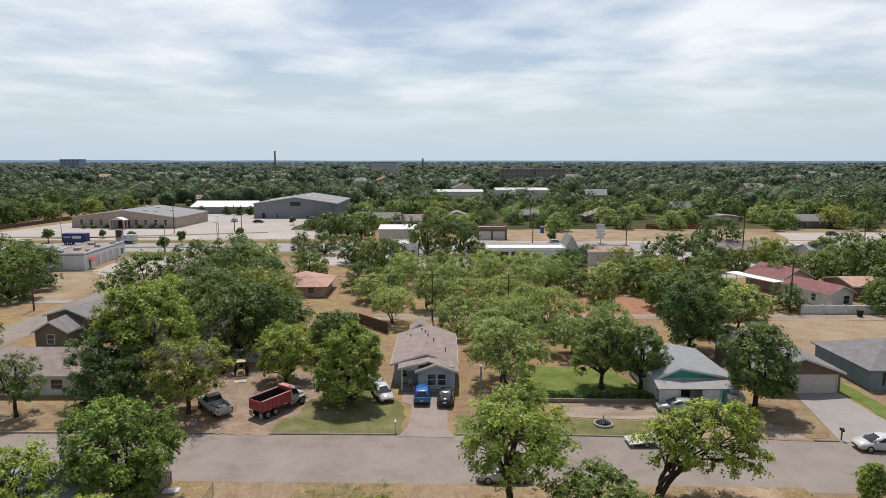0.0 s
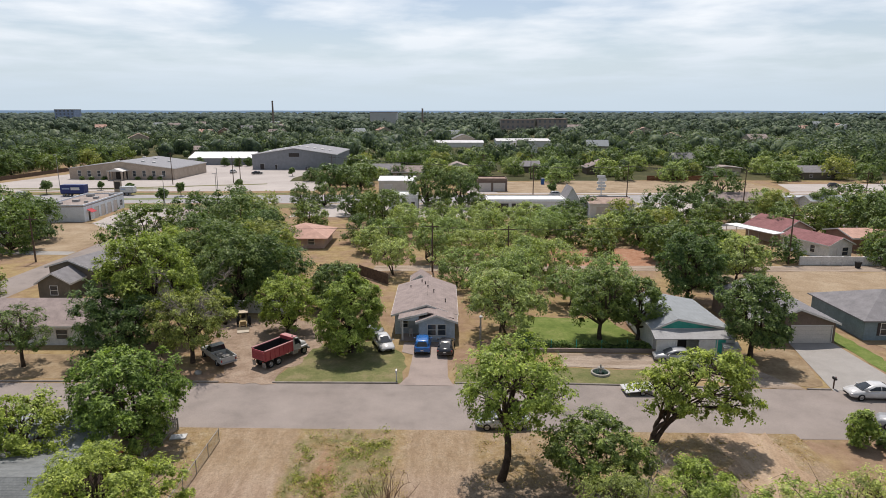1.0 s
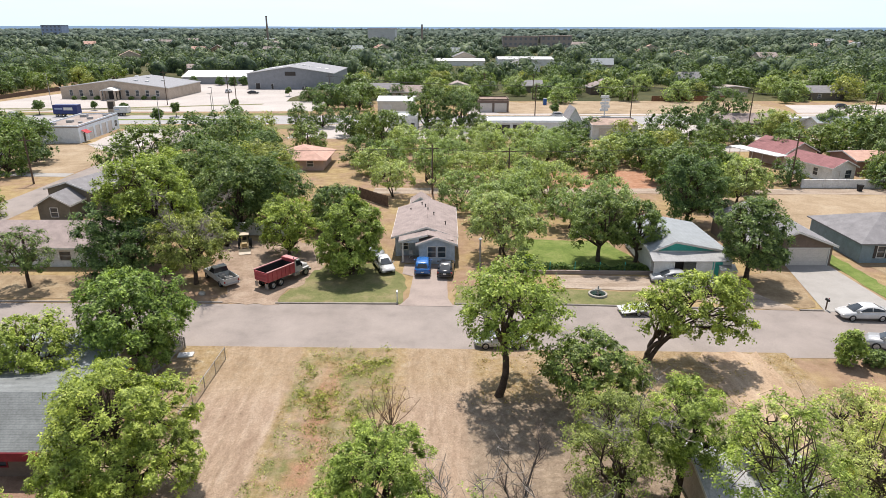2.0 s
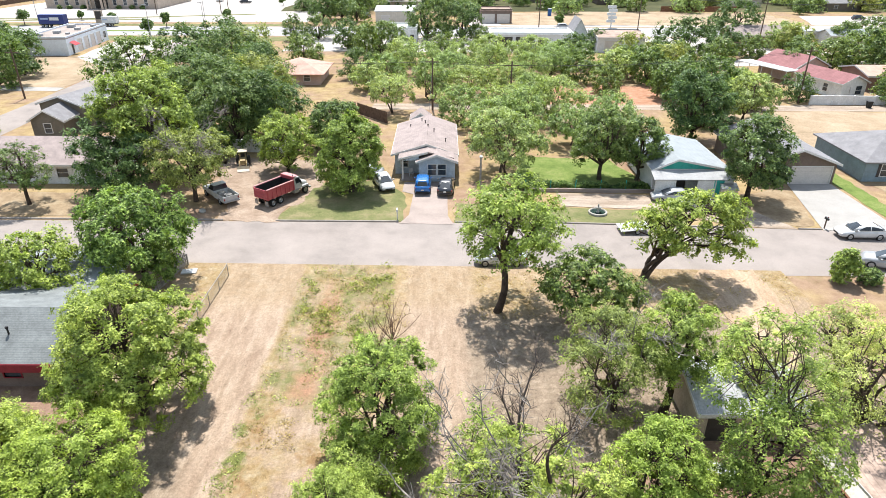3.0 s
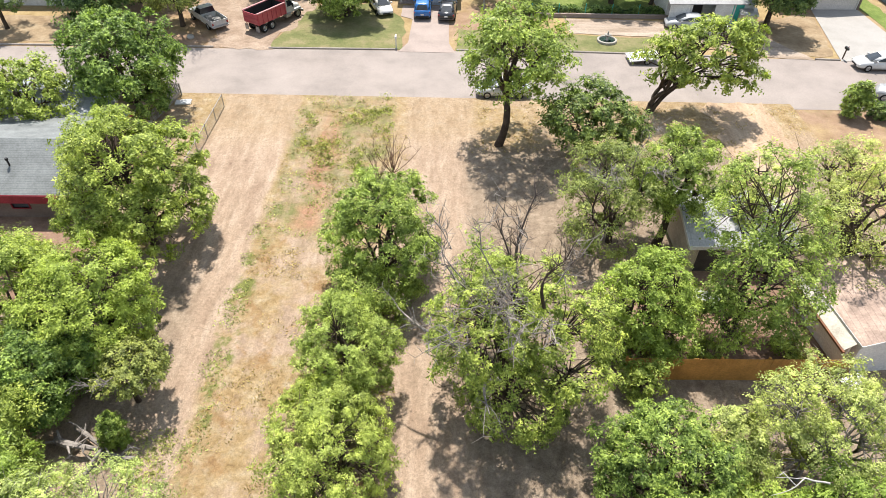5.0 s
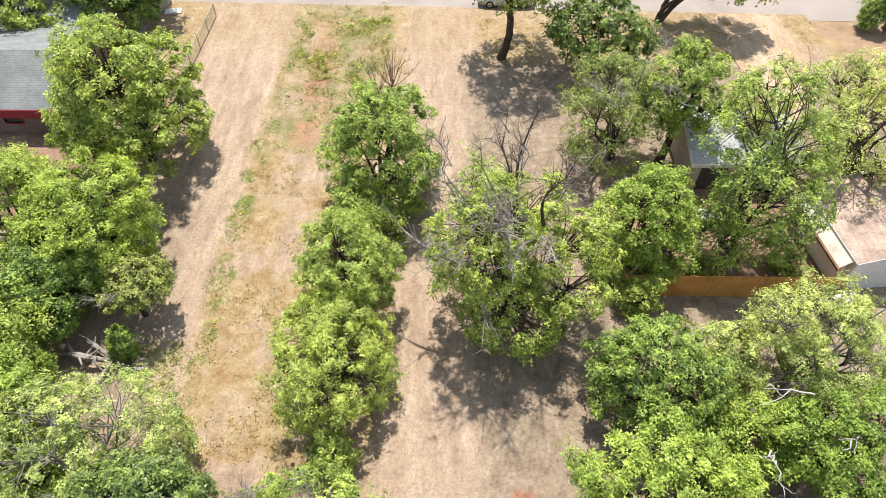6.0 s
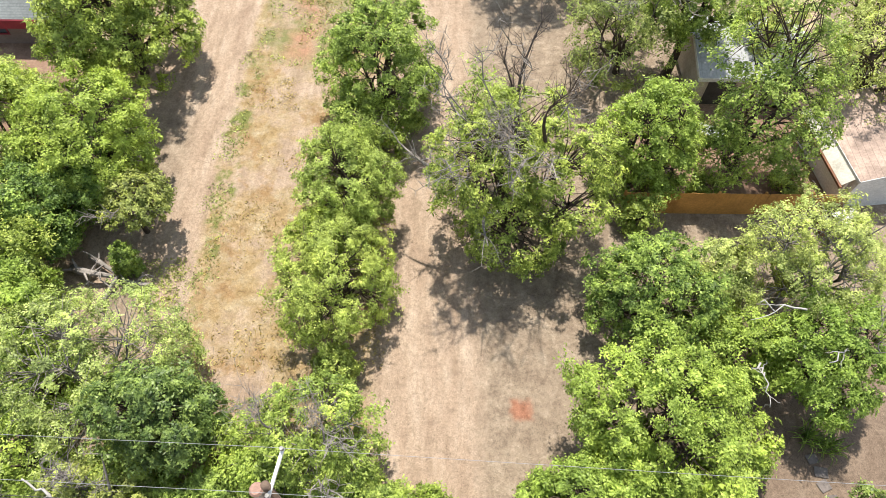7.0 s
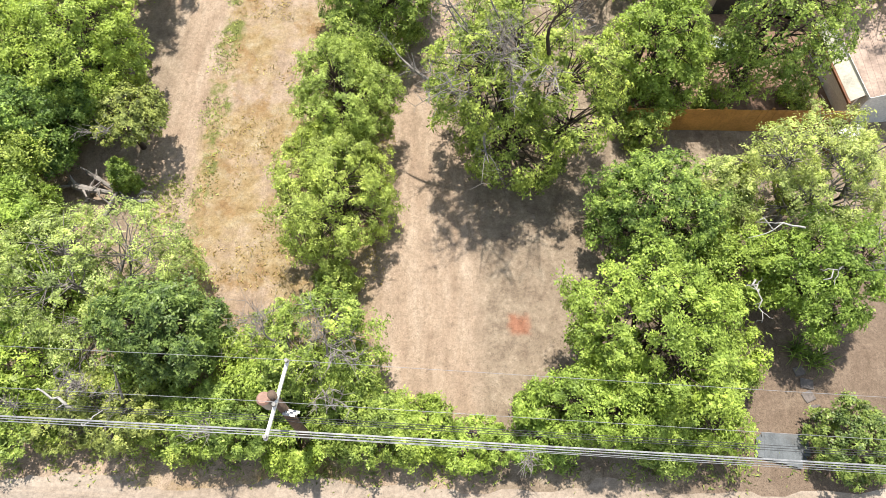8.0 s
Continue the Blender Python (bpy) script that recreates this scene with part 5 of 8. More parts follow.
tree("big tree with grey dead branches among green leaves", 3.4, 18.6, 9.4, 4.9, 1.0, G, 211, 0.18, 26000, clusters=260, ry=4.2, top=0.9, dead=12, trunk_r=0.26, airy=0.95, limb_show=1)
tree("bright green tree beside a wooden fence", 10.5, 22.0, 7.4, 2.9, 0.6, B_, 212, 0.17, 14000, ry=3.0, clusters=150)
tree("tree with grey twiggy patches", 10.8, 30.6, 7.4, 3.7, 1.2, O, 213, 0.19, 10500, ry=4.0, dead=5, airy=0.95, clusters=110)
tree("soft-needled green tree with a bare trunk", 13.8, 30.4, 8.6, 2.7, 3.4, G, 214, 0.17, 13000, ry=2.8)
tree("tall airy tree with open forked limbs over a tin shed", 16.7, 22.3, 12.4, 4.0, 1.4, G, 215, 0.2, 13000, clusters=170, airy=0.92, dead=0, trunk_r=0.24, stems=2, lean=(-1.0, 0.6), ry=3.6, limb_show=1)
tree("pale open tree with bare grey twigs", 23.2, 26.6, 9.4, 4.0, 2.6, "leaf_pale", 216, 0.18, 6500, airy=1, dead=0)
tree("airy green tree over a tin shed", 18.8, 31.2, 6.8, 2.4, 2.0, "leaf_pale", 237, 0.19, 6000, airy=0.95, dead=0)
tree("airy yellow-green tree beside a driveway", 25.4, 31.8, 7.0, 3.0, 1.8, "leaf_pale", 238, 0.19, 6000, airy=0.95, dead=0)
tree("green tree in a shaded yard", 9.3, 13.4, 6.0, 3.2, 0.9, "leaf_lush", 217, 0.17, 15000, clusters=170)
tree("large bright green tree beside a dirt clearing", 8.3, 7.6, 7.4, 3.8, 1.0, B_, 218, 0.17, 22000, clusters=230)
tree("bright green shrubby tree along the alley", 6.6, 5.0, 4.6, 3.6, 0.5, B_, 219, 0.16, 14000, ry=2.2)
tree("pale grey-green tree with bare white branches", 16.2, 14.4, 8.0, 3.4, 1.4, "leaf_pale", 220, 0.14, 18000, dead=1, ry=3.2, airy=0.92, clusters=170, limb_show=1, bark=M["deadwood"])
tree("green tree with dead forked branches", 16.0, 10.4, 6.2, 2.9, 1.0, B_, 221, 0.17, 12000, dead=2)
tree("low bush in a brown yard", 16.6, 3.8, 3.2, 1.9, 0.3, "leaf_mid", 222, 0.16, 6000, name="bush")
tree("dark green broadleaf tree at the edge of a track", -19.4, 17.8, 5.4, 3.0, 0.8, "leaf_lush", 223, 0.19, 15000, ry=3.0)
tree("green shrub at the foot of feathery trees", -4.6, 10.6, 2.2, 1.2, 0.05, "leaf_feather", 243, 0.15, 6000, airy=0.4, name="shrub")
tree("slender sapling with sparse leaf tufts", 1.9, 22.8, 7.4, 1.4, 3.0, G, 240, 0.17, 1700, airy=1, clusters=34, trunk_r=0.09)
tree("leafy green shrub before a board fence", 10.1, 19.0, 2.6, 1.3, 0.1, G, 241, 0.16, 2500, name="shrub", clusters=36, twigs=False)
tree("small pale leaning tree with crooked white stem", -15.2, 18.2, 4.2, 1.9, 2.0, O, 224, 0.17, 4500, lean=(0.6, 0), dead=1)
tree("yellow-green tree beside a dirt track", -18.9, 12.0, 5.2, 2.8, 0.6, B_, 225, 0.17, 13000)
tree("yellow-green spreading tree over scrub", -13.8, 9.0, 6.2, 4.3, 0.8, "leaf_pale", 226, 0.135, 24000, airy=0.92, clusters=210, limb_show=1, bark=M["deadwood"])
tree("dark glossy-leaved round tree", -10.6, 7.4, 7.0, 2.7, 1.2, "leaf_mid", 227, 0.18, 15000, ry=2.1, clusters=150)
tree("green tree with bare grey twigs", -5.2, 6.8, 5.2, 3.2, 0.6, G, 228, 0.16, 14000, ry=2.8, dead=2, clusters=170, airy=0.92, limb_show=1, bark=M["deadwood"])
tree("scrubby green tree beneath cables", -13.8, 4.5, 3.7, 3.0, 0.5, O, 229, 0.16, 14000, ry=1.9, dead=2, airy=0.92, limb_show=1, clusters=170, bark=M["deadwood"])
tree("scrubby green tree beneath cables", -8.2, 4.4, 3.5, 2.9, 0.5, G, 230, 0.16, 13000, ry=1.8, dead=1)
tree("low bright shrub beneath cables", -2.6, 4.3, 2.8, 2.8, 0.3, G, 231, 0.15, 12000, ry=1.6, airy=0.4)
tree("low bright shrub beneath cables", 1.4, 3.6, 2.4, 2.0, 0.3, B_, 232, 0.15, 7000, ry=1.2, airy=0.4)
tree("low green shrub beside a shaded yard", -25.4, 27.6, 2.6, 1.7, 0.1, G, 250, 0.17, 3500, name="shrub", clusters=50, twigs=False)
tree("yellow-green feathery bush between taller trees", -5.0, 16.7, 4.2, 2.5, 0.1, "leaf_feather", 251, 0.125, 9000, name="bush", clusters=90, twigs=False)
tree("yellow-green feathery bush between taller trees", -4.2, 22.9, 4.4, 2.5, 0.1, G, 252, 0.14, 7000, name="bush", clusters=80, twigs=False)
tree("dense green tree in a wall of foliage", -22.4, 22.6, 7.2, 3.6, 0.4, G, 253, 0.17, 12000, clusters=110, twigs=False)
tree("dense green tree in a wall of foliage", -18.6, 20.3, 5.0, 3.2, 0.2, "leaf_lush", 254, 0.17, 11000, clusters=110, twigs=False)
tree("dense green tree in a wall of foliage", -20.8, 16.0, 5.6, 2.9, 0.2, G, 255, 0.17, 9000, clusters=90, twigs=False)
tree("leafy green tree behind a board fence", 12.6, 14.6, 4.6, 2.2, 0.3, "leaf_pale", 256, 0.16, 6000, clusters=70, twigs=False)
tree("flowering crape myrtle bush in a dry yard", 34.2, 46.8, 3.6, 1.35, 0.4, G, 233, 0.18, 4500, name="bush", top=0.5)
tree("clipped round dark green bush", 36.4, 46.6, 1.6, 1.1, 0.15, D, 234, 0.15, 3500, name="bush")


def bare_shrub(x, y, h, count, seed):
    """A fan of slender leafless stems from one root, with a few green leaves at the foot."""
    t = thing("bush", "leafless shrub of thin reddish-brown twigs", "bush", x, y, 0)
    r = np.random.default_rng(seed)
    for _ in range(count):
        bm = bmesh.new()
        a, w = r.uniform(0, 6.28), r.uniform(0.1, 0.6) * h
        tip = np.array((math.cos(a) * w, math.sin(a) * w, h * r.uniform(0.65, 1.0)))
        p = limb_points(np.array((0, 0, 0.05)), tip, r, 0.07, 6)
        tube(bm, p, [0.035, 0.03, 0.026, 0.021, 0.016, 0.011, 0.006], 4, False)
        for _ in range(7):
            b0 = p[r.integers(2, 6)]
            q = b0 + (unit(r, 1)[0] * 0.5 + np.array((0, 0, 0.6))) * r.uniform(0.3, 0.8)
            tube(bm, limb_points(b0, q, r, 0.15, 2), [0.014, 0.01, 0.005], 3, False)
        part("stem", bm, M["twig"], t)


M["twig"] = surface("brown_twigs", (0.23, 0.15, 0.115), 0.7, 1.3, 3.0, 20, 0.9, bump=0.4, spec=0.1)
bare_shrub(-3.7, 38.0, 3.6, 15, 235)
bare_shrub(-4.6, 37.4, 2.6, 8, 239)

# large separate trees between the houses and the highway
for k, (x, y, h, r, mt, lab) in enumerate([(-57, 118, 11.0, 8.4, "leaf_mid", "broad round green tree beside a side street"), (-84, 119, 11.0, 6.4, "leaf_mid", "broad green tree beside a corner lot"), (-93, 124, 10.5, 6.0, D, "dark green tree beside a corner lot"),
                                           (-41, 126, 11.5, 8.0, D, "large dark layered tree before the highway"), (-4.5, 178, 13.0, 7.6, D, "large dark round tree beside a workshop"), (5, 177, 12.0, 6.2, D, "large dark round tree beside a workshop"),
                                           (56, 150, 10.6, 7.8, D, "large dark spreading tree behind the yards"), (78, 178, 12.6, 7.6, D, "tall dark round tree beside the highway"), (-14, 150, 10.0, 6.4, "leaf_mid", "round green tree behind a pink-roofed house"),
                                           (46, 108, 9.0, 5.6, "leaf_mid", "bushy green tree beside a bare yard"), (91, 128, 11.0, 7.0, D, "dense dark tree beside a house"), (41, 112, 7.4, 4.6, "leaf_mid", "bushy green tree beside a bare yard")]):
    tree(lab, x, y, h, r, 0.2, mt, 340 + k, 0.38, 4200, clusters=150, twigs=False, turn=k * 50)

# low growth that closes the hedgerow along the alley
for k, (x, y, h, r, mt) in enumerate([(-16.3, 6.4, 3.6, 2.3, B_), (-12.2, 5.9, 3.4, 2.0, G), (-7.4, 6.0, 3.6, 2.0, B_), (-3.6, 5.0, 3.0, 1.9, G), (-16.6, 9.4, 4.0, 2.2, B_), (-0.8, 4.3, 2.6, 1.6, B_), (10.6, 4.9, 3.6, 2.2, B_), (11.8, 7.0, 3.4, 1.6, B_),
                                      (4.2, 4.2, 2.1, 1.7, B_), (9.0, 4.0, 2.1, 1.8, G), (-10.6, 4.2, 2.3, 1.8, G), (-5.6, 4.0, 2.1, 1.8, B_), (-16.8, 4.4, 2.4, 1.9, G), (-19.2, 8.0, 4.6, 2.4, B_), (12.8, 11.0, 4.4, 2.2, B_), (-20.0, 14.6, 4.4, 2.2, G)]):
    tree("scrubby yellow-green shrub in a hedgerow", x, y, h, r, 0.2, mt, 420 + k, 0.17, 4300, name="shrub", group="hedgerow", clusters=50, twigs=False, dead=1 if k % 4 == 0 else 0)
for k, (x, y, h, r) in enumerate([(11.8, 21.3, 2.2, 1.1), (14.0, 21.0, 1.6, 0.9), (18.6, 21.4, 1.8, 1.0), (13.6, 24.6, 2.6, 1.2)]):
    tree("leafy green shrub behind a board fence", x, y, h, r, 0.1, G, 440 + k, 0.15, 1500, name="shrub", group="fence shrubs", clusters=30, twigs=False)

# ---- trees farther off: a few shapes, each standing as its own tree ----
protos = []
for k, (mt, h, r, low, top) in enumerate([(D, 9, 5.2, 1.0, 0.9), ("leaf_mid", 8, 4.6, 1.0, 0.8), (O, 8.5, 5.0, 1.0, 1.0), (Y, 7, 5.0, 1.2, 1.0), (D, 10, 5.0, 1.2, 0.7), ("leaf_mid", 9, 5.6, 1.0, 1.0)]):
    protos.append(tree_meshes(300 + k, h, r, r, (-1.2 if k != 3 else 0.4), 0.42, 3800, M[mt], clusters=72, airy=0.5, top=top, twigs=False)[:2])
for k, (mt, h, r, top) in enumerate([(D, 9, 5.2, 0.9), ("leaf_mid", 8, 4.6, 0.8), (O, 8.5, 5.0, 1.0), (Y, 7, 5.0, 1.0), (D, 10, 5.0, 0.7), ("leaf_mid", 9, 5.6, 1.0)]):
    protos.append(tree_meshes(310 + k, h, r, r, -1.0, 0.66, 1300, M[mt], clusters=32, airy=0.5, top=top, twigs=False)[:2])


def far_tree(x, y, s, k, turn=0.0, label="green broadleaf tree among distant scattered trees", group="distant trees"):
    t = thing("tree", label, "tree", x, y, 0, turn, group)
    m = Matrix.Scale(s, 4)
    k += 6 if y > 205 else 0
    share("trunk", protos[k][0], t, m)
    share("crown", protos[k][1], t, m)


# x, y, size and shape of each tree, place by place
TREES_BY_HALL = [
    (-182, 222, 1.1, 1), (-196, 230, 1.2, 0), (-186, 246, 1.0, 2), (-200, 258, 1.2, 1), (-180, 262, 1.1, 4), (-176, 282, 1.1, 1), (-190, 292, 1.2, 0),
    (-170, 304, 1.1, 2), (-165, 326, 1.1, 5), (-205, 215, 1.1, 3), (-178, 240, 1.2, 0), (-185, 262, 1.3, 0), (-178, 300, 1.2, 4), (-190, 272, 1.3, 1),
    (-174, 318, 1.2, 0), (-200, 300, 1.3, 0), (-210, 280, 1.3, 4), (-215, 250, 1.2, 0), (-205, 330, 1.4, 0), (-185, 335, 1.3, 1),
]
TREES_BY_BACK_STREET_NEAR = [
    (88, 117, 1.2, 0), (95, 112, 1.2, 4), (91, 101, 0.9, 1), (101, 106, 1.1, 0), (80, 101, 0.7, 1), (108, 116, 1.2, 5), (116, 126, 1.2, 1),
    (74, 133, 0.9, 1), (80, 112, 0.8, 1), (84, 106, 0.8, 0), (98, 122, 1.1, 0), (104, 130, 1.0, 4), (90, 131, 1.3, 0), (78, 108, 0.6, 0),
    (96, 124, 1.1, 1),
]
TREES_BY_BACK_STREET_FAR = [
    (120, 140, 1.1, 0), (82, 136, 0.9, 5), (92, 146, 1.0, 1), (102, 150, 1.0, 2), (112, 150, 1.0, 1), (104, 170, 0.9, 1), (86, 160, 0.9, 2),
    (80, 178, 0.7, 3), (130, 178, 0.9, 1), (99, 138, 1.2, 4), (83, 152, 0.75, 1), (86, 165, 1.0, 3), (113, 174, 0.9, 0), (106, 142, 1.1, 0),
    (116, 160, 1.0, 1),
]
TREES_BEHIND_GROVE = [
    (-19.5, 159.6, 0.95, 1), (-24, 163, 0.9, 0), (-42, 143, 1.1, 2), (-34, 178.7, 0.8, 0), (-40, 176, 0.75, 4), (-17, 128.1, 0.75, 0), (-11, 126, 0.8, 3),
    (-36, 118, 1.0, 0), (-14, 118, 0.8, 3), (-9, 142, 0.9, 3), (-30, 140, 1.0, 1), (-28, 214, 0.8, 0), (-34, 222, 0.9, 4), (-36, 235, 0.9, 0),
    (-30, 240, 1.0, 1),
]
TREES_BEHIND_THICKET = [
    (29.6, 116.5, 0.78, 1), (10.3, 174, 0.6, 1), (30, 140, 0.8, 1), (20, 145, 0.9, 3), (10, 147, 0.9, 3), (0, 146, 0.9, 1), (30, 152, 0.7, 0),
    (34, 128, 0.9, 3), (24, 138, 0.9, 3), (26, 125, 0.8, 1),
]
TREES_BY_YARDS = [
    (44, 239.6, 1.05, 3), (71, 245.8, 0.85, 1), (37.8, 164, 0.62, 0), (38, 134, 0.85, 1), (45, 130, 0.9, 2), (50, 138, 0.9, 1), (44, 118, 0.9, 1),
    (52, 112, 0.8, 3), (62.5, 111, 0.6, 0), (52, 158, 0.6, 1), (40, 96, 0.8, 1), (40, 126, 1.0, 1), (60, 141, 0.9, 1), (42, 145, 0.9, 2),
    (66, 152, 0.8, 4), (72, 152, 0.8, 1), (51, 106, 0.7, 1), (47, 112, 0.85, 1),
]
TREES_BY_SIDE_STREET = [
    (-51, 243.8, 0.65, 0), (-48.8, 148, 1.15, 0), (-55, 140, 1.1, 0), (-100.8, 149, 1.15, 1), (-107, 146, 1.2, 0), (-114, 150, 1.0, 2), (-68, 90, 0.6, 2),
    (-76, 84, 0.7, 1), (-82, 92, 0.8, 1), (-90, 104, 0.8, 0), (-95, 112, 0.9, 2), (-94, 128, 1.2, 1), (-86, 131, 1.1, 0), (-100, 138, 1.2, 1),
]
rng_n = random.Random(5)
for x, y, s, k in TREES_BY_HALL + TREES_BY_BACK_STREET_NEAR + TREES_BY_BACK_STREET_FAR + TREES_BEHIND_GROVE + TREES_BEHIND_THICKET + TREES_BY_YARDS + TREES_BY_SIDE_STREET:
    far_tree(x, y, s, k, rng_n.uniform(0, 360))
BLOCK = [(-300, 300, 180, 206), (-172, -44, 205, 336), (-12, 60, 158, 180), (16, 120, 205, 242), (-24, 30, 200, 226), (118, 300, 208, 238), (-135, -95, 318, 346)]
placed = 0
while placed < 140:
    x, y = rng_n.uniform(-160, 260), rng_n.uniform(212, 345)
    if abs(x) > y * 0.78 or any(a < x < b and c < y < d for a, b, c, d in BLOCK):
        continue
    far_tree(x, y, rng_n.uniform(0.6, 1.15), rng_n.randrange(6), rng_n.uniform(0, 360))
    placed += 1

# ---- far woods: joined crowns, thinning into a rolling canopy ----
rng = np.random.default_rng(77)


def clear_of(xx, yy):
    """Where woods may stand: away from the halls, the lots and the far roofs."""
    keep = ~((yy < 372) & (xx < -42) & (xx > -170)) & ~((yy < 330) & (np.abs(xx - 60) < 45) & (rng.random(len(xx)) < 0.5))
    return keep & ~((yy > 395) & (yy < 500) & (xx > -4) & (xx < 84)) & ~((yy > 740) & (yy < 930) & (xx > 78) & (xx < 182))


def domes(name, xx, yy, r, h, mat_leaf):
    """Far crowns as lumpy many-sided domes, each with its own uneven outline."""
    k, na = len(xx), 6
    rings = [(0.72, 0.0), (1.0, 0.38), (0.92, 0.62), (0.6, 0.87)]
    ang = np.arange(na) / na * 2 * math.pi + rng.uniform(0, 6, (k, 1))
    vs = []
    for f, z in rings:
        w = r[:, None] * f * rng.uniform(0.74, 1.22, (k, na))
        vs.append(np.stack([xx[:, None] + np.cos(ang) * w, yy[:, None] + np.sin(ang) * w, (h[:, None] * z) * rng.uniform(0.86, 1.1, (k, na))], 2))
    top = np.stack([xx, yy, h], 1)[:, None, :] + rng.normal(0, 0.08, (k, 1, 3)) * r[:, None, None]
    V = np.concatenate(vs + [top], 1)
    m, tri = V.shape[1], []
    for j in range(len(rings) - 1):
        for a in range(na):
            b = (a + 1) % na
            tri += [(j * na + a, j * na + b, j * na + na + b), (j * na + a, j * na + na + b, j * na + na + a)]
    tri += [(3 * na + a, 3 * na + (a + 1) % na, m - 1) for a in range(na)]
    T = (np.array(tri)[None] + (np.arange(k) * m)[:, None, None]).reshape(-1, 3)
    me = bpy.data.meshes.new(name)
    me.vertices.add(k * m)
    me.vertices.foreach_set("co", V.reshape(-1).astype(np.float32))
    me.loops.add(len(T) * 3)
    me.loops.foreach_set("vertex_index", T.reshape(-1).astype(np.int32))
    me.polygons.add(len(T))
    me.polygons.foreach_set("loop_start", (np.arange(len(T)) * 3).astype(np.int32))
    me.polygons.foreach_set("loop_total", np.full(len(T), 3, np.int32))
    me.update(calc_edges=True)
    me.materials.append(mat_leaf)
    tagged(new(name, me), "dense dark green woods stretching to the horizon", "woods", kind="stuff")


def woods(name, y0, y1, count, leaf, per, rmean, mat_leaf, core=None):
    """Crowns scattered over a belt of land; with leaf, a shell of leaf clumps round a dark core, added to block light
    and darken the gaps.
    """
    yy = np.sqrt(rng.uniform(y0 ** 2, y1 ** 2, count))
    xx = rng.uniform(-0.8, 0.8, count) * yy
    keep = clear_of(xx, yy)
    xx, yy = xx[keep], yy[keep]
    r = rmean * np.clip(rng.lognormal(-0.08, 0.38, len(xx)), 0.45, 1.9)
    h = np.clip(r * rng.uniform(1.2, 1.7, len(xx)) + 1.0, 4, 14)
    if not leaf:
        domes(name, xx, yy, r, h, mat_leaf)
        return
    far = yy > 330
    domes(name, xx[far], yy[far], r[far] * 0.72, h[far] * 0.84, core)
    idx = np.repeat(np.arange(len(xx)), per)
    u = unit(rng, len(idx))
    u[:, 2] = np.abs(u[:, 2]) * 1.35 - 0.35
    lump = 1 + 0.2 * np.sin(u[:, 0] * 5 + idx) * np.cos(u[:, 1] * 4 + idx * 1.7)
    P = np.stack([xx[idx], yy[idx], h[idx] * 0.5], 1) + u * np.stack([r[idx], r[idx], h[idx] * 0.52], 1) * (rng.uniform(0.84, 1.02, len(idx)) * lump)[:, None]
    V = leaf_shapes(P, u * 1.6 + np.array((0, 0, 0.1)), leaf, rng, 0.85, 0.25)
    V[:, :, 2] = np.maximum(V[:, :, 2], 0.1)
    tagged(new(name, leaf_mesh(name, V, mat_leaf)), "dense dark green woods stretching to the horizon", "woods", kind="stuff")


# belt by belt the leaf colour turns bluer, haze painted in
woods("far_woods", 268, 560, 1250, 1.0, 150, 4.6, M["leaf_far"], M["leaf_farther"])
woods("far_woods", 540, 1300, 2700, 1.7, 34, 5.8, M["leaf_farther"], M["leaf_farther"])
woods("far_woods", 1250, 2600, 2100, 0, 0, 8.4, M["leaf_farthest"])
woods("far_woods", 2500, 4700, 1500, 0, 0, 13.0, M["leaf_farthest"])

for k, (x, y, h, r) in enumerate([(-84.3, 200.8, 4.4, 1.5), (-80.8, 179.9, 5.2, 1.5), (-130, 205, 4.6, 1.8), (-72, 221, 3.2, 1.2), (-118, 216, 3.0, 1.0), (-63, 262, 3.5, 1.3), (-106, 212, 3.0, 1.2), (36, 206, 3.6, 1.4)]):
    tree("small round street tree on a green verge", x, y, h, r, h * 0.45, D, 500 + k, 0.5, 420, group="street trees", clusters=30, twigs=False)
for k, x in enumerate((-143, -139, -134, -121, -116, -112)):
    tree("clipped green shrub before a brick hall", x, 248.6, 1.3, 0.9, 0.1, D, 520 + k, 0.4, 160, name="shrub", group="hall shrubs", clusters=16, twigs=False)
for k, (x, y) in enumerate(((-108, 312), (-101, 310), (-96, 312), (-120, 312))):
    tree("round dark tree before a low warehouse", x, y, 4.6, 2.0, 0.2, D, 530 + k, 0.6, 500, group="warehouse trees", clusters=30, twigs=False)


# ---- vehicles ----
M["car_blue"] = paint("car_paint_blue", (0.0144, 0.115, 0.36))
M["car_white"] = paint("car_paint_white", (0.518, 0.518, 0.511))
M["car_silver"] = paint("car_paint_silver", (0.324, 0.331, 0.338), 0.3)
M["car_black"] = paint("car_paint_black", (0.0144, 0.0144, 0.0173))
M["truck_red"] = paint("truck_paint_faded_red", (0.36, 0.062, 0.075), 0.45, 0.2)
M["truck_rail"] = paint("truck_rail_sun_bleached", (0.42, 0.2, 0.2), 0.5, 0.1)
M["truck_white"] = paint("truck_white", (0.446, 0.446, 0.432), 0.45, 0.2)
M["car_glass"] = glass_material("car_glass", (0.02, 0.025, 0.03), 0.05)
M["tyre"] = surface("tyre_rubber", (0.018, 0.0173, 0.0166), 0.8, 1.4, 3, 20, 0.85, bump=0.2)
M["rim"] = surface("wheel_rim", (0.36, 0.36, 0.36), 0.85, 1.1, 3, 12, 0.35, 0.8, bump=0.05)
M["black"] = surface("black_plastic", (0.0216, 0.0216, 0.0216), 0.8, 1.3, 2, 14, 0.6, bump=0.1)
M["red_lens"] = paint("red_lens", (0.288, 0.0072, 0.00864), 0.15)
M["clear_lens"] = paint("clear_lens", (0.504, 0.504, 0.49), 0.1)
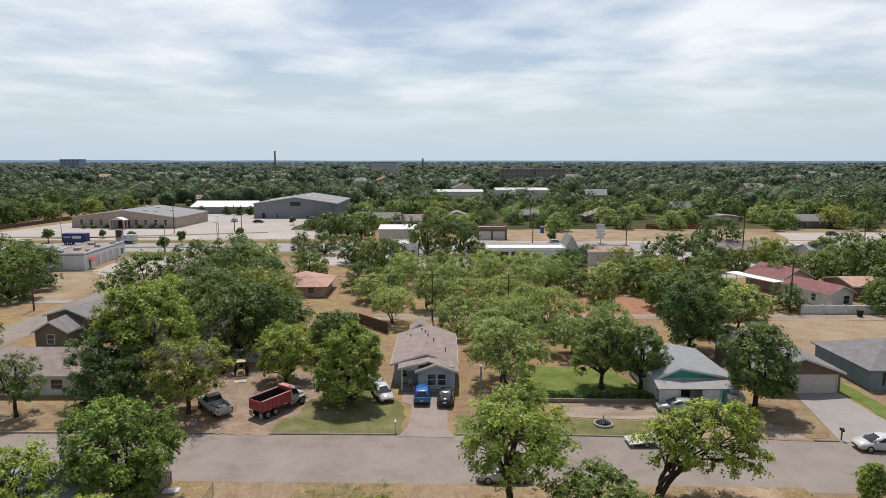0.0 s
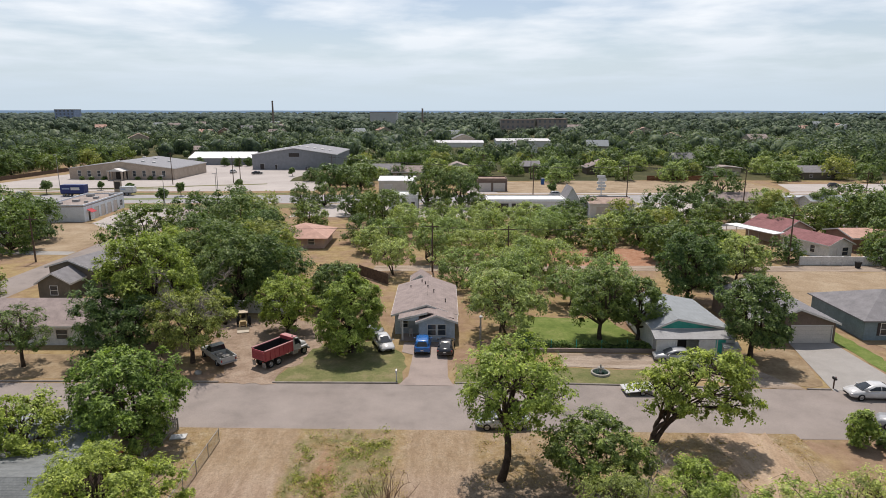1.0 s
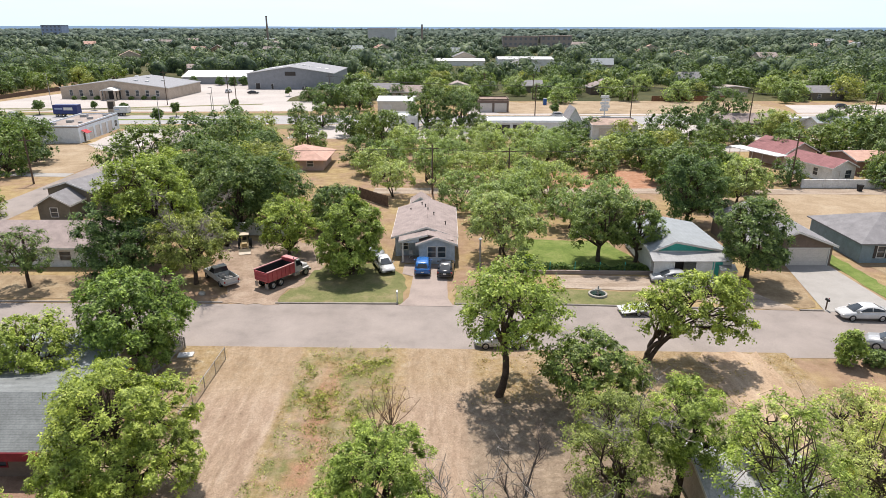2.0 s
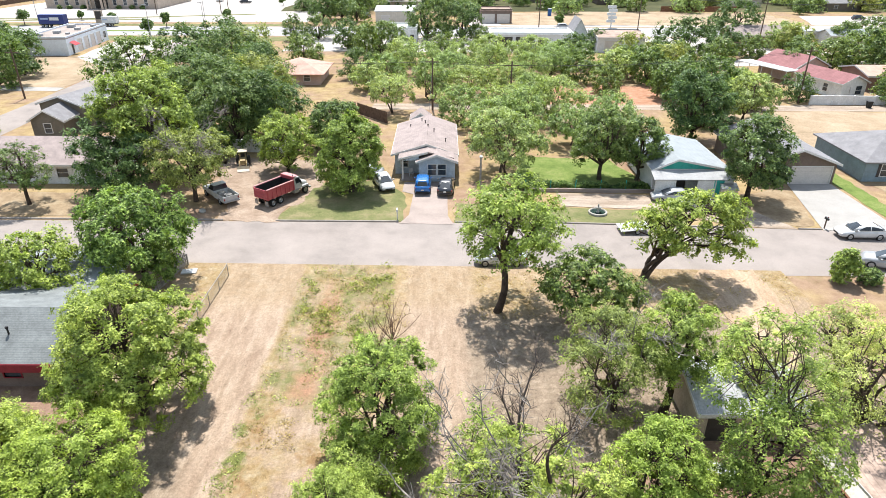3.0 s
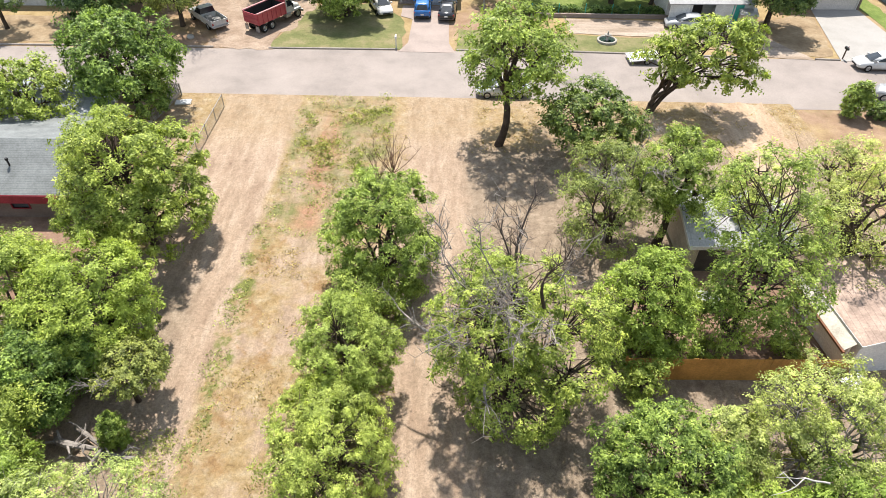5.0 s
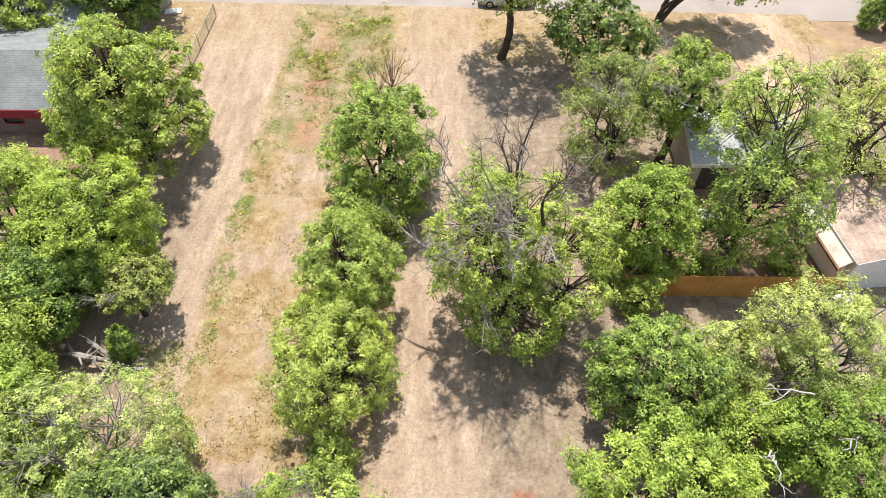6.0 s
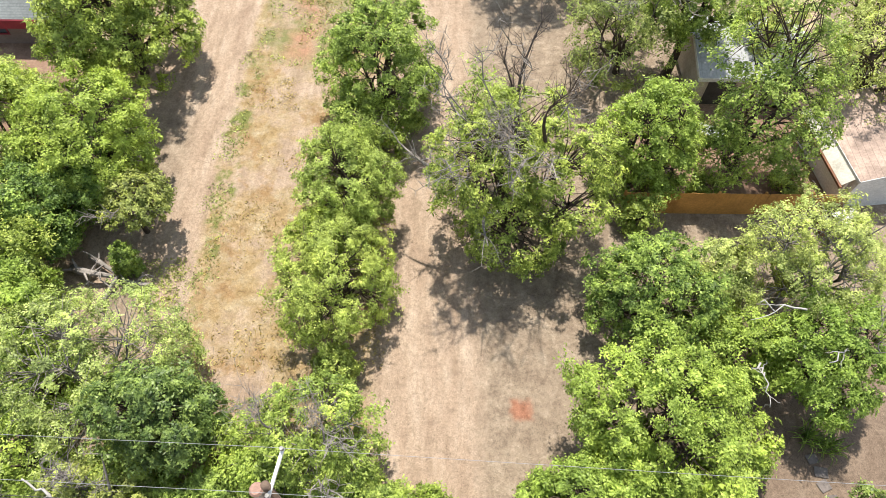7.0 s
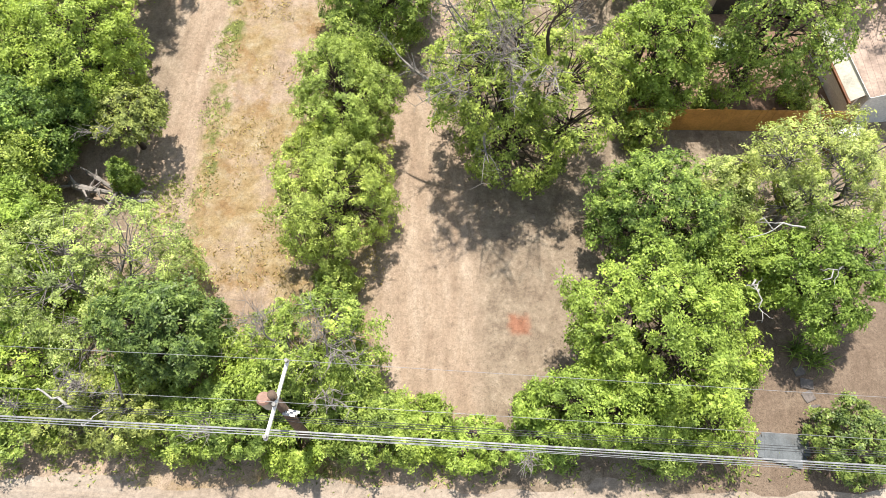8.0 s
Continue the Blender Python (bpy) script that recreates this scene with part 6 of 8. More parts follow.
M["yellow"] = surface("faded_yellow_paint", (0.34, 0.25, 0.12), 0.6, 1.3, 2.0, 12, 0.6, bump=0.15, dirt=0.4)
M["cream"] = paint("cream_paint", (0.446, 0.374, 0.274), 0.5, 0.1)
M["galv"] = surface("galvanised_metal", (0.324, 0.324, 0.324), 0.8, 1.15, 2, 12, 0.45, 0.6, bump=0.1)
M["rust"] = surface("rusty_metal", (0.158, 0.072, 0.0396), 0.6, 1.4, 2, 14, 0.85, bump=0.3)
M["wood_pole"] = surface("pole_wood", (0.115, 0.0792, 0.0576), 0.6, 1.35, 3, 20, 0.95, bump=0.5)
M["wood_grey"] = surface("grey_wood", (0.274, 0.259, 0.238), 0.7, 1.2, 3, 16, 0.9, bump=0.4)
M["fence_orange"] = surface("stained_fence_wood", (0.47, 0.235, 0.065), 0.75, 1.25, 1.2, 12, 0.75, bump=0.35)
M["cable"] = surface("cable_aluminium", (0.24, 0.24, 0.245), 0.8, 1.15, 4, 20, 0.5, 0.3, bump=0.0)
M["cable_black"] = surface("cable_black", (0.036, 0.036, 0.0374), 0.8, 1.2, 4, 20, 0.6, bump=0.0)
M["cream_tin"] = surface("cream_tin", (0.48, 0.45, 0.38), 0.75, 1.1, 0.8, 10, 0.8, bump=0.2, dirt=0.25)
M["stone"] = surface("pale_stone", (0.324, 0.302, 0.266), 0.75, 1.15, 2, 12, 0.9, bump=0.4)
M["water"] = glass_material("water", (0.02, 0.035, 0.03), 0.03)
M["blue_sheet"] = paint("blue_sheet", (0.0072, 0.0216, 0.13), 0.5, 0.1)
M["toilet_blue"] = paint("toilet_blue", (0.0072, 0.0864, 0.302), 0.5, 0.1)
M["awning_red"] = surface("awning_red", (0.36, 0.0216, 0.036), 0.85, 1.1, 2, 10, 0.8)
M["far_wall"] = surface("far_masonry", (0.245, 0.194, 0.166), 0.85, 1.15, 0.1, 1, 0.9, bump=0.0)
M["far_tan"] = surface("far_tan_masonry", (0.3, 0.26, 0.235), 0.85, 1.15, 0.1, 1, 0.9, bump=0.0)
M["far_pane"] = surface("far_dim_glass", (0.16, 0.17, 0.19), 0.85, 1.15, 0.1, 1, 0.4, bump=0.0)
M["far_blue"] = surface("far_curtain_wall", (0.27, 0.33, 0.47), 0.85, 1.15, 0.1, 1, 0.5, bump=0.0)
M["far_white"] = surface("far_white_roof", (0.504, 0.504, 0.504), 0.9, 1.05, 0.1, 1, 0.7, bump=0.0)


def ring8(x, w, zl, zh, k=0.88):
    return [(x, -w * 0.9, zl), (x, -w, zl + (zh - zl) * 0.25), (x, -w * 0.99, zl + (zh - zl) * 0.7), (x, -w * k, zh),
            (x, w * k, zh), (x, w * 0.99, zl + (zh - zl) * 0.7), (x, w, zl + (zh - zl) * 0.25), (x, w * 0.9, zl)]


def wheel(t, x, y, r=0.33, width=0.22, rim_mat=None):
    bm = bmesh.new()
    prof = [(-width / 2, r * 0.66), (-width / 2, r * 0.93), (-width * 0.36, r), (width * 0.36, r), (width / 2, r * 0.93), (width / 2, r * 0.66)]
    rings = [[(x + math.cos(a) * q, y + p, r + math.sin(a) * q) for p, q in prof] for a in [2 * math.pi * i / 18 for i in range(19)]]
    loft(bm, rings, False)
    w = smooth(part("wheel", bm, M["tyre"], t))
    bm = bmesh.new()
    s = 1 if y > 0 else -1
    rings = [[(x + math.cos(2 * math.pi * i / 14) * q, y + s * d, r + math.sin(2 * math.pi * i / 14) * q) for i in range(14)] for d, q in ((-width * 0.2, r * 0.66), (width * 0.3, r * 0.66), (width * 0.22, r * 0.5), (width * 0.38, r * 0.16))]
    loft(bm, rings)
    part("rim", bm, rim_mat or M["rim"], w)


def car(label, x, y, turn, body_mat, kind="sedan", group="parked cars"):
    t = thing("car", label, "car", x, y, 0.045 if -4 < x < 1 else 0.022, turn, group)
    if kind == "sedan":
        st = [(-2.36, 0.68, 0.42, 0.8), (-2.22, 0.84, 0.3, 0.98), (-1.6, 0.9, 0.25, 1.04), (-0.2, 0.91, 0.23, 0.98), (1.1, 0.9, 0.24, 0.95), (1.95, 0.86, 0.27, 0.82), (2.3, 0.74, 0.33, 0.66), (2.38, 0.6, 0.4, 0.58)]
        lo, hi, zb, zt = (-2.0, 1.35), (-1.0, 0.3), 0.96, 1.45
    else:
        st = [(-2.2, 0.74, 0.45, 0.95), (-2.08, 0.88, 0.34, 1.06), (-1.4, 0.92, 0.3, 1.1), (0.0, 0.92, 0.28, 1.06), (1.2, 0.91, 0.3, 1.04), (1.95, 0.86, 0.34, 0.92), (2.2, 0.7, 0.42, 0.74)]
        lo, hi, zb, zt = (-2.05, 1.25), (-1.75, 0.4), 1.03, 1.63
    bm = bmesh.new()
    loft(bm, [ring8(*s) for s in st])
    smooth(part("body", bm, body_mat, t))
    bm = bmesh.new()

    def oval(x0, x1, w, z):
        return [(x0 + 0.12, -w, z), (x1 - 0.25, -w, z), (x1, -w * 0.72, z), (x1, w * 0.72, z), (x1 - 0.25, w, z), (x0 + 0.12, w, z), (x0, w * 0.75, z), (x0, -w * 0.75, z)]
    mid = [a * 0.35 + b * 0.65 for a, b in zip(lo, hi)]
    loft(bm, [oval(*lo, 0.84, zb - 0.03), oval(*mid, 0.73, zb * 0.35 + zt * 0.65), oval(*hi, 0.67, zt - 0.03), oval(hi[0] + 0.12, hi[1] - 0.12, 0.56, zt + 0.03)])
    smooth(part("cabin", bm, body_mat, t))

    def at(f, z):      # a place on the cabin's slope: f across (0 front post, 1 rear post), z up (0 belt, 1 roof)
        return lo[f] * (1 - z) + hi[f] * z, 0.84 * (1 - z) + 0.67 * z, zb + (zt - zb) * z

    def pane(name, pts, out):
        bm = bmesh.new()
        loft(bm, [[Vector(q) - out * 0.03 for q in pts], [Vector(q) + out * 0.012 for q in pts]])
        part(name, bm, M["car_glass"], t)
    for f, name in ((1, "windscreen"), (0, "rear_window")):
        (xa, wa, za), (xb, wb, zc_) = at(f, 0.06), at(f, 0.88)
        d = 1 if f else -1
        out = Vector((zc_ - za, 0, abs(xa - xb))).normalized()
        pane(name, [(xa, -wa * 0.72, za), (xa, wa * 0.72, za), (xb, wb * 0.68, zc_), (xb, -wb * 0.68, zc_)], Vector((out.x * d, 0, out.z)))
    for s in (-1, 1):
        cut = (lo[0] + lo[1]) / 2 - 0.05
        for xs in (((lo[1] - 0.45, 0.1), (cut + 0.04, 0.1), (cut + 0.04, 0.84), (hi[1] - 0.16, 0.8)), ((cut - 0.04, 0.1), (lo[0] + 0.5, 0.14), (lo[0] + 0.42, 0.4), (hi[0] + 0.22, 0.76), (cut - 0.04, 0.84))):
            pane("side_window", [(q, s * at(0, z)[1], at(0, z)[2]) for q, z in xs], Vector((0, s, 0.35)).normalized())
        bm = soft_box(lo[1] - 0.55, lo[1] - 0.4, s * 0.98 - 0.1, s * 0.98 + 0.1, zb - 0.02, zb + 0.12, 0.04)
        part("mirror", bm, body_mat, t)
        xf, xr = st[-2][0], st[1][0]
        part("headlight", soft_box(xf - 0.22, xf + 0.04, s * 0.6 - 0.16, s * 0.6 + 0.16, st[-2][3] - 0.14, st[-2][3] - 0.01, 0.03), M["clear_lens"], t)
        part("tail_light", soft_box(xr - 0.08, xr + 0.12, s * 0.66 - 0.17, s * 0.66 + 0.17, st[1][3] - 0.28, st[1][3] - 0.1, 0.03), M["red_lens"], t)
    part("bumper", soft_box(st[0][0] - 0.05, st[0][0] + 0.2, -0.72, 0.72, 0.36, 0.52, 0.04), M["black"] if kind != "sedan" else body_mat, t)
    part("grille", soft_box(st[-1][0] - 0.14, st[-1][0] + 0.02, -0.42, 0.42, 0.38, 0.52, 0.02), M["black"], t)
    part("number_plate", one_box(st[0][0] - 0.07, st[0][0] - 0.02, -0.16, 0.16, 0.62, 0.74), M["trim"], t)
    for wx in ((-1.4, 1.42) if kind == "sedan" else (-1.32, 1.36)):
        for s in (-1, 1):
            wheel(t, wx, s * 0.82, 0.33 if kind == "sedan" else 0.36)
    return t


car("glossy bright blue crossover parked nose-in on a driveway", -2.35, 68.3, 90, M["car_blue"], "suv")
car("dark sedan with pale roof glare parked nose-in on a driveway", 0.35, 67.9, 86, M["car_black"])
car("white older sedan parked beneath a tree", -7.0, 69.2, -70, M["car_white"])
car("silver-white sedan parked along the street", 41.2, 55.9, 178, M["car_white"])
car("white sedan half hidden behind a street tree", 5.2, 50.2, 180, M["car_white"])
car("dark silver sedan parked before a white house", 25.6, 64.9, 172, M["car_silver"])
car("white car parked before a white house", 27.6, 62.7, 168, M["car_white"])
car("pale blue-white car parked beside the kerb", 39.9, 49.4, 150, M["car_silver"], "suv")
car("white car parked under a tree beside a house", -9.6, 72.4, 175, M["car_silver"])
for k, (x, y, a, mt, kd) in enumerate([(36.5, 200.5, 0, "car_silver", "suv"), (-80, 271, 5, "car_black", "sedan"), (-92, 276, 90, "car_white", "suv"), (-62, 289.5, 90, "car_black", "suv"), (-56, 289.8, 90, "car_black", "sedan"),
                                       (-26, 226, 80, "car_black", "suv"), (-20, 224, 85, "car_white", "suv"), (47, 262, 70, "car_white", "suv"), (122, 198, 0, "car_black", "suv"), (92, 300, 20, "car_white", "suv"),
                                       (88, 170, 20, "car_white", "suv"), (-134, 199, 0, "car_white", "suv"), (140, 224, 0, "car_black", "suv"), (14, 170, 40, "car_white", "sedan"), (18, 163, 80, "car_silver", "sedan")]):
    car("distant car beside the highway" if y > 150 else "parked car", x, y, a, M[mt], kd, "cars along the highway")


def pickup():
    t = thing("pickup_truck", "old white pickup truck parked under a tree", "pickup truck", -24.9, 65.2, 0.04, 133)
    bm = bmesh.new()
    loft(bm, [ring8(*s, 0.94) for s in ((-0.3, 0.92, 0.5, 1.15), (0.9, 0.93, 0.45, 1.12), (2.0, 0.9, 0.45, 1.05), (2.6, 0.86, 0.5, 0.98), (2.7, 0.75, 0.6, 0.9))])
    part("body", bm, M["truck_white"], t)
    bm = bmesh.new()
    loft(bm, [[(-0.3, -0.85, 1.12), (1.05, -0.85, 1.12), (1.05, 0.85, 1.12), (-0.3, 0.85, 1.12)], [(-0.2, -0.7, 1.72), (0.5, -0.7, 1.72), (0.5, 0.7, 1.72), (-0.2, 0.7, 1.72)]])
    part("glazing", bm, M["car_glass"], t)
    part("roof", soft_box(-0.28, 0.58, -0.74, 0.74, 1.7, 1.79, 0.04), M["truck_white"], t)
    for nm, a in (("bed_side", (-2.75, -0.32, -0.93, -0.85, 0.5, 1.15)), ("bed_side", (-2.75, -0.32, 0.85, 0.93, 0.5, 1.15)), ("tailgate", (-2.8, -2.72, -0.9, 0.9, 0.55, 1.13)), ("bed_floor", (-2.7, -0.32, -0.84, 0.84, 0.55, 0.65))):
        part(nm, soft_box(*a, 0.02), M["truck_white"], t)
    part("bumper", soft_box(-2.95, -2.8, -0.9, 0.9, 0.45, 0.6, 0.03), M["galv"], t)
    for s in (-1, 1):
        part("tail_light", soft_box(-2.83, -2.76, s * 0.8 - 0.07, s * 0.8 + 0.07, 0.7, 0.95, 0.015), M["red_lens"], t)
        for wx in (-1.7, 1.75):
            wheel(t, wx, s * 0.82, 0.37, 0.24)
    for a in ((-2.2, -1.5, -0.5, 0.3, 0.65, 1.05), (-1.2, -0.6, -0.2, 0.6, 0.65, 1.1)):
        part("cargo", soft_box(*a, 0.08), M["wood_grey"], t, "grey bundled cargo")


pickup()


def dump_truck():
    t = thing("dump_truck", "red dump truck with white cab parked on a dirt drive", "dump truck", -17.9, 65.3, 0.04, 56)
    t.scale = (0.83, 0.83, 0.83)
    for s in (-1, 1):
        part("chassis_rail", one_box(-3.4, 3.2, s * 0.42 - 0.06, s * 0.42 + 0.06, 0.75, 1.0), M["black"], t)
        bm = one_box(-3.7, 1.0, s * 1.2 - 0.05, s * 1.2 + 0.05, 1.15, 2.55)
        part("bed_side", bm, M["truck_red"], t)
        part("bed_liner", one_box(-3.66, 0.94, s * 1.14 - 0.008, s * 1.14 + 0.008, 1.26, 2.48), M["black"], t, "dark worn inside of the bed")
        for k in range(7):
            part("bed_rib", soft_box(-3.62 + k * 0.74, -3.5 + k * 0.74, s * 1.3 - 0.05, s * 1.3 + 0.05, 1.15, 2.5, 0.015, 1), M["truck_red"], t)
        part("bed_rail", soft_box(-3.75, 1.05, s * 1.24 - 0.11, s * 1.24 + 0.11, 2.5, 2.62, 0.02, 1), M["truck_rail"], t)
        part("mud_flap", one_box(-3.75, -3.72, s * 0.95 - 0.3, s * 0.95 + 0.3, 0.25, 0.95), M["galv"], t)
        part("fuel_tank", soft_box(1.0, 1.9, s * 0.95 - 0.25, s * 0.95 + 0.25, 0.55, 1.05, 0.1), M["galv"], t)
        part("fender", soft_box(2.55, 3.7, s * 1.0 - 0.2, s * 1.0 + 0.2, 0.95, 1.25, 0.1), M["truck_white"], t)
        part("mirror", soft_box(2.1, 2.18, s * 1.35 - 0.1, s * 1.35 + 0.1, 1.7, 2.2, 0.03), M["black"], t)
        for wx in (-2.75, -1.5):
            wheel(t, wx, s * 0.98, 0.52, 0.5)
        wheel(t, 3.1, s * 1.0, 0.52, 0.3)
        part("tail_light", one_box(-3.78, -3.74, s * 0.8 - 0.12, s * 0.8 + 0.12, 1.0, 1.1), M["red_lens"], t)
    part("tailgate", soft_box(-3.78, -3.68, -1.2, 1.2, 1.2, 2.5, 0.02), M["truck_red"], t)
    for k in range(3):
        part("tailgate_rib", one_box(-3.84, -3.78, -1.15, 1.15, 1.35 + 0.45 * k, 1.45 + 0.45 * k), M["truck_red"], t)
    part("bed_floor", one_box(-3.68, 1.0, -1.15, 1.15, 1.12, 1.25), M["black"], t)
    part("bed_liner", one_box(0.93, 0.945, -1.12, 1.12, 1.26, 2.5), M["black"], t, "dark worn inside of the bed")
    part("headboard", one_box(0.95, 1.1, -1.2, 1.2, 1.15, 2.95), M["truck_red"], t)
    part("cab_shield", soft_box(1.05, 1.85, -1.2, 1.2, 2.85, 2.97, 0.03), M["truck_rail"], t)
    bm = bmesh.new()
    loft(bm, [[(1.25, -1.05, 0.95), (2.6, -1.05, 0.95), (2.6, 1.05, 0.95), (1.25, 1.05, 0.95)], [(1.25, -1.05, 1.75), (2.6, -1.05, 1.75), (2.6, 1.05, 1.75), (1.25, 1.05, 1.75)], [(1.3, -0.95, 2.62), (2.25, -0.95, 2.62), (2.25, 0.95, 2.62), (1.3, 0.95, 2.62)]])
    cab = part("cab", bm, M["truck_white"], t)
    bm = bmesh.new()
    loft(bm, [[(2.62, -0.9, 1.8), (2.64, -0.9, 1.8), (2.64, 0.9, 1.8), (2.62, 0.9, 1.8)], [(2.33, -0.82, 2.5), (2.35, -0.82, 2.5), (2.35, 0.82, 2.5), (2.33, 0.82, 2.5)]])
    part("windscreen", bm, M["car_glass"], cab)
    for s in (-1, 1):
        bm = bmesh.new()
        slab(bm, (1.5, s * 1.045, 1.8), (2.4, s * 1.045, 1.8), (2.2, s * 0.97, 2.5), (1.5, s * 0.97, 2.5), 0.02)
        part("side_window", bm, M["car_glass"], cab)
    bm = bmesh.new()
    loft(bm, [ring8(*q, 0.75) for q in ((2.6, 0.85, 0.9, 1.8), (3.3, 0.8, 0.85, 1.7), (3.85, 0.7, 0.8, 1.5), (3.95, 0.6, 0.85, 1.35))])
    smooth(part("bonnet", bm, M["truck_white"], t))
    part("bumper", soft_box(3.85, 4.08, -1.15, 1.15, 0.5, 0.8, 0.05), M["galv"], t)
    bm = bmesh.new()
    tube(bm, [(1.18, -0.95, 1.0), (1.18, -0.95, 3.2)], 0.08, 8)
    part("exhaust_stack", bm, M["galv"], t)
    part("debris", soft_box(0.2, 0.7, -0.5, 0.1, 1.25, 1.7, 0.1), M["wood_grey"], t, "grey board left in the bed")


dump_truck()


def tractor():
    t = thing("tractor", "yellow and white backhoe tractor on a dirt yard", "tractor", -25.4, 76.0, 0.02, 285)
    t.scale = (0.85, 0.85, 0.85)
    part("body", soft_box(-0.6, 1.6, -0.4, 0.4, 0.7, 1.35, 0.08), M["yellow"], t)
    part("seat", soft_box(-0.7, -0.2, -0.3, 0.3, 1.2, 1.75, 0.06), M["black"], t)
    part("canopy", soft_box(-1.0, 0.5, -0.7, 0.7, 2.25, 2.35, 0.04), M["cream"], t)
    for s in (-1, 1):
        wheel(t, -0.7, s * 0.8, 0.7, 0.42, M["yellow"])
        wheel(t, 1.3, s * 0.7, 0.42, 0.28, M["yellow"])
        part("roll_bar", one_box(-0.95, -0.88, s * 0.62 - 0.04, s * 0.62 + 0.04, 1.1, 2.26), M["black"], t)
        part("canopy_post", one_box(0.4, 0.46, s * 0.62 - 0.03, s * 0.62 + 0.03, 1.1, 2.26), M["black"], t)
        bm = bmesh.new()
        tube(bm, [(0.6, s * 0.5, 1.2), (1.9, s * 0.5, 1.0), (2.3, s * 0.5, 0.4)], 0.07, 6)
        part("loader_arm", bm, M["yellow"], t)
    bm = bmesh.new()
    prism(bm, [(2.2, 0.1), (2.9, 0.1), (2.5, 0.35), (2.3, 0.75), (2.2, 0.7)], -0.85, 0.85, "y")
    part("bucket", bm, M["cream"], t)


tractor()


def box_trailer(label, x, y, turn, length, w, h, mat, bars=True):
    t = thing("trailer", label, "trailer", x, y, 0, turn)
    part("body", soft_box(-length / 2, length / 2, -w / 2, w / 2, 1.0, 1.0 + h, 0.05), mat, t)
    part("frame", one_box(-length / 2, length / 2, -w / 2 + 0.3, w / 2 - 0.3, 0.8, 1.0), M["black"], t)
    for wx in (-length / 2 + 1, -length / 2 + 2.2):
        for s in (-1, 1):
            wheel(t, wx, s * (w / 2 - 0.2), 0.48, 0.3)
    part("landing_leg", one_box(length / 2 - 2, length / 2 - 1.8, -0.5, 0.5, 0, 0.8), M["galv"], t)
    if bars:
        part("lettering_bar", one_box(-length * 0.05, length * 0.32, -w / 2 - 0.03, -w / 2 - 0.005, 1.0 + h * 0.4, 1.0 + h * 0.72), M["trim"], t, "white bar of lettering")
        part("lettering_bar", one_box(-length * 0.42, -length * 0.1, -w / 2 - 0.03, -w / 2 - 0.005, 1.0 + h * 0.48, 1.0 + h * 0.66), M["far_blue"], t, "blue bar of lettering")


box_trailer("dark blue box trailer with white lettering beside the highway", -118.4, 200.8, 0, 7.6, 2.6, 2.7, M["blue_sheet"])
box_trailer("white box trailer behind a yard wall", 99, 176, 10, 6.5, 2.4, 2.3, M["car_white"], False)
box_trailer("small white box trailer beside the highway", -102.2, 203.0, 0, 4.4, 2.2, 1.9, M["car_white"])


def camper():
    t = thing("camper_trailer", "small cream box trailer parked beside a tree", "trailer", 31.6, 64.9, 0, 75)
    part("body", soft_box(-1.1, 1.1, -0.8, 0.8, 0.45, 1.75, 0.06), M["cream"], t)
    part("roof", soft_box(-1.2, 1.2, -0.9, 0.9, 1.75, 1.88, 0.05), M["galv"], t)
    for s in (-0.45, 0.45):
        part("tail_light", one_box(-1.13, -1.09, s - 0.08, s + 0.08, 0.6, 0.72), M["red_lens"], t)
    for s in (-1, 1):
        wheel(t, 0, s * 0.86, 0.32, 0.2)
    bm = bmesh.new()
    tube(bm, [(1.1, 0, 0.5), (2.4, 0, 0.45)], 0.05, 6)
    part("drawbar", bm, M["black"], t)


camper()


def flat_trailer():
    t = thing("flat_trailer", "white tilted flatbed trailer at the kerb", "trailer", 19.0, 57.0, 0, 2)
    bm = bmesh.new()
    slab(bm, (-1.4, -0.95, 0.42), (1.5, -0.95, 0.72), (1.5, 0.95, 0.72), (-1.4, 0.95, 0.42), 0.08)
    part("deck", bm, M["car_white"], t)
    for s in (-1, 1):
        wheel(t, 0.3, s * 0.8, 0.28, 0.2)
    bm = bmesh.new()
    tube(bm, [(1.4, 0, 0.55), (2.6, 0, 0.5)], 0.05, 6)
    part("drawbar", bm, M["black"], t)


flat_trailer()

# ---- near-left house with old grey shingles ----
near = house("house", "low house with worn grey shingle roof and maroon fascia", -31.0, 32.6, 13.6, 9.2, 2.4, 1.75, M["siding_brown"], M["shingle_old"], ridge="x", over=0.5, off=-1.6, trim=M["maroon"],
             openings=[("front", "window", 2.5, 3.6, 0.9, 2.0), ("front", "door", 0.2, 1.1, 0.05, 2.05)])
part("eave_board", one_box(-7.2, 7.2, -0.58, -0.54, 1.7, 2.3), M["maroon"], near, "deep maroon eave board")
bm = bmesh.new()
tube(bm, [(2.7, 1.3, 3.2), (2.7, 1.3, 3.85)], 0.06, 8)
tube(bm, [(2.7, 1.3, 3.8), (2.7, 1.3, 3.95)], 0.1, 8)
part("vent_pipe", bm, M["black"], near)
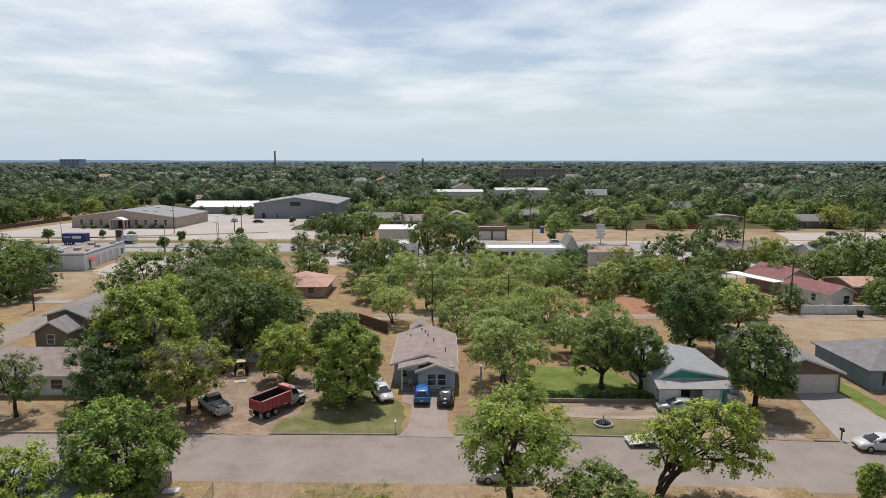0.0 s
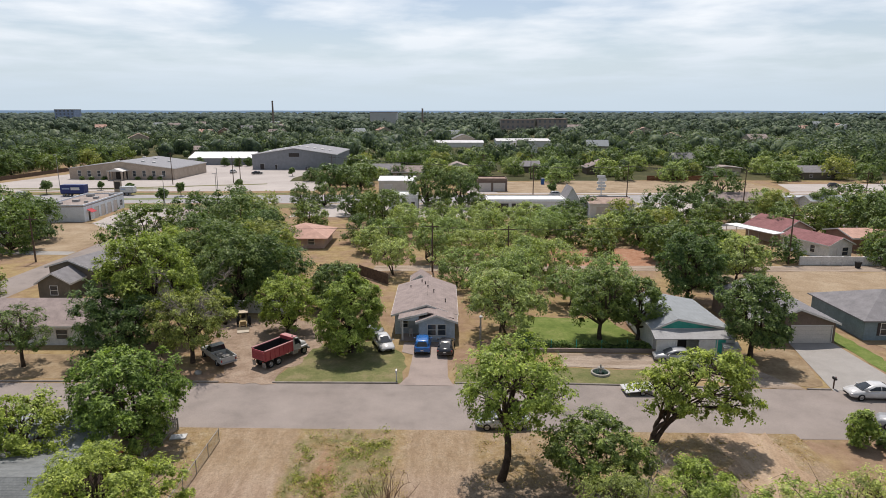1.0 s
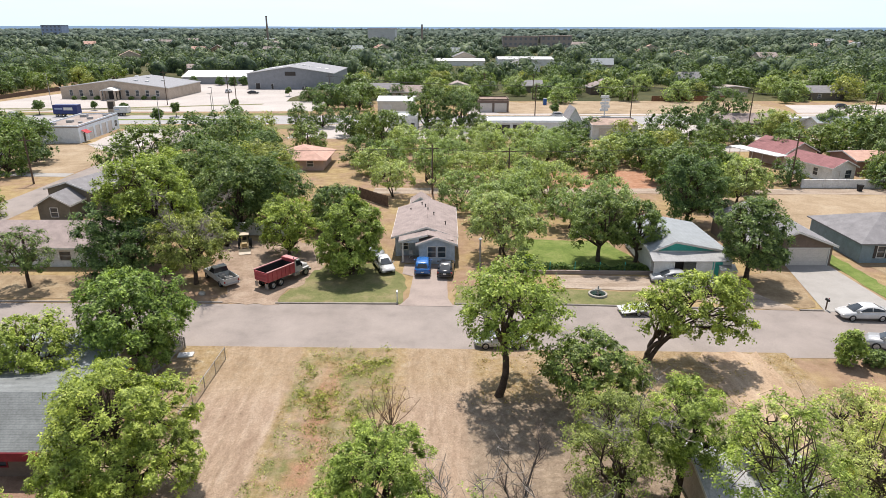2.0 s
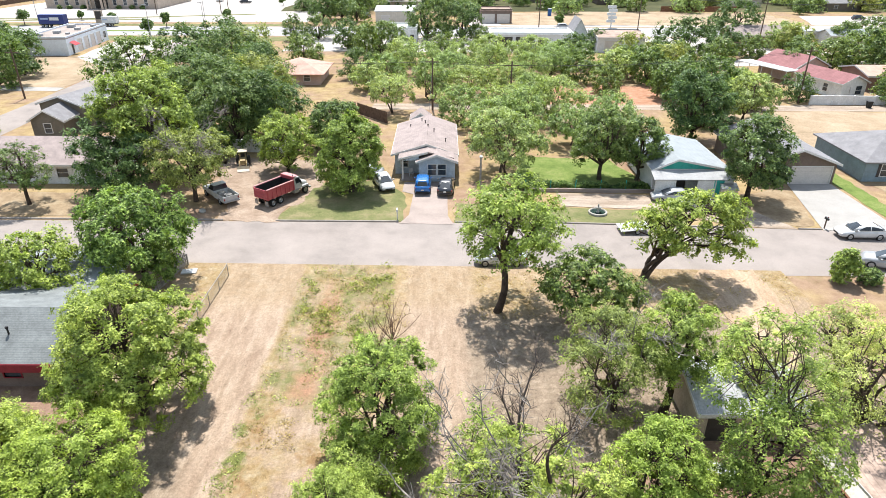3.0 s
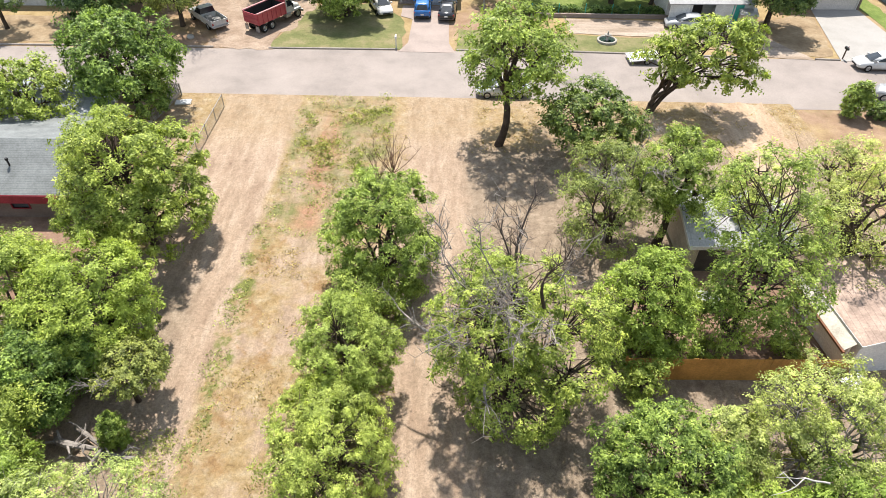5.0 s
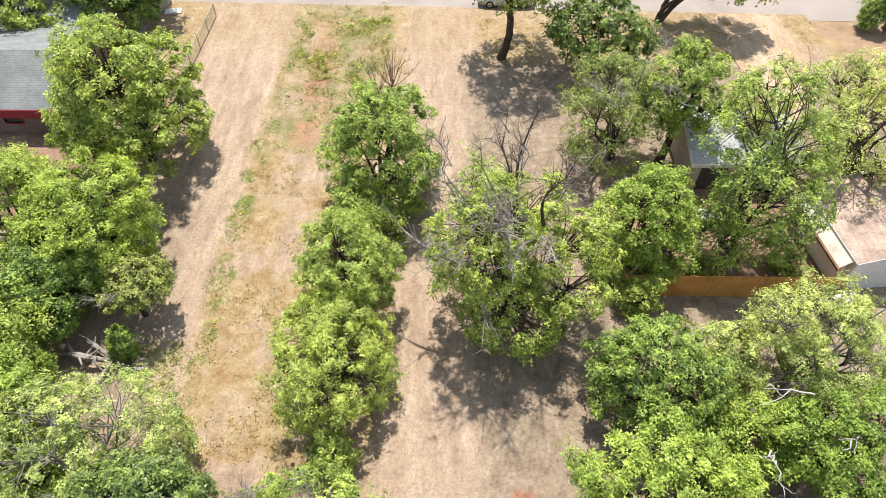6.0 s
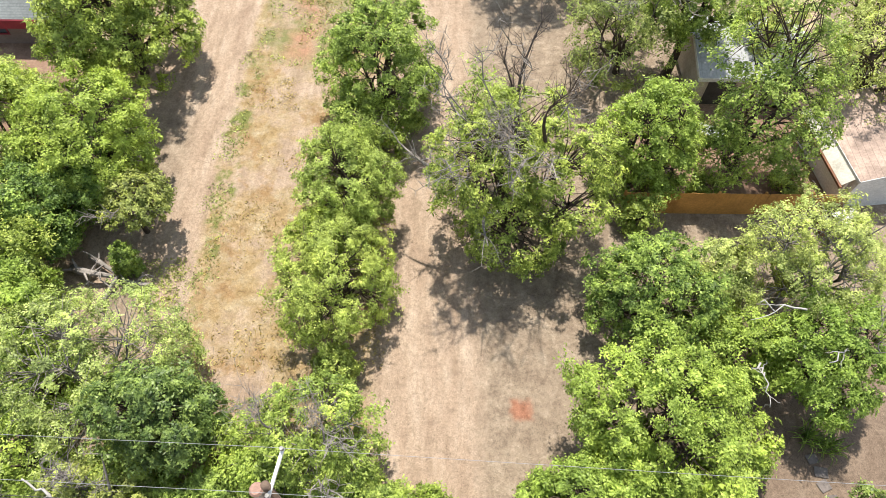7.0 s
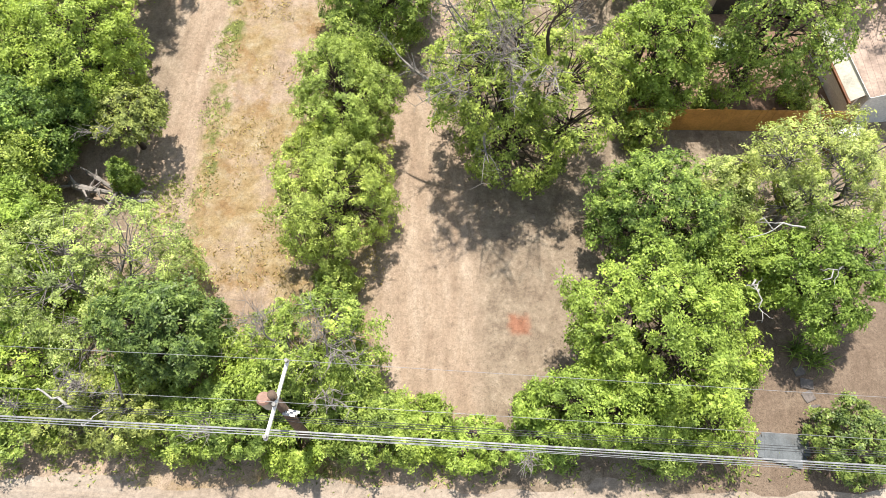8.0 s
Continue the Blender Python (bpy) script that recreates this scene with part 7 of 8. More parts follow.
for px in (0.9, 2.0):
    bm = bmesh.new()
    loft(bm, [[(px + math.cos(2 * math.pi * i / 16) * r, -0.35 - d * 0.6, 2.85 + math.sin(2 * math.pi * i / 16) * r * 0.8 + d * 0.5) for i in range(16)] for d, r in ((0, 0.08), (0.05, 0.2), (0.14, 0.32), (0.15, 0.33), (0.06, 0.2))])
    dish = part("satellite_dish", bm, M["galv"], near)
    bm = bmesh.new()
    tube(bm, [(px, -0.3, 2.5), (px, -0.35, 2.85)], 0.03, 6)
    tube(bm, [(px, -0.4, 2.75), (px + 0.05, -0.75, 2.9)], 0.025, 6)
    part("dish_arm", bm, M["galv"], dish)
addition = house("house_addition", "pale flat metal roofed addition behind a shingle roof", -30.0, 42.0, 9.0, 5.0, 2.5, 0.5, M["siding_tan"], M["roof_metal"], ridge="x", over=0.3)

# ---- sheds at the near right ----
shed_1 = house("shed", "tan board shed with tin roof and painted dark doorway", 18.0, 27.9, 6.2, 5.0, 2.2, 0.7, M["siding_tan"], M["galv_old"], ridge="x", over=0.25, category="shed")
# dark panel on the closed wall stands for the shade inside the doorway
part("doorway", one_box(-2.6, -1.0, -0.02, 0.0, 0.02, 1.95), M["trim_dark"], shed_1, "dark panel standing in for a shaded doorway")
outb = house("shed", "white-walled outbuilding with rusty corrugated roof", 25.5, 20.7, 8.6, 5.6, 2.3, 1.1, M["trim"], M["roof_rust"], over=0.1, category="outbuilding", turn=6, roof_t=0.06)
sheets = thing("metal_sheets", "loose corrugated metal sheets stacked on the ground", "metal sheet", 14.3, 3.75, 0.05, -8)
for k, (px, py, pt) in enumerate(((0.0, 0.0, 0), (0.12, 0.16, 5), (-0.2, -0.2, -7))):
    bm = bmesh.new()
    rows = [[(-0.95 + 1.9 * i / 24, 0.42 * e, 0.03 + 0.05 * k + 0.022 * math.sin(i * 1.9) + t2) for i in range(25)] for e, t2 in ((-1, 0), (1, 0), (1, 0.008), (-1, 0.008))]
    loft(bm, rows + rows[:1], False)
    ob = part("sheet", bm, M["tin_dull"], sheets)
    ob.matrix_basis = pose(px, py, 0, 0, 0, pt)

bm = bmesh.new()
slab(bm, (-4.95, 0.2, 1.8), (-4.33, 0.2, 2.3), (-4.33, 5.4, 2.3), (-4.95, 5.4, 1.8), 0.05)
part("side_roof", bm, M["cream_tin"], outb, "cream painted lean-to roof")
part("gutter", one_box(-5.07, -4.95, 0.1, 5.5, 1.67, 1.79), M["rust"], outb)
part("side_wall", one_box(-4.6, -4.5, 0.3, 5.3, 0, 1.9), M["trim"], outb)
crate = thing("bin", "dark brown battered metal bin beside an outbuilding", "bin", 20.2, 19.0, 0, 20)
bm = bmesh.new()
loft(bm, [[(-0.6, -0.45, 0), (0.6, -0.45, 0), (0.6, 0.45, 0), (-0.6, 0.45, 0)], [(-0.75, -0.55, 1.1), (0.75, -0.55, 1.1), (0.75, 0.55, 1.1), (-0.75, 0.55, 1.1)], [(-0.65, -0.45, 1.1), (0.65, -0.45, 1.1), (0.65, 0.45, 1.1), (-0.65, 0.45, 1.1)],
          [(-0.5, -0.38, 0.3), (0.5, -0.38, 0.3), (0.5, 0.38, 0.3), (-0.5, 0.38, 0.3)]])
part("body", bm, M["rust"], crate)
bm = bmesh.new()
slab(bm, (-0.3, -0.9, 1.5), (1.0, -0.8, 1.35), (1.0, 0.1, 1.2), (-0.3, 0.1, 1.2), 0.04)
part("lid", bm, M["trim"], crate, "white broken lid")

bench = thing("table", "old white framed window laid on trestles", "table", 15.3, 25.1, 0, -20)
part("top", one_box(-0.95, 0.95, -0.42, 0.42, 0.7, 0.76), M["car_white"], bench)
part("divider", one_box(-0.03, 0.03, -0.42, 0.42, 0.762, 0.79), M["black"], bench)
for px in (-0.8, 0.8):
    for py in (-0.35, 0.35):
        part("leg", one_box(px - 0.04, px + 0.04, py - 0.04, py + 0.04, 0, 0.7), M["wood_dark"], bench)


# ---- fences and walls ----
def plank_mesh(w, h, t, material, pointed=False):
    bm = bmesh.new()
    prism(bm, [(-w / 2, 0), (w / 2, 0), (w / 2, h - (0.1 if pointed else 0.02)), (0 if pointed else w / 2 - 0.02, h), (-w / 2, h - (0.1 if pointed else 0.02))], -t / 2, t / 2, "y")
    me = bpy.data.meshes.new("plank")
    bm.to_mesh(me)
    bm.free()
    me.materials.append(material)
    return me


def fence(label, a, b, h, w, gap, material, pointed=False, name="fence", tilt=0.6):
    length, ang = math.hypot(b[0] - a[0], b[1] - a[1]), math.atan2(b[1] - a[1], b[0] - a[0])
    t = thing(name, label, "fence", a[0], a[1], 0.02, math.degrees(ang))
    me = plank_mesh(w, h, 0.02, material, pointed)
    rng_f = random.Random(int(a[0] * 7))
    for k in range(int(length / (w + gap))):
        share("plank", me, t, pose((k + 0.5) * (w + gap), 0, 0.04 + rng_f.uniform(-0.02, 0.02), 0, rng_f.uniform(-tilt, tilt), 0))
    for z in (0.35, h - 0.3):
        part("rail", one_box(0, length, 0.012, 0.06, z, z + 0.08), material, t)
    k = 0.0
    while k <= length:
        part("post", one_box(k - 0.05, k + 0.05, 0.06, 0.16, 0, h + 0.04), material, t)
        k += 2.4
    return t


fence("orange-stained wooden board fence", (9.4, 19.75), (21.0, 19.75), 1.75, 0.14, 0.004, M["fence_orange"])
fence("grey weathered picket fence", (-33.5, 50.9), (-23.0, 49.8), 1.1, 0.09, 0.07, M["wood_grey"], True)
fence("grey weathered picket fence", (-23.0, 49.6), (-23.8, 44.2), 1.1, 0.09, 0.07, M["wood_grey"], True)
fence("dark weathered board fence", (-14.0, 101.5), (-8.6, 95.5), 1.8, 0.15, 0.01, M["wood_dark"])
fence("dark weathered board fence", (-20.5, 101.8), (-14.2, 101.6), 1.8, 0.15, 0.01, M["wood_dark"])
fence("weathered board fence behind houses", (39.6, 84.0), (47.0, 82.0), 1.7, 0.15, 0.01, M["wood_dark"])
fence("brown board fence beside the highway lot", (80, 246), (108, 246), 1.9, 0.3, 0.02, M["rust"])
fence("dark brown board fence round the parking lot", (-173, 243), (-166, 312), 1.6, 0.6, 0.02, M["wood_dark"])
fence("brown board fence beside the parking lot", (-45, 262), (-41, 228), 2.0, 0.3, 0.02, M["wood_dark"])


def wall_run(label, a, b, h, material, posts=0.0):
    length, ang = math.hypot(b[0] - a[0], b[1] - a[1]), math.atan2(b[1] - a[1], b[0] - a[0])
    t = thing("garden_wall", label, "wall", a[0], a[1], 0, math.degrees(ang))
    part("wall_panel", soft_box(0, length, -0.08, 0.08, 0, h, 0.015, 1), material, t)
    part("coping", soft_box(-0.03, length + 0.03, -0.12, 0.12, h, h + 0.08, 0.015, 1), material, t)
    k = 0.0
    while posts and k <= length:
        part("pier", soft_box(k - 0.14, k + 0.14, -0.16, 0.16, 0, h + 0.15, 0.02, 1), material, t)
        k += posts


wall_run("white block garden wall", (-32, 81.8), (-19.5, 81.4), 1.7, M["siding_white"])
wall_run("white panel garden wall along the alley", (63.6, 108.6), (78.5, 108.3), 1.5, M["siding_white"], 3.7)
wall_run("low concrete edging wall under a hedge", (10.0, 67.6), (24.4, 67.3), 0.35, M["concrete"])
wall_run("pinkish block wall beside a parking area", (98, 160), (117, 159), 2.2, M["brick_red"])
wall_run("white block yard wall", (61, 156), (72, 156), 2.0, M["siding_white"])


def chain_link(label, a, b, h=1.15):
    length, ang = math.hypot(b[0] - a[0], b[1] - a[1]), math.atan2(b[1] - a[1], b[0] - a[0])
    t = thing("chain_link_fence", label, "fence", a[0], a[1], 0.02, math.degrees(ang))
    k = 0.0
    while k <= length + 0.1:
        bm = bmesh.new()
        tube(bm, [(k, 0, 0), (k, 0, h + 0.06)], 0.035, 8)
        part("post", bm, M["galv"], t)
        k += length / max(1, round(length / 2.4))
    bm = bmesh.new()
    tube(bm, [(0, 0, h), (length, 0, h)], 0.028, 8)
    part("rail", bm, M["galv"], t)
    bm = bmesh.new()
    step = 0.12
    for s in (-1, 1):
        q = -h
        while q < length:
            x0, x1 = max(0, q), min(length, q + h)
            if x1 > x0:
                z0, z1 = x0 - q, x1 - q
                if s < 0:
                    z0, z1 = h - z0, h - z1
                tube(bm, [(x0, 0, z0), (x1, 0, z1)], 0.004, 3, False)
            q += step
    ob = part("wire_mesh", bm, M["galv"], t)
    ob["kind"] = "stuff"


chain_link("galvanised chain-link fence along a vacant lot", (-18.65, 47.6), (-18.75, 38.0))
chain_link("galvanised chain-link fence beside a lawn", (24.6, 68.0), (31.0, 79.0))


def hedge(label, a, b, h, w, leaf_mat, seed):
    length, ang = math.hypot(b[0] - a[0], b[1] - a[1]), math.atan2(b[1] - a[1], b[0] - a[0])
    t = thing("hedge", label, "hedge", a[0], a[1], 0, math.degrees(ang))
    r = np.random.default_rng(seed)
    k = int(length * 900)
    P = np.stack([r.uniform(0, length, k), r.normal(0, w / 3, k), h * r.uniform(0, 1, k) ** 0.6], 1)
    P[:, 2] *= 0.8 + 0.3 * np.sin(P[:, 0] * 2.1) * np.sin(P[:, 0] * 0.7)
    V = leaf_shapes(P, np.tile((0, 0, 0.7), (k, 1)) + r.normal(0, 0.4, (k, 3)), 0.16, r)
    share("foliage", leaf_mesh("foliage", V, M[leaf_mat]), t, Matrix())
    for q in range(int(length / 1.2)):
        bm = bmesh.new()
        tube(bm, [(q * 1.2 + 0.3, 0, 0), (q * 1.2 + 0.3, 0.05, h * 0.6)], [0.03, 0.015], 5)
        part("stem", bm, M["bark"], t)


hedge("dark green clipped hedge along a lawn", (8.5, 68.3), (24.3, 68.0), 1.1, 0.7, "leaf_dark", 61)
for k in range(6):
    bm = bmesh.new()
    tube(bm, [(0, 0, 0), (0, 0, 1.35)], 0.045, 8)
    pst = part("fence_post", bm, M["teal"])
    pst.matrix_world = pose(9.5 + k * 2.9, 67.85, 0, 0, 0, 0)
    tagged(pst, "green metal fence post before a hedge", "fence post", "hedge fence posts")


# ---- yard things ----
def fountain():
    t = thing("fountain", "small round stone garden fountain on a lawn", "fountain", 16.5, 61.4, 0.03)
    bm = bmesh.new()
    ring = [(1.0, 0), (1.0, 0.2), (0.95, 0.24), (0.84, 0.24), (0.8, 0.18), (0.8, 0.04)]
    loft(bm, [[(math.cos(a) * r, math.sin(a) * r, z) for r, z in ring] for a in [2 * math.pi * i / 24 for i in range(25)]], False)
    part("basin", bm, M["stone"], t)
    bm = bmesh.new()
    bmesh.ops.create_circle(bm, cap_ends=True, segments=24, radius=0.8)
    bmesh.ops.translate(bm, verts=bm.verts[:], vec=(0, 0, 0.14))
    part("water", bm, M["water"], t)
    bm = bmesh.new()
    prof = [(0.25, 0.05), (0.16, 0.15), (0.09, 0.4), (0.1, 0.55), (0.34, 0.66), (0.36, 0.72), (0.12, 0.7), (0.06, 0.85), (0.09, 0.98), (0.02, 1.08)]
    loft(bm, [[(math.cos(2 * math.pi * i / 14) * r, math.sin(2 * math.pi * i / 14) * r, z) for i in range(14)] for r, z in prof])
    smooth(part("pedestal", bm, M["stone"], t))


fountain()


def mailbox(x, y, label, white=False):
    t = thing("mailbox", label, "mailbox", x, y, 0.02, 0)
    part("post", one_box(-0.05, 0.05, -0.05, 0.05, 0, 1.0), M["wood_dark"] if not white else M["trim"], t)
    bm = bmesh.new()
    prism(bm, [(-0.1, 1.0), (0.1, 1.0), (0.1, 1.14), (0.06, 1.22), (-0.06, 1.22), (-0.1, 1.14)], -0.28, 0.26, "y")
    bx = part("box", bm, M["trim"] if white else M["black"], t)
    part("flag", one_box(0.1, 0.115, -0.1, 0.05, 1.1, 1.3), M["red_lens"], bx)


mailbox(38.7, 57.75, "black mailbox on a post at the kerb")
mailbox(-4.75, 59.6, "white mailbox on a thin post at the kerb", True)
mailbox(31.0, 59.0, "black mailbox on a post at the kerb")


def yard_light(x, y, h=3.4):
    t = thing("yard_light", "grey pole yard light with pale lamp head", "lamp", x, y, 0)
    bm = bmesh.new()
    tube(bm, [(0, 0, 0), (0, 0, h)], [0.13, 0.1], 8)
    part("pole", bm, M["wood_grey"], t)
    bm = bmesh.new()
    loft(bm, [[(math.cos(2 * math.pi * i / 12) * r, -0.15 + math.sin(2 * math.pi * i / 12) * r, h + z) for i in range(12)] for r, z in ((0.22, 0.0), (0.22, 0.12), (0.12, 0.2), (0.05, 0.26))])
    part("lamp_head", bm, M["trim"], t)


yard_light(4.4, 69.9)
rock = thing("rock", "pale boulder at the street edge", "rock", -25.7, 61.4, 0)
bm = bmesh.new()
bmesh.ops.create_icosphere(bm, subdivisions=2, radius=0.45)
for v in bm.verts:
    v.co *= 0.8 + 0.5 * noise.noise(v.co * 2.2)
    v.co.z = v.co.z * 0.6 + 0.15
smooth(part("stone", bm, M["stone"], rock))
chair = thing("porch_chair", "white plastic chair on a porch", "chair", -3.9, 72.3, 0.12, 10)
part("seat", soft_box(-0.24, 0.24, -0.24, 0.24, 0.4, 0.45, 0.02), M["car_white"], chair)
part("backrest", soft_box(-0.24, 0.24, 0.2, 0.25, 0.45, 0.95, 0.02), M["car_white"], chair)
for px in (-0.2, 0.2):
    for py in (-0.2, 0.2):
        part("leg", one_box(px - 0.025, px + 0.025, py - 0.025, py + 0.025, 0, 0.4), M["car_white"], chair)
board = thing("board", "white painted board lying on dry grass", "board", -22.3, 48.2, 0.05, 8)
part("panel", soft_box(-0.65, 0.65, -0.4, 0.4, 0, 0.12, 0.02), M["car_white"], board)
for k, (px, py) in enumerate([(72.5, 106.4)]):
    bn = thing("wheelie_bin", "black wheeled rubbish bin on the alley", "bin", px, py, 0)
    bm = bmesh.new()
    loft(bm, [[(-0.28, -0.28, 0.05), (0.28, -0.28, 0.05), (0.28, 0.28, 0.05), (-0.28, 0.28, 0.05)], [(-0.4, -0.4, 1.1), (0.4, -0.4, 1.1), (0.4, 0.4, 1.1), (-0.4, 0.4, 1.1)]])
    part("body", bm, M["black"], bn)
    part("lid", soft_box(-0.43, 0.43, -0.45, 0.43, 1.1, 1.18, 0.03), M["black"], bn)
# fallen grey logs
logs = [((-18.2, 15.9, 0.2), (-16.0, 15.3, 0.45), 0.2), ((-17.5, 16.5, 0.3), (-15.9, 15.5, 0.3), 0.14), ((-15.8, 15.3, 0.2), (-14.1, 15.0, 0.2), 0.16), ((-16.2, 14.2, 0.1), (-15.6, 15.6, 0.5), 0.1), ((-17.3, 15.0, 0.1), (-17.0, 15.9, 0.5), 0.1)]
for k, (a, b, r) in enumerate(logs):
    lg = thing("fallen_log", "grey fallen dead log on the ground", "log", 0, 0, 0, 0, "fallen logs")
    bm = bmesh.new()
    rr = np.random.default_rng(400 + k)
    p = limb_points(a, b, rr, 0.06, 6)
    tube(bm, p, [r, r * 0.97, r * 0.9, r * 0.95, r * 0.8, r * 0.7, r * 0.5], 8)
    part("trunk", bm, M["deadwood"], lg)
    for q in range(4):
        bm = bmesh.new()
        b0 = p[rr.integers(1, 6)]
        tip = b0 + np.array((rr.normal(0, 0.6), rr.normal(0, 0.5), rr.uniform(0.1, 0.5)))
        tube(bm, limb_points(b0, tip, rr, 0.15, 3), [r * 0.4, r * 0.3, r * 0.22, r * 0.1], 5)
        part("branch", bm, M["deadwood"], lg)
tree("small green sapling beside fallen logs", -15.3, 15.9, 2.2, 0.8, 0.2, G, 236, 0.13, 2500, name="bush")



# ---- low growth and litter on the vacant lot ----
def tufts(name, label, count, area, size, material, seed, up=0.9, keep=None):
    r = np.random.default_rng(seed)
    x0, x1, y0, y1 = area
    clump = np.stack([r.uniform(x0, x1, count // 9), r.uniform(y0, y1, count // 9)], 1)
    if keep:
        mask = np.array([noise.noise(Vector((a * keep, b * keep, seed))) > 0.0 for a, b in clump])
        clump = clump[mask]
    P = np.repeat(clump, 9, 0) + r.normal(0, size * 1.3, (len(clump) * 9, 2))
    P = np.column_stack([P, np.full(len(P), 0.075) + r.uniform(0, size * 0.5, len(P))])
    N = np.tile((0, -0.12, 0.9), (len(P), 1)) if up > 0.5 else np.tile((0, 0, 1.0), (len(P), 1))
    V = leaf_shapes(P, N, size, r, 0.3 if up > 0.5 else 0.7, 0.6 if up > 0.5 else 0.25)
    V[:, :, 2] = np.maximum(V[:, :, 2], 0.03)
    tagged(new(name, leaf_mesh(name, V, material)), label, "ground litter" if up < 0.5 else "grass", kind="stuff")


M["dry_blade"] = leaf_material("dry_grass_blades", (0.3, 0.225, 0.105), (0.42, 0.33, 0.18), 0.4)
tufts("weeds", "low green weeds in dry grass", 6500, (-12, -4.2, 31, 49.2), 0.17, M["leaf_olive"], 51, keep=0.45)


def weed_stand(label, count, area, tall, seed):
    """Knee-high weeds: loose upright tufts of narrow leaves in patches."""
    r = np.random.default_rng(seed)
    x0, x1, y0, y1 = area
    at = np.stack([r.uniform(x0, x1, count), r.uniform(y0, y1, count)], 1)
    at = at[[noise.noise(Vector((a * 0.4, b * 0.4, seed))) > 0.08 for a, b in at]]
    hi = tall * r.uniform(0.4, 1.0, len(at))
    idx = np.repeat(np.arange(len(at)), 26)
    f = r.uniform(0.1, 1.0, len(idx))
    out = r.normal(0, 0.22, (len(idx), 2)) * (0.4 + f)[:, None]
    P = np.column_stack([at[idx] + out, 0.08 + f * hi[idx]])
    N = np.column_stack([out * 2.0, np.full(len(idx), 0.5)]) + r.normal(0, 0.4, (len(idx), 3))
    V = leaf_shapes(P, N, 0.17, r, 0.4, 0.4)
    V[:, :, 2] = np.maximum(V[:, :, 2], 0.03)
    tagged(new("weeds", leaf_mesh("weeds", V, M["leaf_olive"])), label, "weeds", kind="stuff")


weed_stand("knee-high green weeds in dry grass", 400, (-11.2, -4.2, 38.5, 49.2), 0.5, 61)
weed_stand("green weeds around a bare shrub", 150, (-6.6, -2.6, 31.5, 39.5), 0.7, 62)
tufts("weeds", "low green weeds along a track edge", 1800, (-12.6, -11.4, 12, 32), 0.15, M["leaf_olive"], 52, keep=0.6)
tufts("weeds", "low green weeds near fallen logs", 1500, (-14.6, -12.6, 12.5, 16.5), 0.15, M["leaf_olive"], 53)
tufts("dry_grass", "dry straw-coloured grass tufts", 12000, (-12, -2.6, 6, 48.8), 0.16, M["dry_blade"], 54, keep=0.3)
tufts("dry_grass", "dry straw-coloured grass tufts on the verge", 5000, (2, 30, 40, 48.2), 0.16, M["dry_blade"], 55, keep=0.5)
tufts("weeds", "scrubby weeds beside the alley", 4000, (-20, 18, 2.4, 3.2), 0.2, M["leaf_olive"], 58, keep=0.7)

# ---- poles and cables ----
pole = thing("utility_pole", "weathered wooden power pole with crossarm and transformer", "utility pole", -4.9, 3.85, 0, -9)
bm = bmesh.new()
tube(bm, [(-0.25, -0.15, 0), (-0.1, -0.05, 4.5), (0.05, 0.05, 8.7)], [0.2, 0.17, 0.13], 10)
smooth(part("pole", bm, M["wood_pole"], pole))
part("crossarm", soft_box(0.1, 0.2, -1.2, 1.2, 8.3, 8.42, 0.02, 1), M["trim"], pole, "pale sun-bleached crossarm")
bm = bmesh.new()
for r0, r1, z0, z1 in ((0.2, 0.2, 6.9, 7.7),):
    tube(bm, [(-0.45, 0.05, z0), (-0.45, 0.05, z1)], r0, 14)
tr_ob = part("transformer", bm, M["galv"], pole)
bm = bmesh.new()
tube(bm, [(-0.45, 0.05, 7.7), (-0.45, 0.05, 7.78)], [0.22, 0.16], 14)
part("lid", bm, M["brick_red"], tr_ob, "faded reddish transformer lid")
for yy in (-1.12, -0.2, 1.12):
    bm = bmesh.new()
    tube(bm, [(0.17, yy, 8.45), (0.17, yy, 8.52), (0.17, yy, 8.56), (0.17, yy, 8.64)], [0.03, 0.07, 0.05, 0.06], 8)
    part("insulator", bm, M["wood_grey"], pole)
for k in range(3):
    part("bracket", one_box(0.1, 0.5, -0.05 - 0.1 * k, 0.03 - 0.1 * k, 6.6 + 0.25 * k, 6.66 + 0.25 * k), M["galv"], pole)


def cable(label, y_here, slope, z, r, material, sag=0.5, x0=-62.0, x1=52.0, mid=-5.0):
    bm = bmesh.new()
    for a, b in ((x0, mid), (mid, x1)):
        pts = []
        for i in range(15):
            f = i / 14
            x = a + (b - a) * f
            pts.append((x, y_here + slope * (x - mid), z - sag * 4 * f * (1 - f)))
        tube(bm, pts, r, 5)
    ob = part("power_cable", bm, material)
    tagged(ob, label, "cable", "overhead power cables")


cable("thin overhead power cable", 4.95, -0.045, 8.64, 0.007, M["cable"])
cable("thin overhead power cable", 3.7, -0.045, 8.64, 0.007, M["cable"])
cable("thin overhead power cable", 2.75, -0.045, 8.64, 0.007, M["cable"])
for dy, dz in ((0.0, 0.0), (-0.06, -0.04), (0.04, -0.1), (-0.12, -0.14)):
    cable("grey bundled communication cable", 3.15 + dy, -0.043, 6.85 + dz, 0.016, M["cable"], 0.35)
for dy, dz in ((0.25, -0.5), (0.33, -0.55), (0.42, -0.62)):
    cable("dark thin communication cable", 3.3 + dy, -0.043, 6.75 + dz, 0.01, M["cable_black"], 0.4)


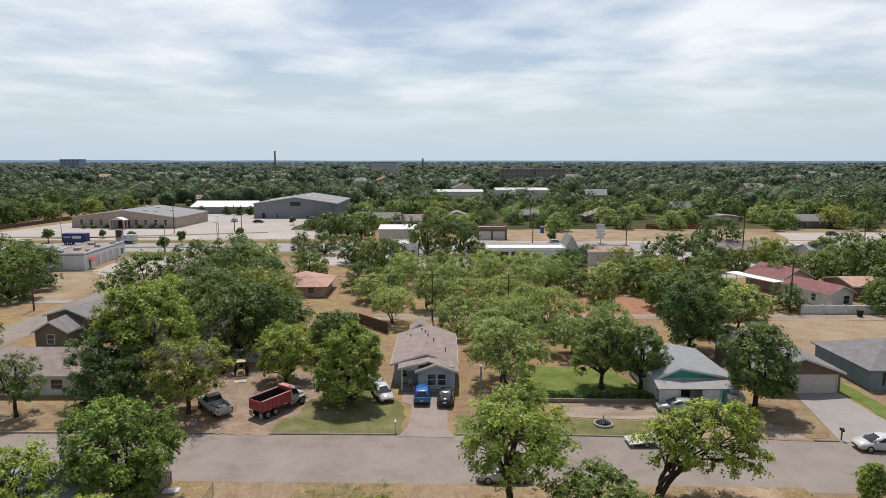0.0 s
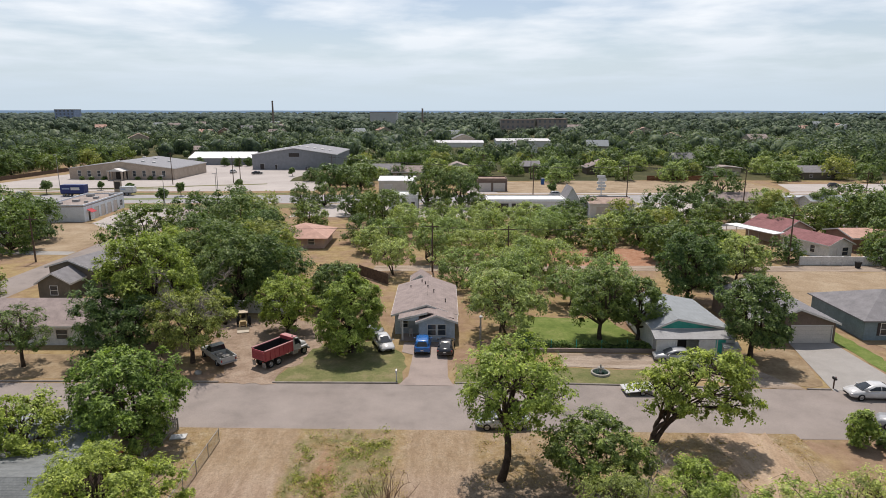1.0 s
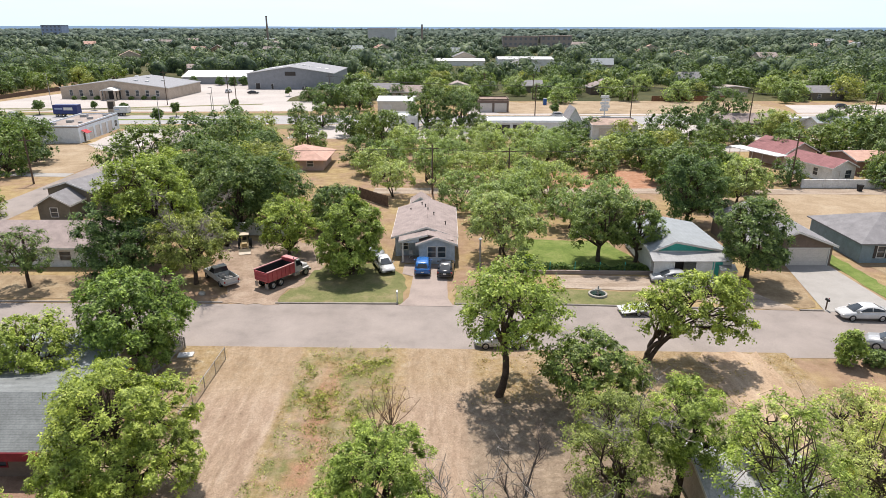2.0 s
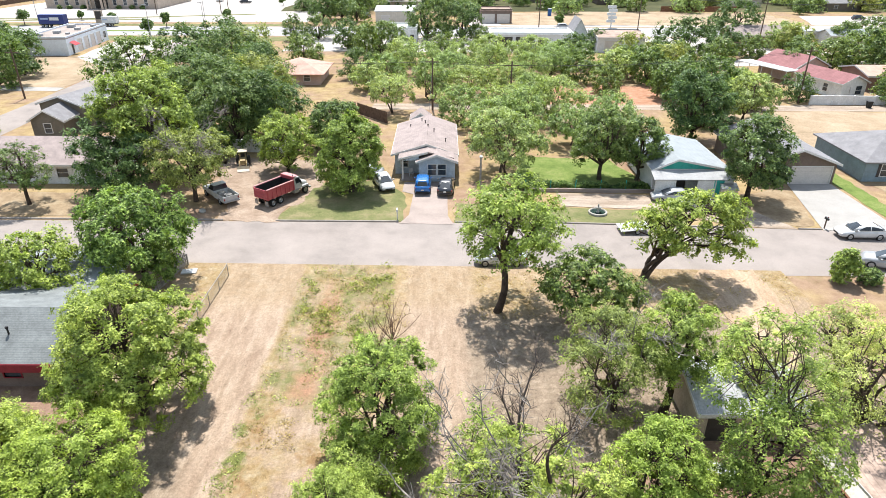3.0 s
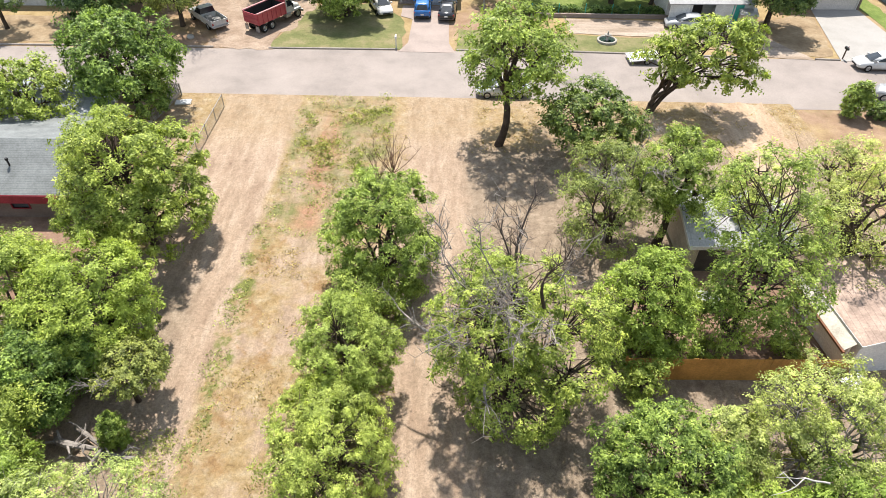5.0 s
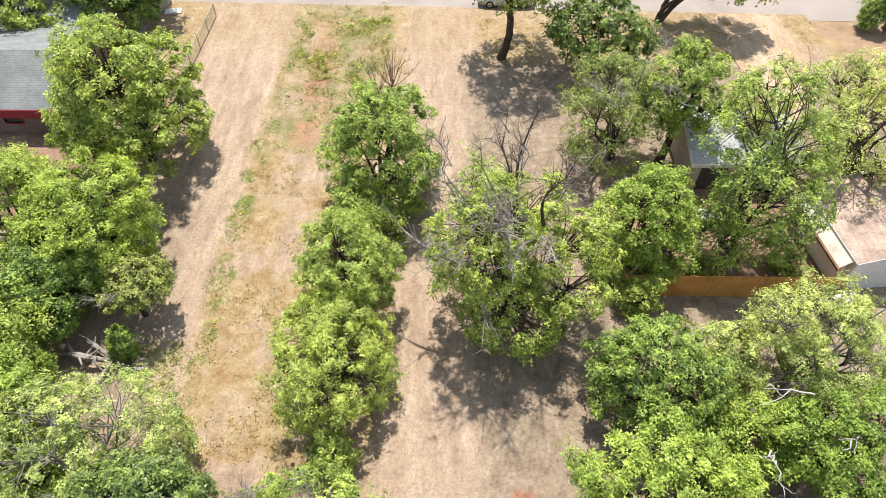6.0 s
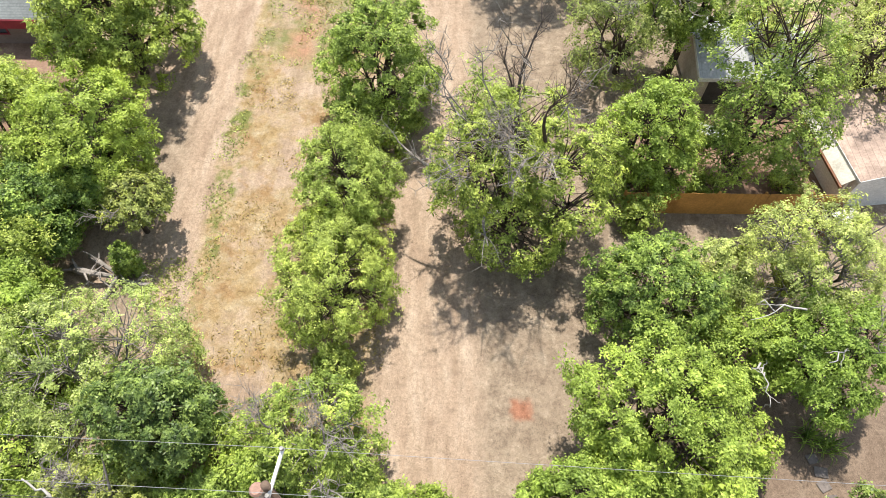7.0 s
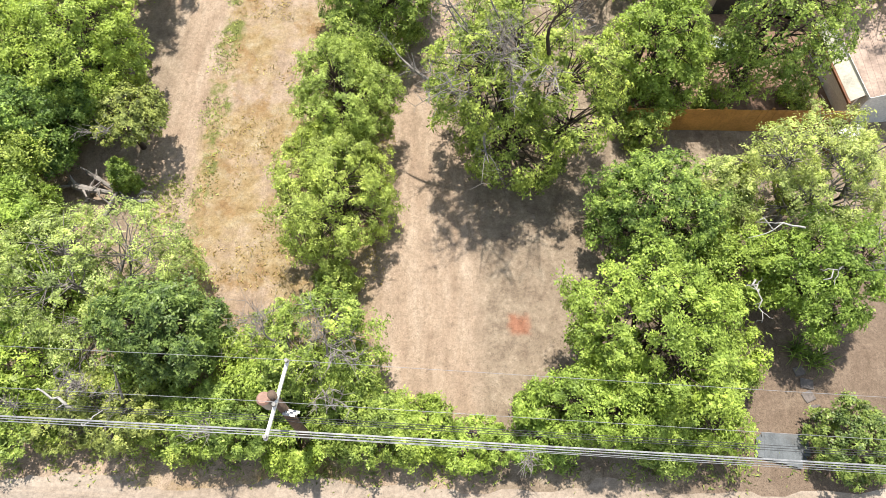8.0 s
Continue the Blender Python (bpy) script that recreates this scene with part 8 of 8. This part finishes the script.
def street_pole(x, y, h, arm=True, label="wooden utility pole beside the highway", steel=False):
    t = thing("utility_pole", label, "utility pole", x, y, 0, 0, "poles along the highway")
    bm = bmesh.new()
    tube(bm, [(0, 0, 0), (0, 0, h)], [0.17, 0.11] if not steel else [0.12, 0.07], 8)
    part("pole", bm, M["galv"] if steel else M["wood_pole"], t)
    if arm:
        part("crossarm", one_box(-1.1, 1.1, -0.06, 0.06, h - 0.7, h - 0.55), M["wood_pole"], t)
    if steel:
        part("lamp_head", soft_box(-0.9, 0.2, -0.15, 0.15, h, h + 0.14, 0.03), M["galv"], t)


for x, y, h, st in [(27.6, 191.5, 11, 0), (54.6, 185.5, 11.5, 0), (-40.3, 229, 11, 0), (77.3, 160.2, 12, 0), (121.9, 180, 10, 0), (-70, 194.5, 9.5, 1), (-76.8, 238, 10, 0), (-79.5, 238, 10, 0), (-142, 232, 11, 1), (-78.6, 176, 9, 1),
                    (-74.1, 111, 8.5, 0), (-100, 232, 12, 0), (10.5, 98.5, 9, 0), (62.0, 109.5, 9.5, 0), (-1.8, 104, 8.5, 0), (35.0, 251, 10, 0), (-150, 183, 10, 1), (16, 252, 10, 0), (-66, 182, 9, 1)]:
    street_pole(x, y, h, not st, "steel lamp pole beside the highway" if st else "wooden utility pole with crossarm", bool(st))


def wire(a, b, sag, r=0.018):
    bm = bmesh.new()
    A, B = Vector(a), Vector(b)
    tube(bm, [A.lerp(B, i / 12) - Vector((0, 0, sag * 4 * (i / 12) * (1 - i / 12))) for i in range(13)], r, 4)
    tagged(part("overhead_wire", bm, M["cable_black"]), "dark overhead wire between poles", "cable", "overhead wires")


for dy in (-1, 1):
    wire((10.5 + dy, 98.5, 8.4), (62 + dy, 109.5, 8.9), 0.8)
    wire((10.5 + dy, 98.5, 8.4), (-1.8 + dy, 104, 7.9), 0.2)
    wire((-1.8 + dy, 104, 7.9), (-74 + dy, 111, 7.9), 1.0)
    wire((27.6 + dy, 191.5, 10.4), (54.6 + dy, 185.5, 10.9), 0.5, 0.03)
    wire((54.6 + dy, 185.5, 10.9), (121.9 + dy, 180, 9.4), 1.0, 0.03)
    wire((27.6 + dy, 191.5, 10.4), (-40 + dy, 229, 10.4), 0.9, 0.03)
wire((4.4, 69.9, 3.4), (10.5, 98.5, 8.0), 0.4)
wire((-1.8, 104, 7.6), (-2.0, 86, 4.2), 0.3)


# ---- highway things and far landmarks ----
sg = thing("pylon_sign", "tall white stepped pylon sign", "sign", 51.5, 203.5, 0)
bm = bmesh.new()
tube(bm, [(0, 0, 0), (0, 0, 6.4)], 0.18, 8)
part("pole", bm, M["trim"], sg)
for k in range(5):
    part("sign_panel", soft_box(-1.5 + (k % 2) * 0.4, 1.1 + (k % 2) * 0.4, -0.25, 0.25, 1.6 + k * 1.0, 2.4 + k * 1.0, 0.04), M["trim"], sg)
sg2 = thing("road_sign", "brown brick roadside sign in a planting bed", "sign", -107.5, 207, 0)
part("pier", soft_box(-1.2, 1.2, -0.3, 0.3, 0, 4.2, 0.05), M["brick_tan"], sg2)
part("sign_panel", one_box(-0.9, 0.9, -0.36, -0.3, 1.6, 3.9), M["trim_dark"], sg2)
rk = thing("trailer_rack", "long black steel trailer frame beside the highway", "trailer", 50.5, 189.5, 0)
for s in (-1, 1):
    part("side_rail", one_box(-6, 6, s * 1.1 - 0.1, s * 1.1 + 0.1, 0.9, 1.3), M["black"], rk)
for k in range(13):
    part("cross_bar", one_box(-6 + k * 0.98, -5.75 + k * 0.98, -1, 1, 1.0, 1.2), M["black"], rk)
for wx in (-3, -1.8):
    for s in (-1, 1):
        wheel(rk, wx, s * 1.0, 0.48, 0.3)
wc = thing("portable_toilet", "blue portable toilet on a forecourt", "portable toilet", 37, 233, 0.03)
part("cabin", soft_box(-0.6, 0.6, -0.6, 0.6, 0, 2.2, 0.04), M["toilet_blue"], wc)
part("roof", soft_box(-0.62, 0.62, -0.62, 0.62, 2.2, 2.4, 0.08), M["car_white"], wc)
part("door", one_box(-0.4, 0.4, -0.64, -0.605, 0.1, 2.0), M["toilet_blue"], wc)
for k, (x, y, w, d, h, rs, wm, rm) in enumerate([(68.8, 270, 14, 10, 3, 2.6, "siding_brown", "shingle_brown"), (110, 288, 9, 8, 5.5, 2.2, "siding_white", "shingle_grey"), (36.5, 277, 12, 9, 3, 1.8, "siding_olive", "shingle_grey"),
                                                 (118, 262, 12, 7, 3.5, 0.6, "siding_tan", "roof_flat"), (-14, 250, 12, 9, 3, 2.0, "siding_tan", "shingle_brown"), (-24, 262, 11, 8, 3, 1.8, "siding_white", "shingle_grey"), (6, 268, 12, 9, 3, 2.0, "siding_white", "shingle_brown"),
                                                 (82, 168, 15, 9, 3, 1.8, "brick_red", "shingle_brown"), (150, 250, 14, 9, 3, 2.0, "siding_olive", "shingle_grey"), (170, 290, 14, 9, 3, 2.0, "siding_tan", "shingle_brown"), (104, 168, 9, 6, 3, 1.0, "metal_wall_white", "roof_metal"),
                                                 (-34, 256, 9, 8, 3.5, 0.6, "metal_wall_grey", "roof_grey"), (-93, 118, 8, 7, 2.8, 1.6, "siding_white", "shingle_grey")]):
    house("house", "distant low house with gable roof among trees" if k else "brown house with steep shingle roof among trees", x, y, w, d, h, rs, M[wm], M[rm], ridge="x" if k % 3 else "y", over=0.5,
          openings=[("front", "window", -w / 4 - 0.6, -w / 4 + 0.6, 0.9, 2.1), ("front", "window", w / 4 - 0.6, w / 4 + 0.6, 0.9, 2.1)])
rs_far = random.Random(9)
for k in range(34):
    y = rs_far.uniform(340, 1100)
    x = rs_far.uniform(-0.55, 0.68) * y
    if x < -40 and y < 450:
        continue
    house("house", "far house roof showing above the woods", x, y, rs_far.uniform(12, 20), rs_far.uniform(9, 13), 4.5 + y / 500, 3.2, M[rs_far.choice(["siding_tan", "siding_white", "brick_red"])],
          M[rs_far.choice(["shingle_brown", "shingle_grey", "shingle_pink", "roof_metal"])], ridge=rs_far.choice("xy"), turn=rs_far.uniform(-30, 30), over=0.5)
for x, y, w, d, h in ((8, 470, 44, 22, 3.4), (60, 474, 40, 26, 4.4)):
    house("warehouse", "far long warehouse with bright white roof", x, y, w, d, h, 1.3, M["metal_wall_white"], M["far_white"], ridge="x", over=0.3, category="warehouse")


def far_block(label, x, y, w, d, h, wall, floors, bays, name="apartment_building"):
    t = thing(name, label, "building", x, y, 0)
    part("wall", one_box(-w / 2, w / 2, 0, d, 0, h), M[wall], t)
    part("roof", one_box(-w / 2 - 0.5, w / 2 + 0.5, -0.5, d + 0.5, h, h + 0.9), M["far_wall"], t)
    for i in range(floors):
        for k in range(bays):
            u = -w / 2 + (k + 0.5) * w / bays
            z = h * (i + 0.35) / floors
            part("window", one_box(u - w / bays * 0.22, u + w / bays * 0.22, -0.08, -0.01, z, z + h / floors * 0.5), M["far_pane"], t)


far_block("far long brown apartment block above the woods", 106, 905, 48, 22, 13.5, "far_tan", 2, 7)
far_block("far tan apartment block above the woods", 154, 900, 42, 22, 14.5, "far_tan", 2, 6)
far_block("far blue-grey office tower on the horizon", -885, 1500, 46, 30, 28, "far_blue", 4, 5, "office_building")
house("house", "far house with brown shingle roof behind a hall", -168, 400, 26, 12, 2.6, 2.0, M["siding_tan"], M["shingle_brown"], ridge="x", over=0.6)
far_block("far white hall on the horizon", -108, 1160, 48, 40, 22.5, "far_white", 0, 0, "hall")
for x, y, r, h, lab in ((-238.5, 900, 1.5, 39, "far slim dark factory chimney above the woods"), (-28.8, 900, 1.7, 28.5, "far brick water tower above the woods")):
    t = thing("tower", lab, "tower", x, y, 0)
    bm = bmesh.new()
    tube(bm, [(0, 0, 0), (0, 0, h)], [r, r * 0.7], 12)
    part("shaft", bm, M["far_wall"], t)
    bm = bmesh.new()
    tube(bm, [(0, 0, h), (0, 0, h + 0.8)], [r * 0.85, r * 0.85], 12)
    part("cap", bm, M["rust"], t)
# distant ridge closing the horizon; its blue glow stands in for haze
bm = bmesh.new()
prev = None
for i in range(121):
    a = radians(-50 + 100 * i / 120)
    x, y = 4750 * math.sin(a), 4750 * math.cos(a)
    top_v = bm.verts.new((x, y, 23 + 4 * noise.noise(Vector((i * 0.13, 0, 0))) + (5 if i < 50 else 0) * (1 - i / 50)))
    low_v = bm.verts.new((x, y, -1))
    if prev:
        bm.faces.new((prev[1], low_v, top_v, prev[0]))
    prev = (top_v, low_v)
M["ridge"] = surface("distant_ridge_glow", (0.16, 0.235, 0.33), 0.9, 1.1, 0.002, 0.02, 1.0, bump=0.0)
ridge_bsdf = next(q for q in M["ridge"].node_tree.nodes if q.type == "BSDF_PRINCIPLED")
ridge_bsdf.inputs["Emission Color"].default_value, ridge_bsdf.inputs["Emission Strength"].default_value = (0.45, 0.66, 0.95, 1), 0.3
tagged(part("backdrop", bm, M["ridge"]), "low distant ridge glowing with painted blue haze on the horizon", "distance", kind="structure")


# ---- bare limbs standing out of the big central tree ----
central = next(o for o in bpy.data.objects if o.get("label", "").startswith("big tree with grey dead"))
rl = np.random.default_rng(88)


def bare_limb(start, end, r0, twigs, material, label, owner=central):
    bm = bmesh.new()
    p = limb_points(start, end, rl, 0.1, 7)
    tube(bm, p, [r0 * (1 - 0.11 * i) for i in range(8)], 7, False)
    for _ in range(twigs):
        b0 = p[rl.integers(3, 8)]
        d0 = (np.array(end) - np.array(start)) / np.linalg.norm(np.array(end) - np.array(start))
        q = limb_points(b0, b0 + (d0 * 0.8 + unit(rl, 1)[0] * 0.8) * rl.uniform(0.5, 1.5), rl, 0.08, 4)
        tube(bm, q, [r0 * 0.22, r0 * 0.18, r0 * 0.14, r0 * 0.1, r0 * 0.05], 4, False)
        for _ in range(9):
            b1 = q[rl.integers(1, 5)]
            tube(bm, [b1, b1 + (d0 * 0.4 + unit(rl, 1)[0]) * rl.uniform(0.25, 0.7)], [0.01, 0.004], 3, False)
    ob = smooth(part("bare_limb", bm, material, owner, label))
    ob.matrix_basis = owner.matrix_world.inverted()


M["twig_grey"] = surface("grey_brown_twigs", (0.085, 0.068, 0.06), 0.7, 1.3, 3.0, 20, 0.9, bump=0.4, spec=0.1)
bare_limb((1.2, 18.0, 4.6), (-2.0, 19.4, 5.8), 0.13, 4, M["deadwood"], "pale bleached dead limb")
bare_limb((3.8, 20.5, 3.5), (4.3, 23.2, 9.4), 0.12, 22, M["twig_grey"], "dark bare upright limb")
bare_limb((3.6, 20.2, 3.5), (2.7, 22.0, 8.2), 0.1, 16, M["twig_grey"], "dark bare upright limb")
bare_limb((2.6, 16.8, 4.0), (2.0, 14.6, 4.6), 0.12, 4, M["deadwood"], "pale bleached dead limb")
bare_limb((2.8, 18.0, 6.5), (2.2, 17.6, 8.6), 0.08, 22, M["deadwood"], "dense grey dead twigs")
bare_limb((2.2, 18.6, 6.0), (1.0, 18.8, 7.2), 0.08, 18, M["deadwood"], "dense grey dead twigs")
bare_limb((4.4, 18.4, 7.0), (5.0, 18.6, 9.6), 0.09, 14, M["bark"], "dark bare upper limb")


def by_label(start):
    return next(o for o in bpy.data.objects if o.get("label", "").startswith(start))


M["bleached"] = surface("bleached_dead_wood", (0.36, 0.34, 0.32), 0.75, 1.2, 3.0, 20, 0.85, bump=0.5, spec=0.1)
def crooked_limb(start, end, r0, forks, label, owner):
    """A short leafless limb with kinks and a few forks."""
    a, b = np.array(start, float), np.array(end, float)
    size = np.linalg.norm(b - a)
    bm = bmesh.new()
    p = [a + (b - a) * i / 6 + (rl.normal(0, 0.05, 3) * size if 0 < i < 6 else 0) for i in range(7)]
    tube(bm, p, [r0 * (1 - 0.1 * i) for i in range(7)], 6)
    for _ in range(forks):
        b0 = p[rl.integers(2, 6)]
        way = (b - a) / size * 0.7 + unit(rl, 1)[0] * 0.8
        q = [b0 + way * size * 0.13 * i + rl.normal(0, 0.02, 3) * size for i in range(4)]
        tube(bm, [b0] + q[1:], [r0 * 0.5, r0 * 0.4, r0 * 0.3, r0 * 0.14], 4, False)
    ob = smooth(part("bare_limb", bm, M["bleached"], owner, label))
    ob.matrix_basis = owner.matrix_world.inverted()


forked = by_label("green tree with dead forked")
crooked_limb((12.9, 9.9, 3.4), (12.3, 8.9, 4.5), 0.045, 3, "white bleached forked limb", forked)
crooked_limb((12.4, 9.1, 4.4), (12.5, 7.9, 3.9), 0.035, 3, "white bleached forked limb", forked)
crooked_limb((15.6, 9.9, 4.9), (14.5, 9.2, 5.2), 0.04, 3, "white bleached forked limb", forked)
crooked_limb((14.6, 11.6, 4.8), (12.6, 11.7, 5.2), 0.05, 2, "white bleached forked limb", forked)
scrub = by_label("scrubby green tree beneath")
crooked_limb((-13.6, 4.5, 3.0), (-14.9, 5.1, 3.6), 0.075, 1, "broken pale grey branch", scrub)
crooked_limb((-13.2, 3.9, 3.1), (-12.1, 4.4, 3.5), 0.035, 3, "broken pale grey branch", scrub)
bare_limb((-12.4, 4.9, 1.5), (-11.9, 5.8, 4.4), 0.1, 5, M["deadwood"], "upright grey bare stem", scrub)
twiggy = by_label("green tree with bare grey twigs")
bare_limb((-6.0, 6.9, 3.8), (-6.4, 7.4, 5.4), 0.05, 14, M["deadwood"], "fine grey dead twigs", twiggy)
bare_limb((-4.2, 6.4, 3.8), (-4.5, 6.9, 5.3), 0.05, 12, M["deadwood"], "fine grey dead twigs", twiggy)


def strap_plant(x, y):
    """A clump of long arching blades."""
    t = thing("plant", "clump of long strap-like green leaves in a brown yard", "plant", x, y, 0.08)
    r = np.random.default_rng(71)
    for _ in range(54):
        a, reach, up = r.uniform(0, 6.28), r.uniform(0.45, 0.95), r.uniform(0.35, 0.75)
        fx, fy = r.normal(0, 0.22, 2)
        bm = bmesh.new()
        pts = []
        for i in range(6):
            f = i / 5
            w = 0.035 * (1 - f * 0.9)
            c = Vector((fx + math.cos(a) * reach * f, fy + math.sin(a) * reach * f, up * math.sin(f * 2.3)))
            side = Vector((-math.sin(a), math.cos(a), 0)) * w
            pts.append((bm.verts.new(c - side), bm.verts.new(c + Vector((0, 0, -0.012))), bm.verts.new(c + side)))
        for p, q in zip(pts, pts[1:]):
            bm.faces.new((p[0], p[1], q[1], q[0]))
            bm.faces.new((p[1], p[2], q[2], q[1]))
        part("leaf", bm, M["leaf_lush"], t)


strap_plant(15.8, 7.9)
strap_plant(16.5, 7.5)
M["slate"] = surface("weathered_slab", (0.135, 0.115, 0.105), 0.7, 1.3, 2.0, 15, 0.9, bump=0.5, spec=0.1)
for k, (x, y, w, d, a) in enumerate(((15.75, 7.0, 0.24, 0.2, 12), (15.95, 6.45, 0.28, 0.22, -9), (15.9, 5.9, 0.25, 0.22, 24), (16.1, 5.35, 0.22, 0.2, 5))):
    ob = part("stepping_stone", soft_box(-w, w, -d, d, 0.0, 0.04, 0.018, 1), M["slate"])
    ob.matrix_world = pose(x, y, 0.06, 0, 0, a)
    tagged(ob, "flat grey stepping stone in bare soil", "stepping stone", "stepping stones")

wall_run("tan masonry yard wall", (99.5, 164.5), (112, 161.5), 2.4, M["siding_tan"])
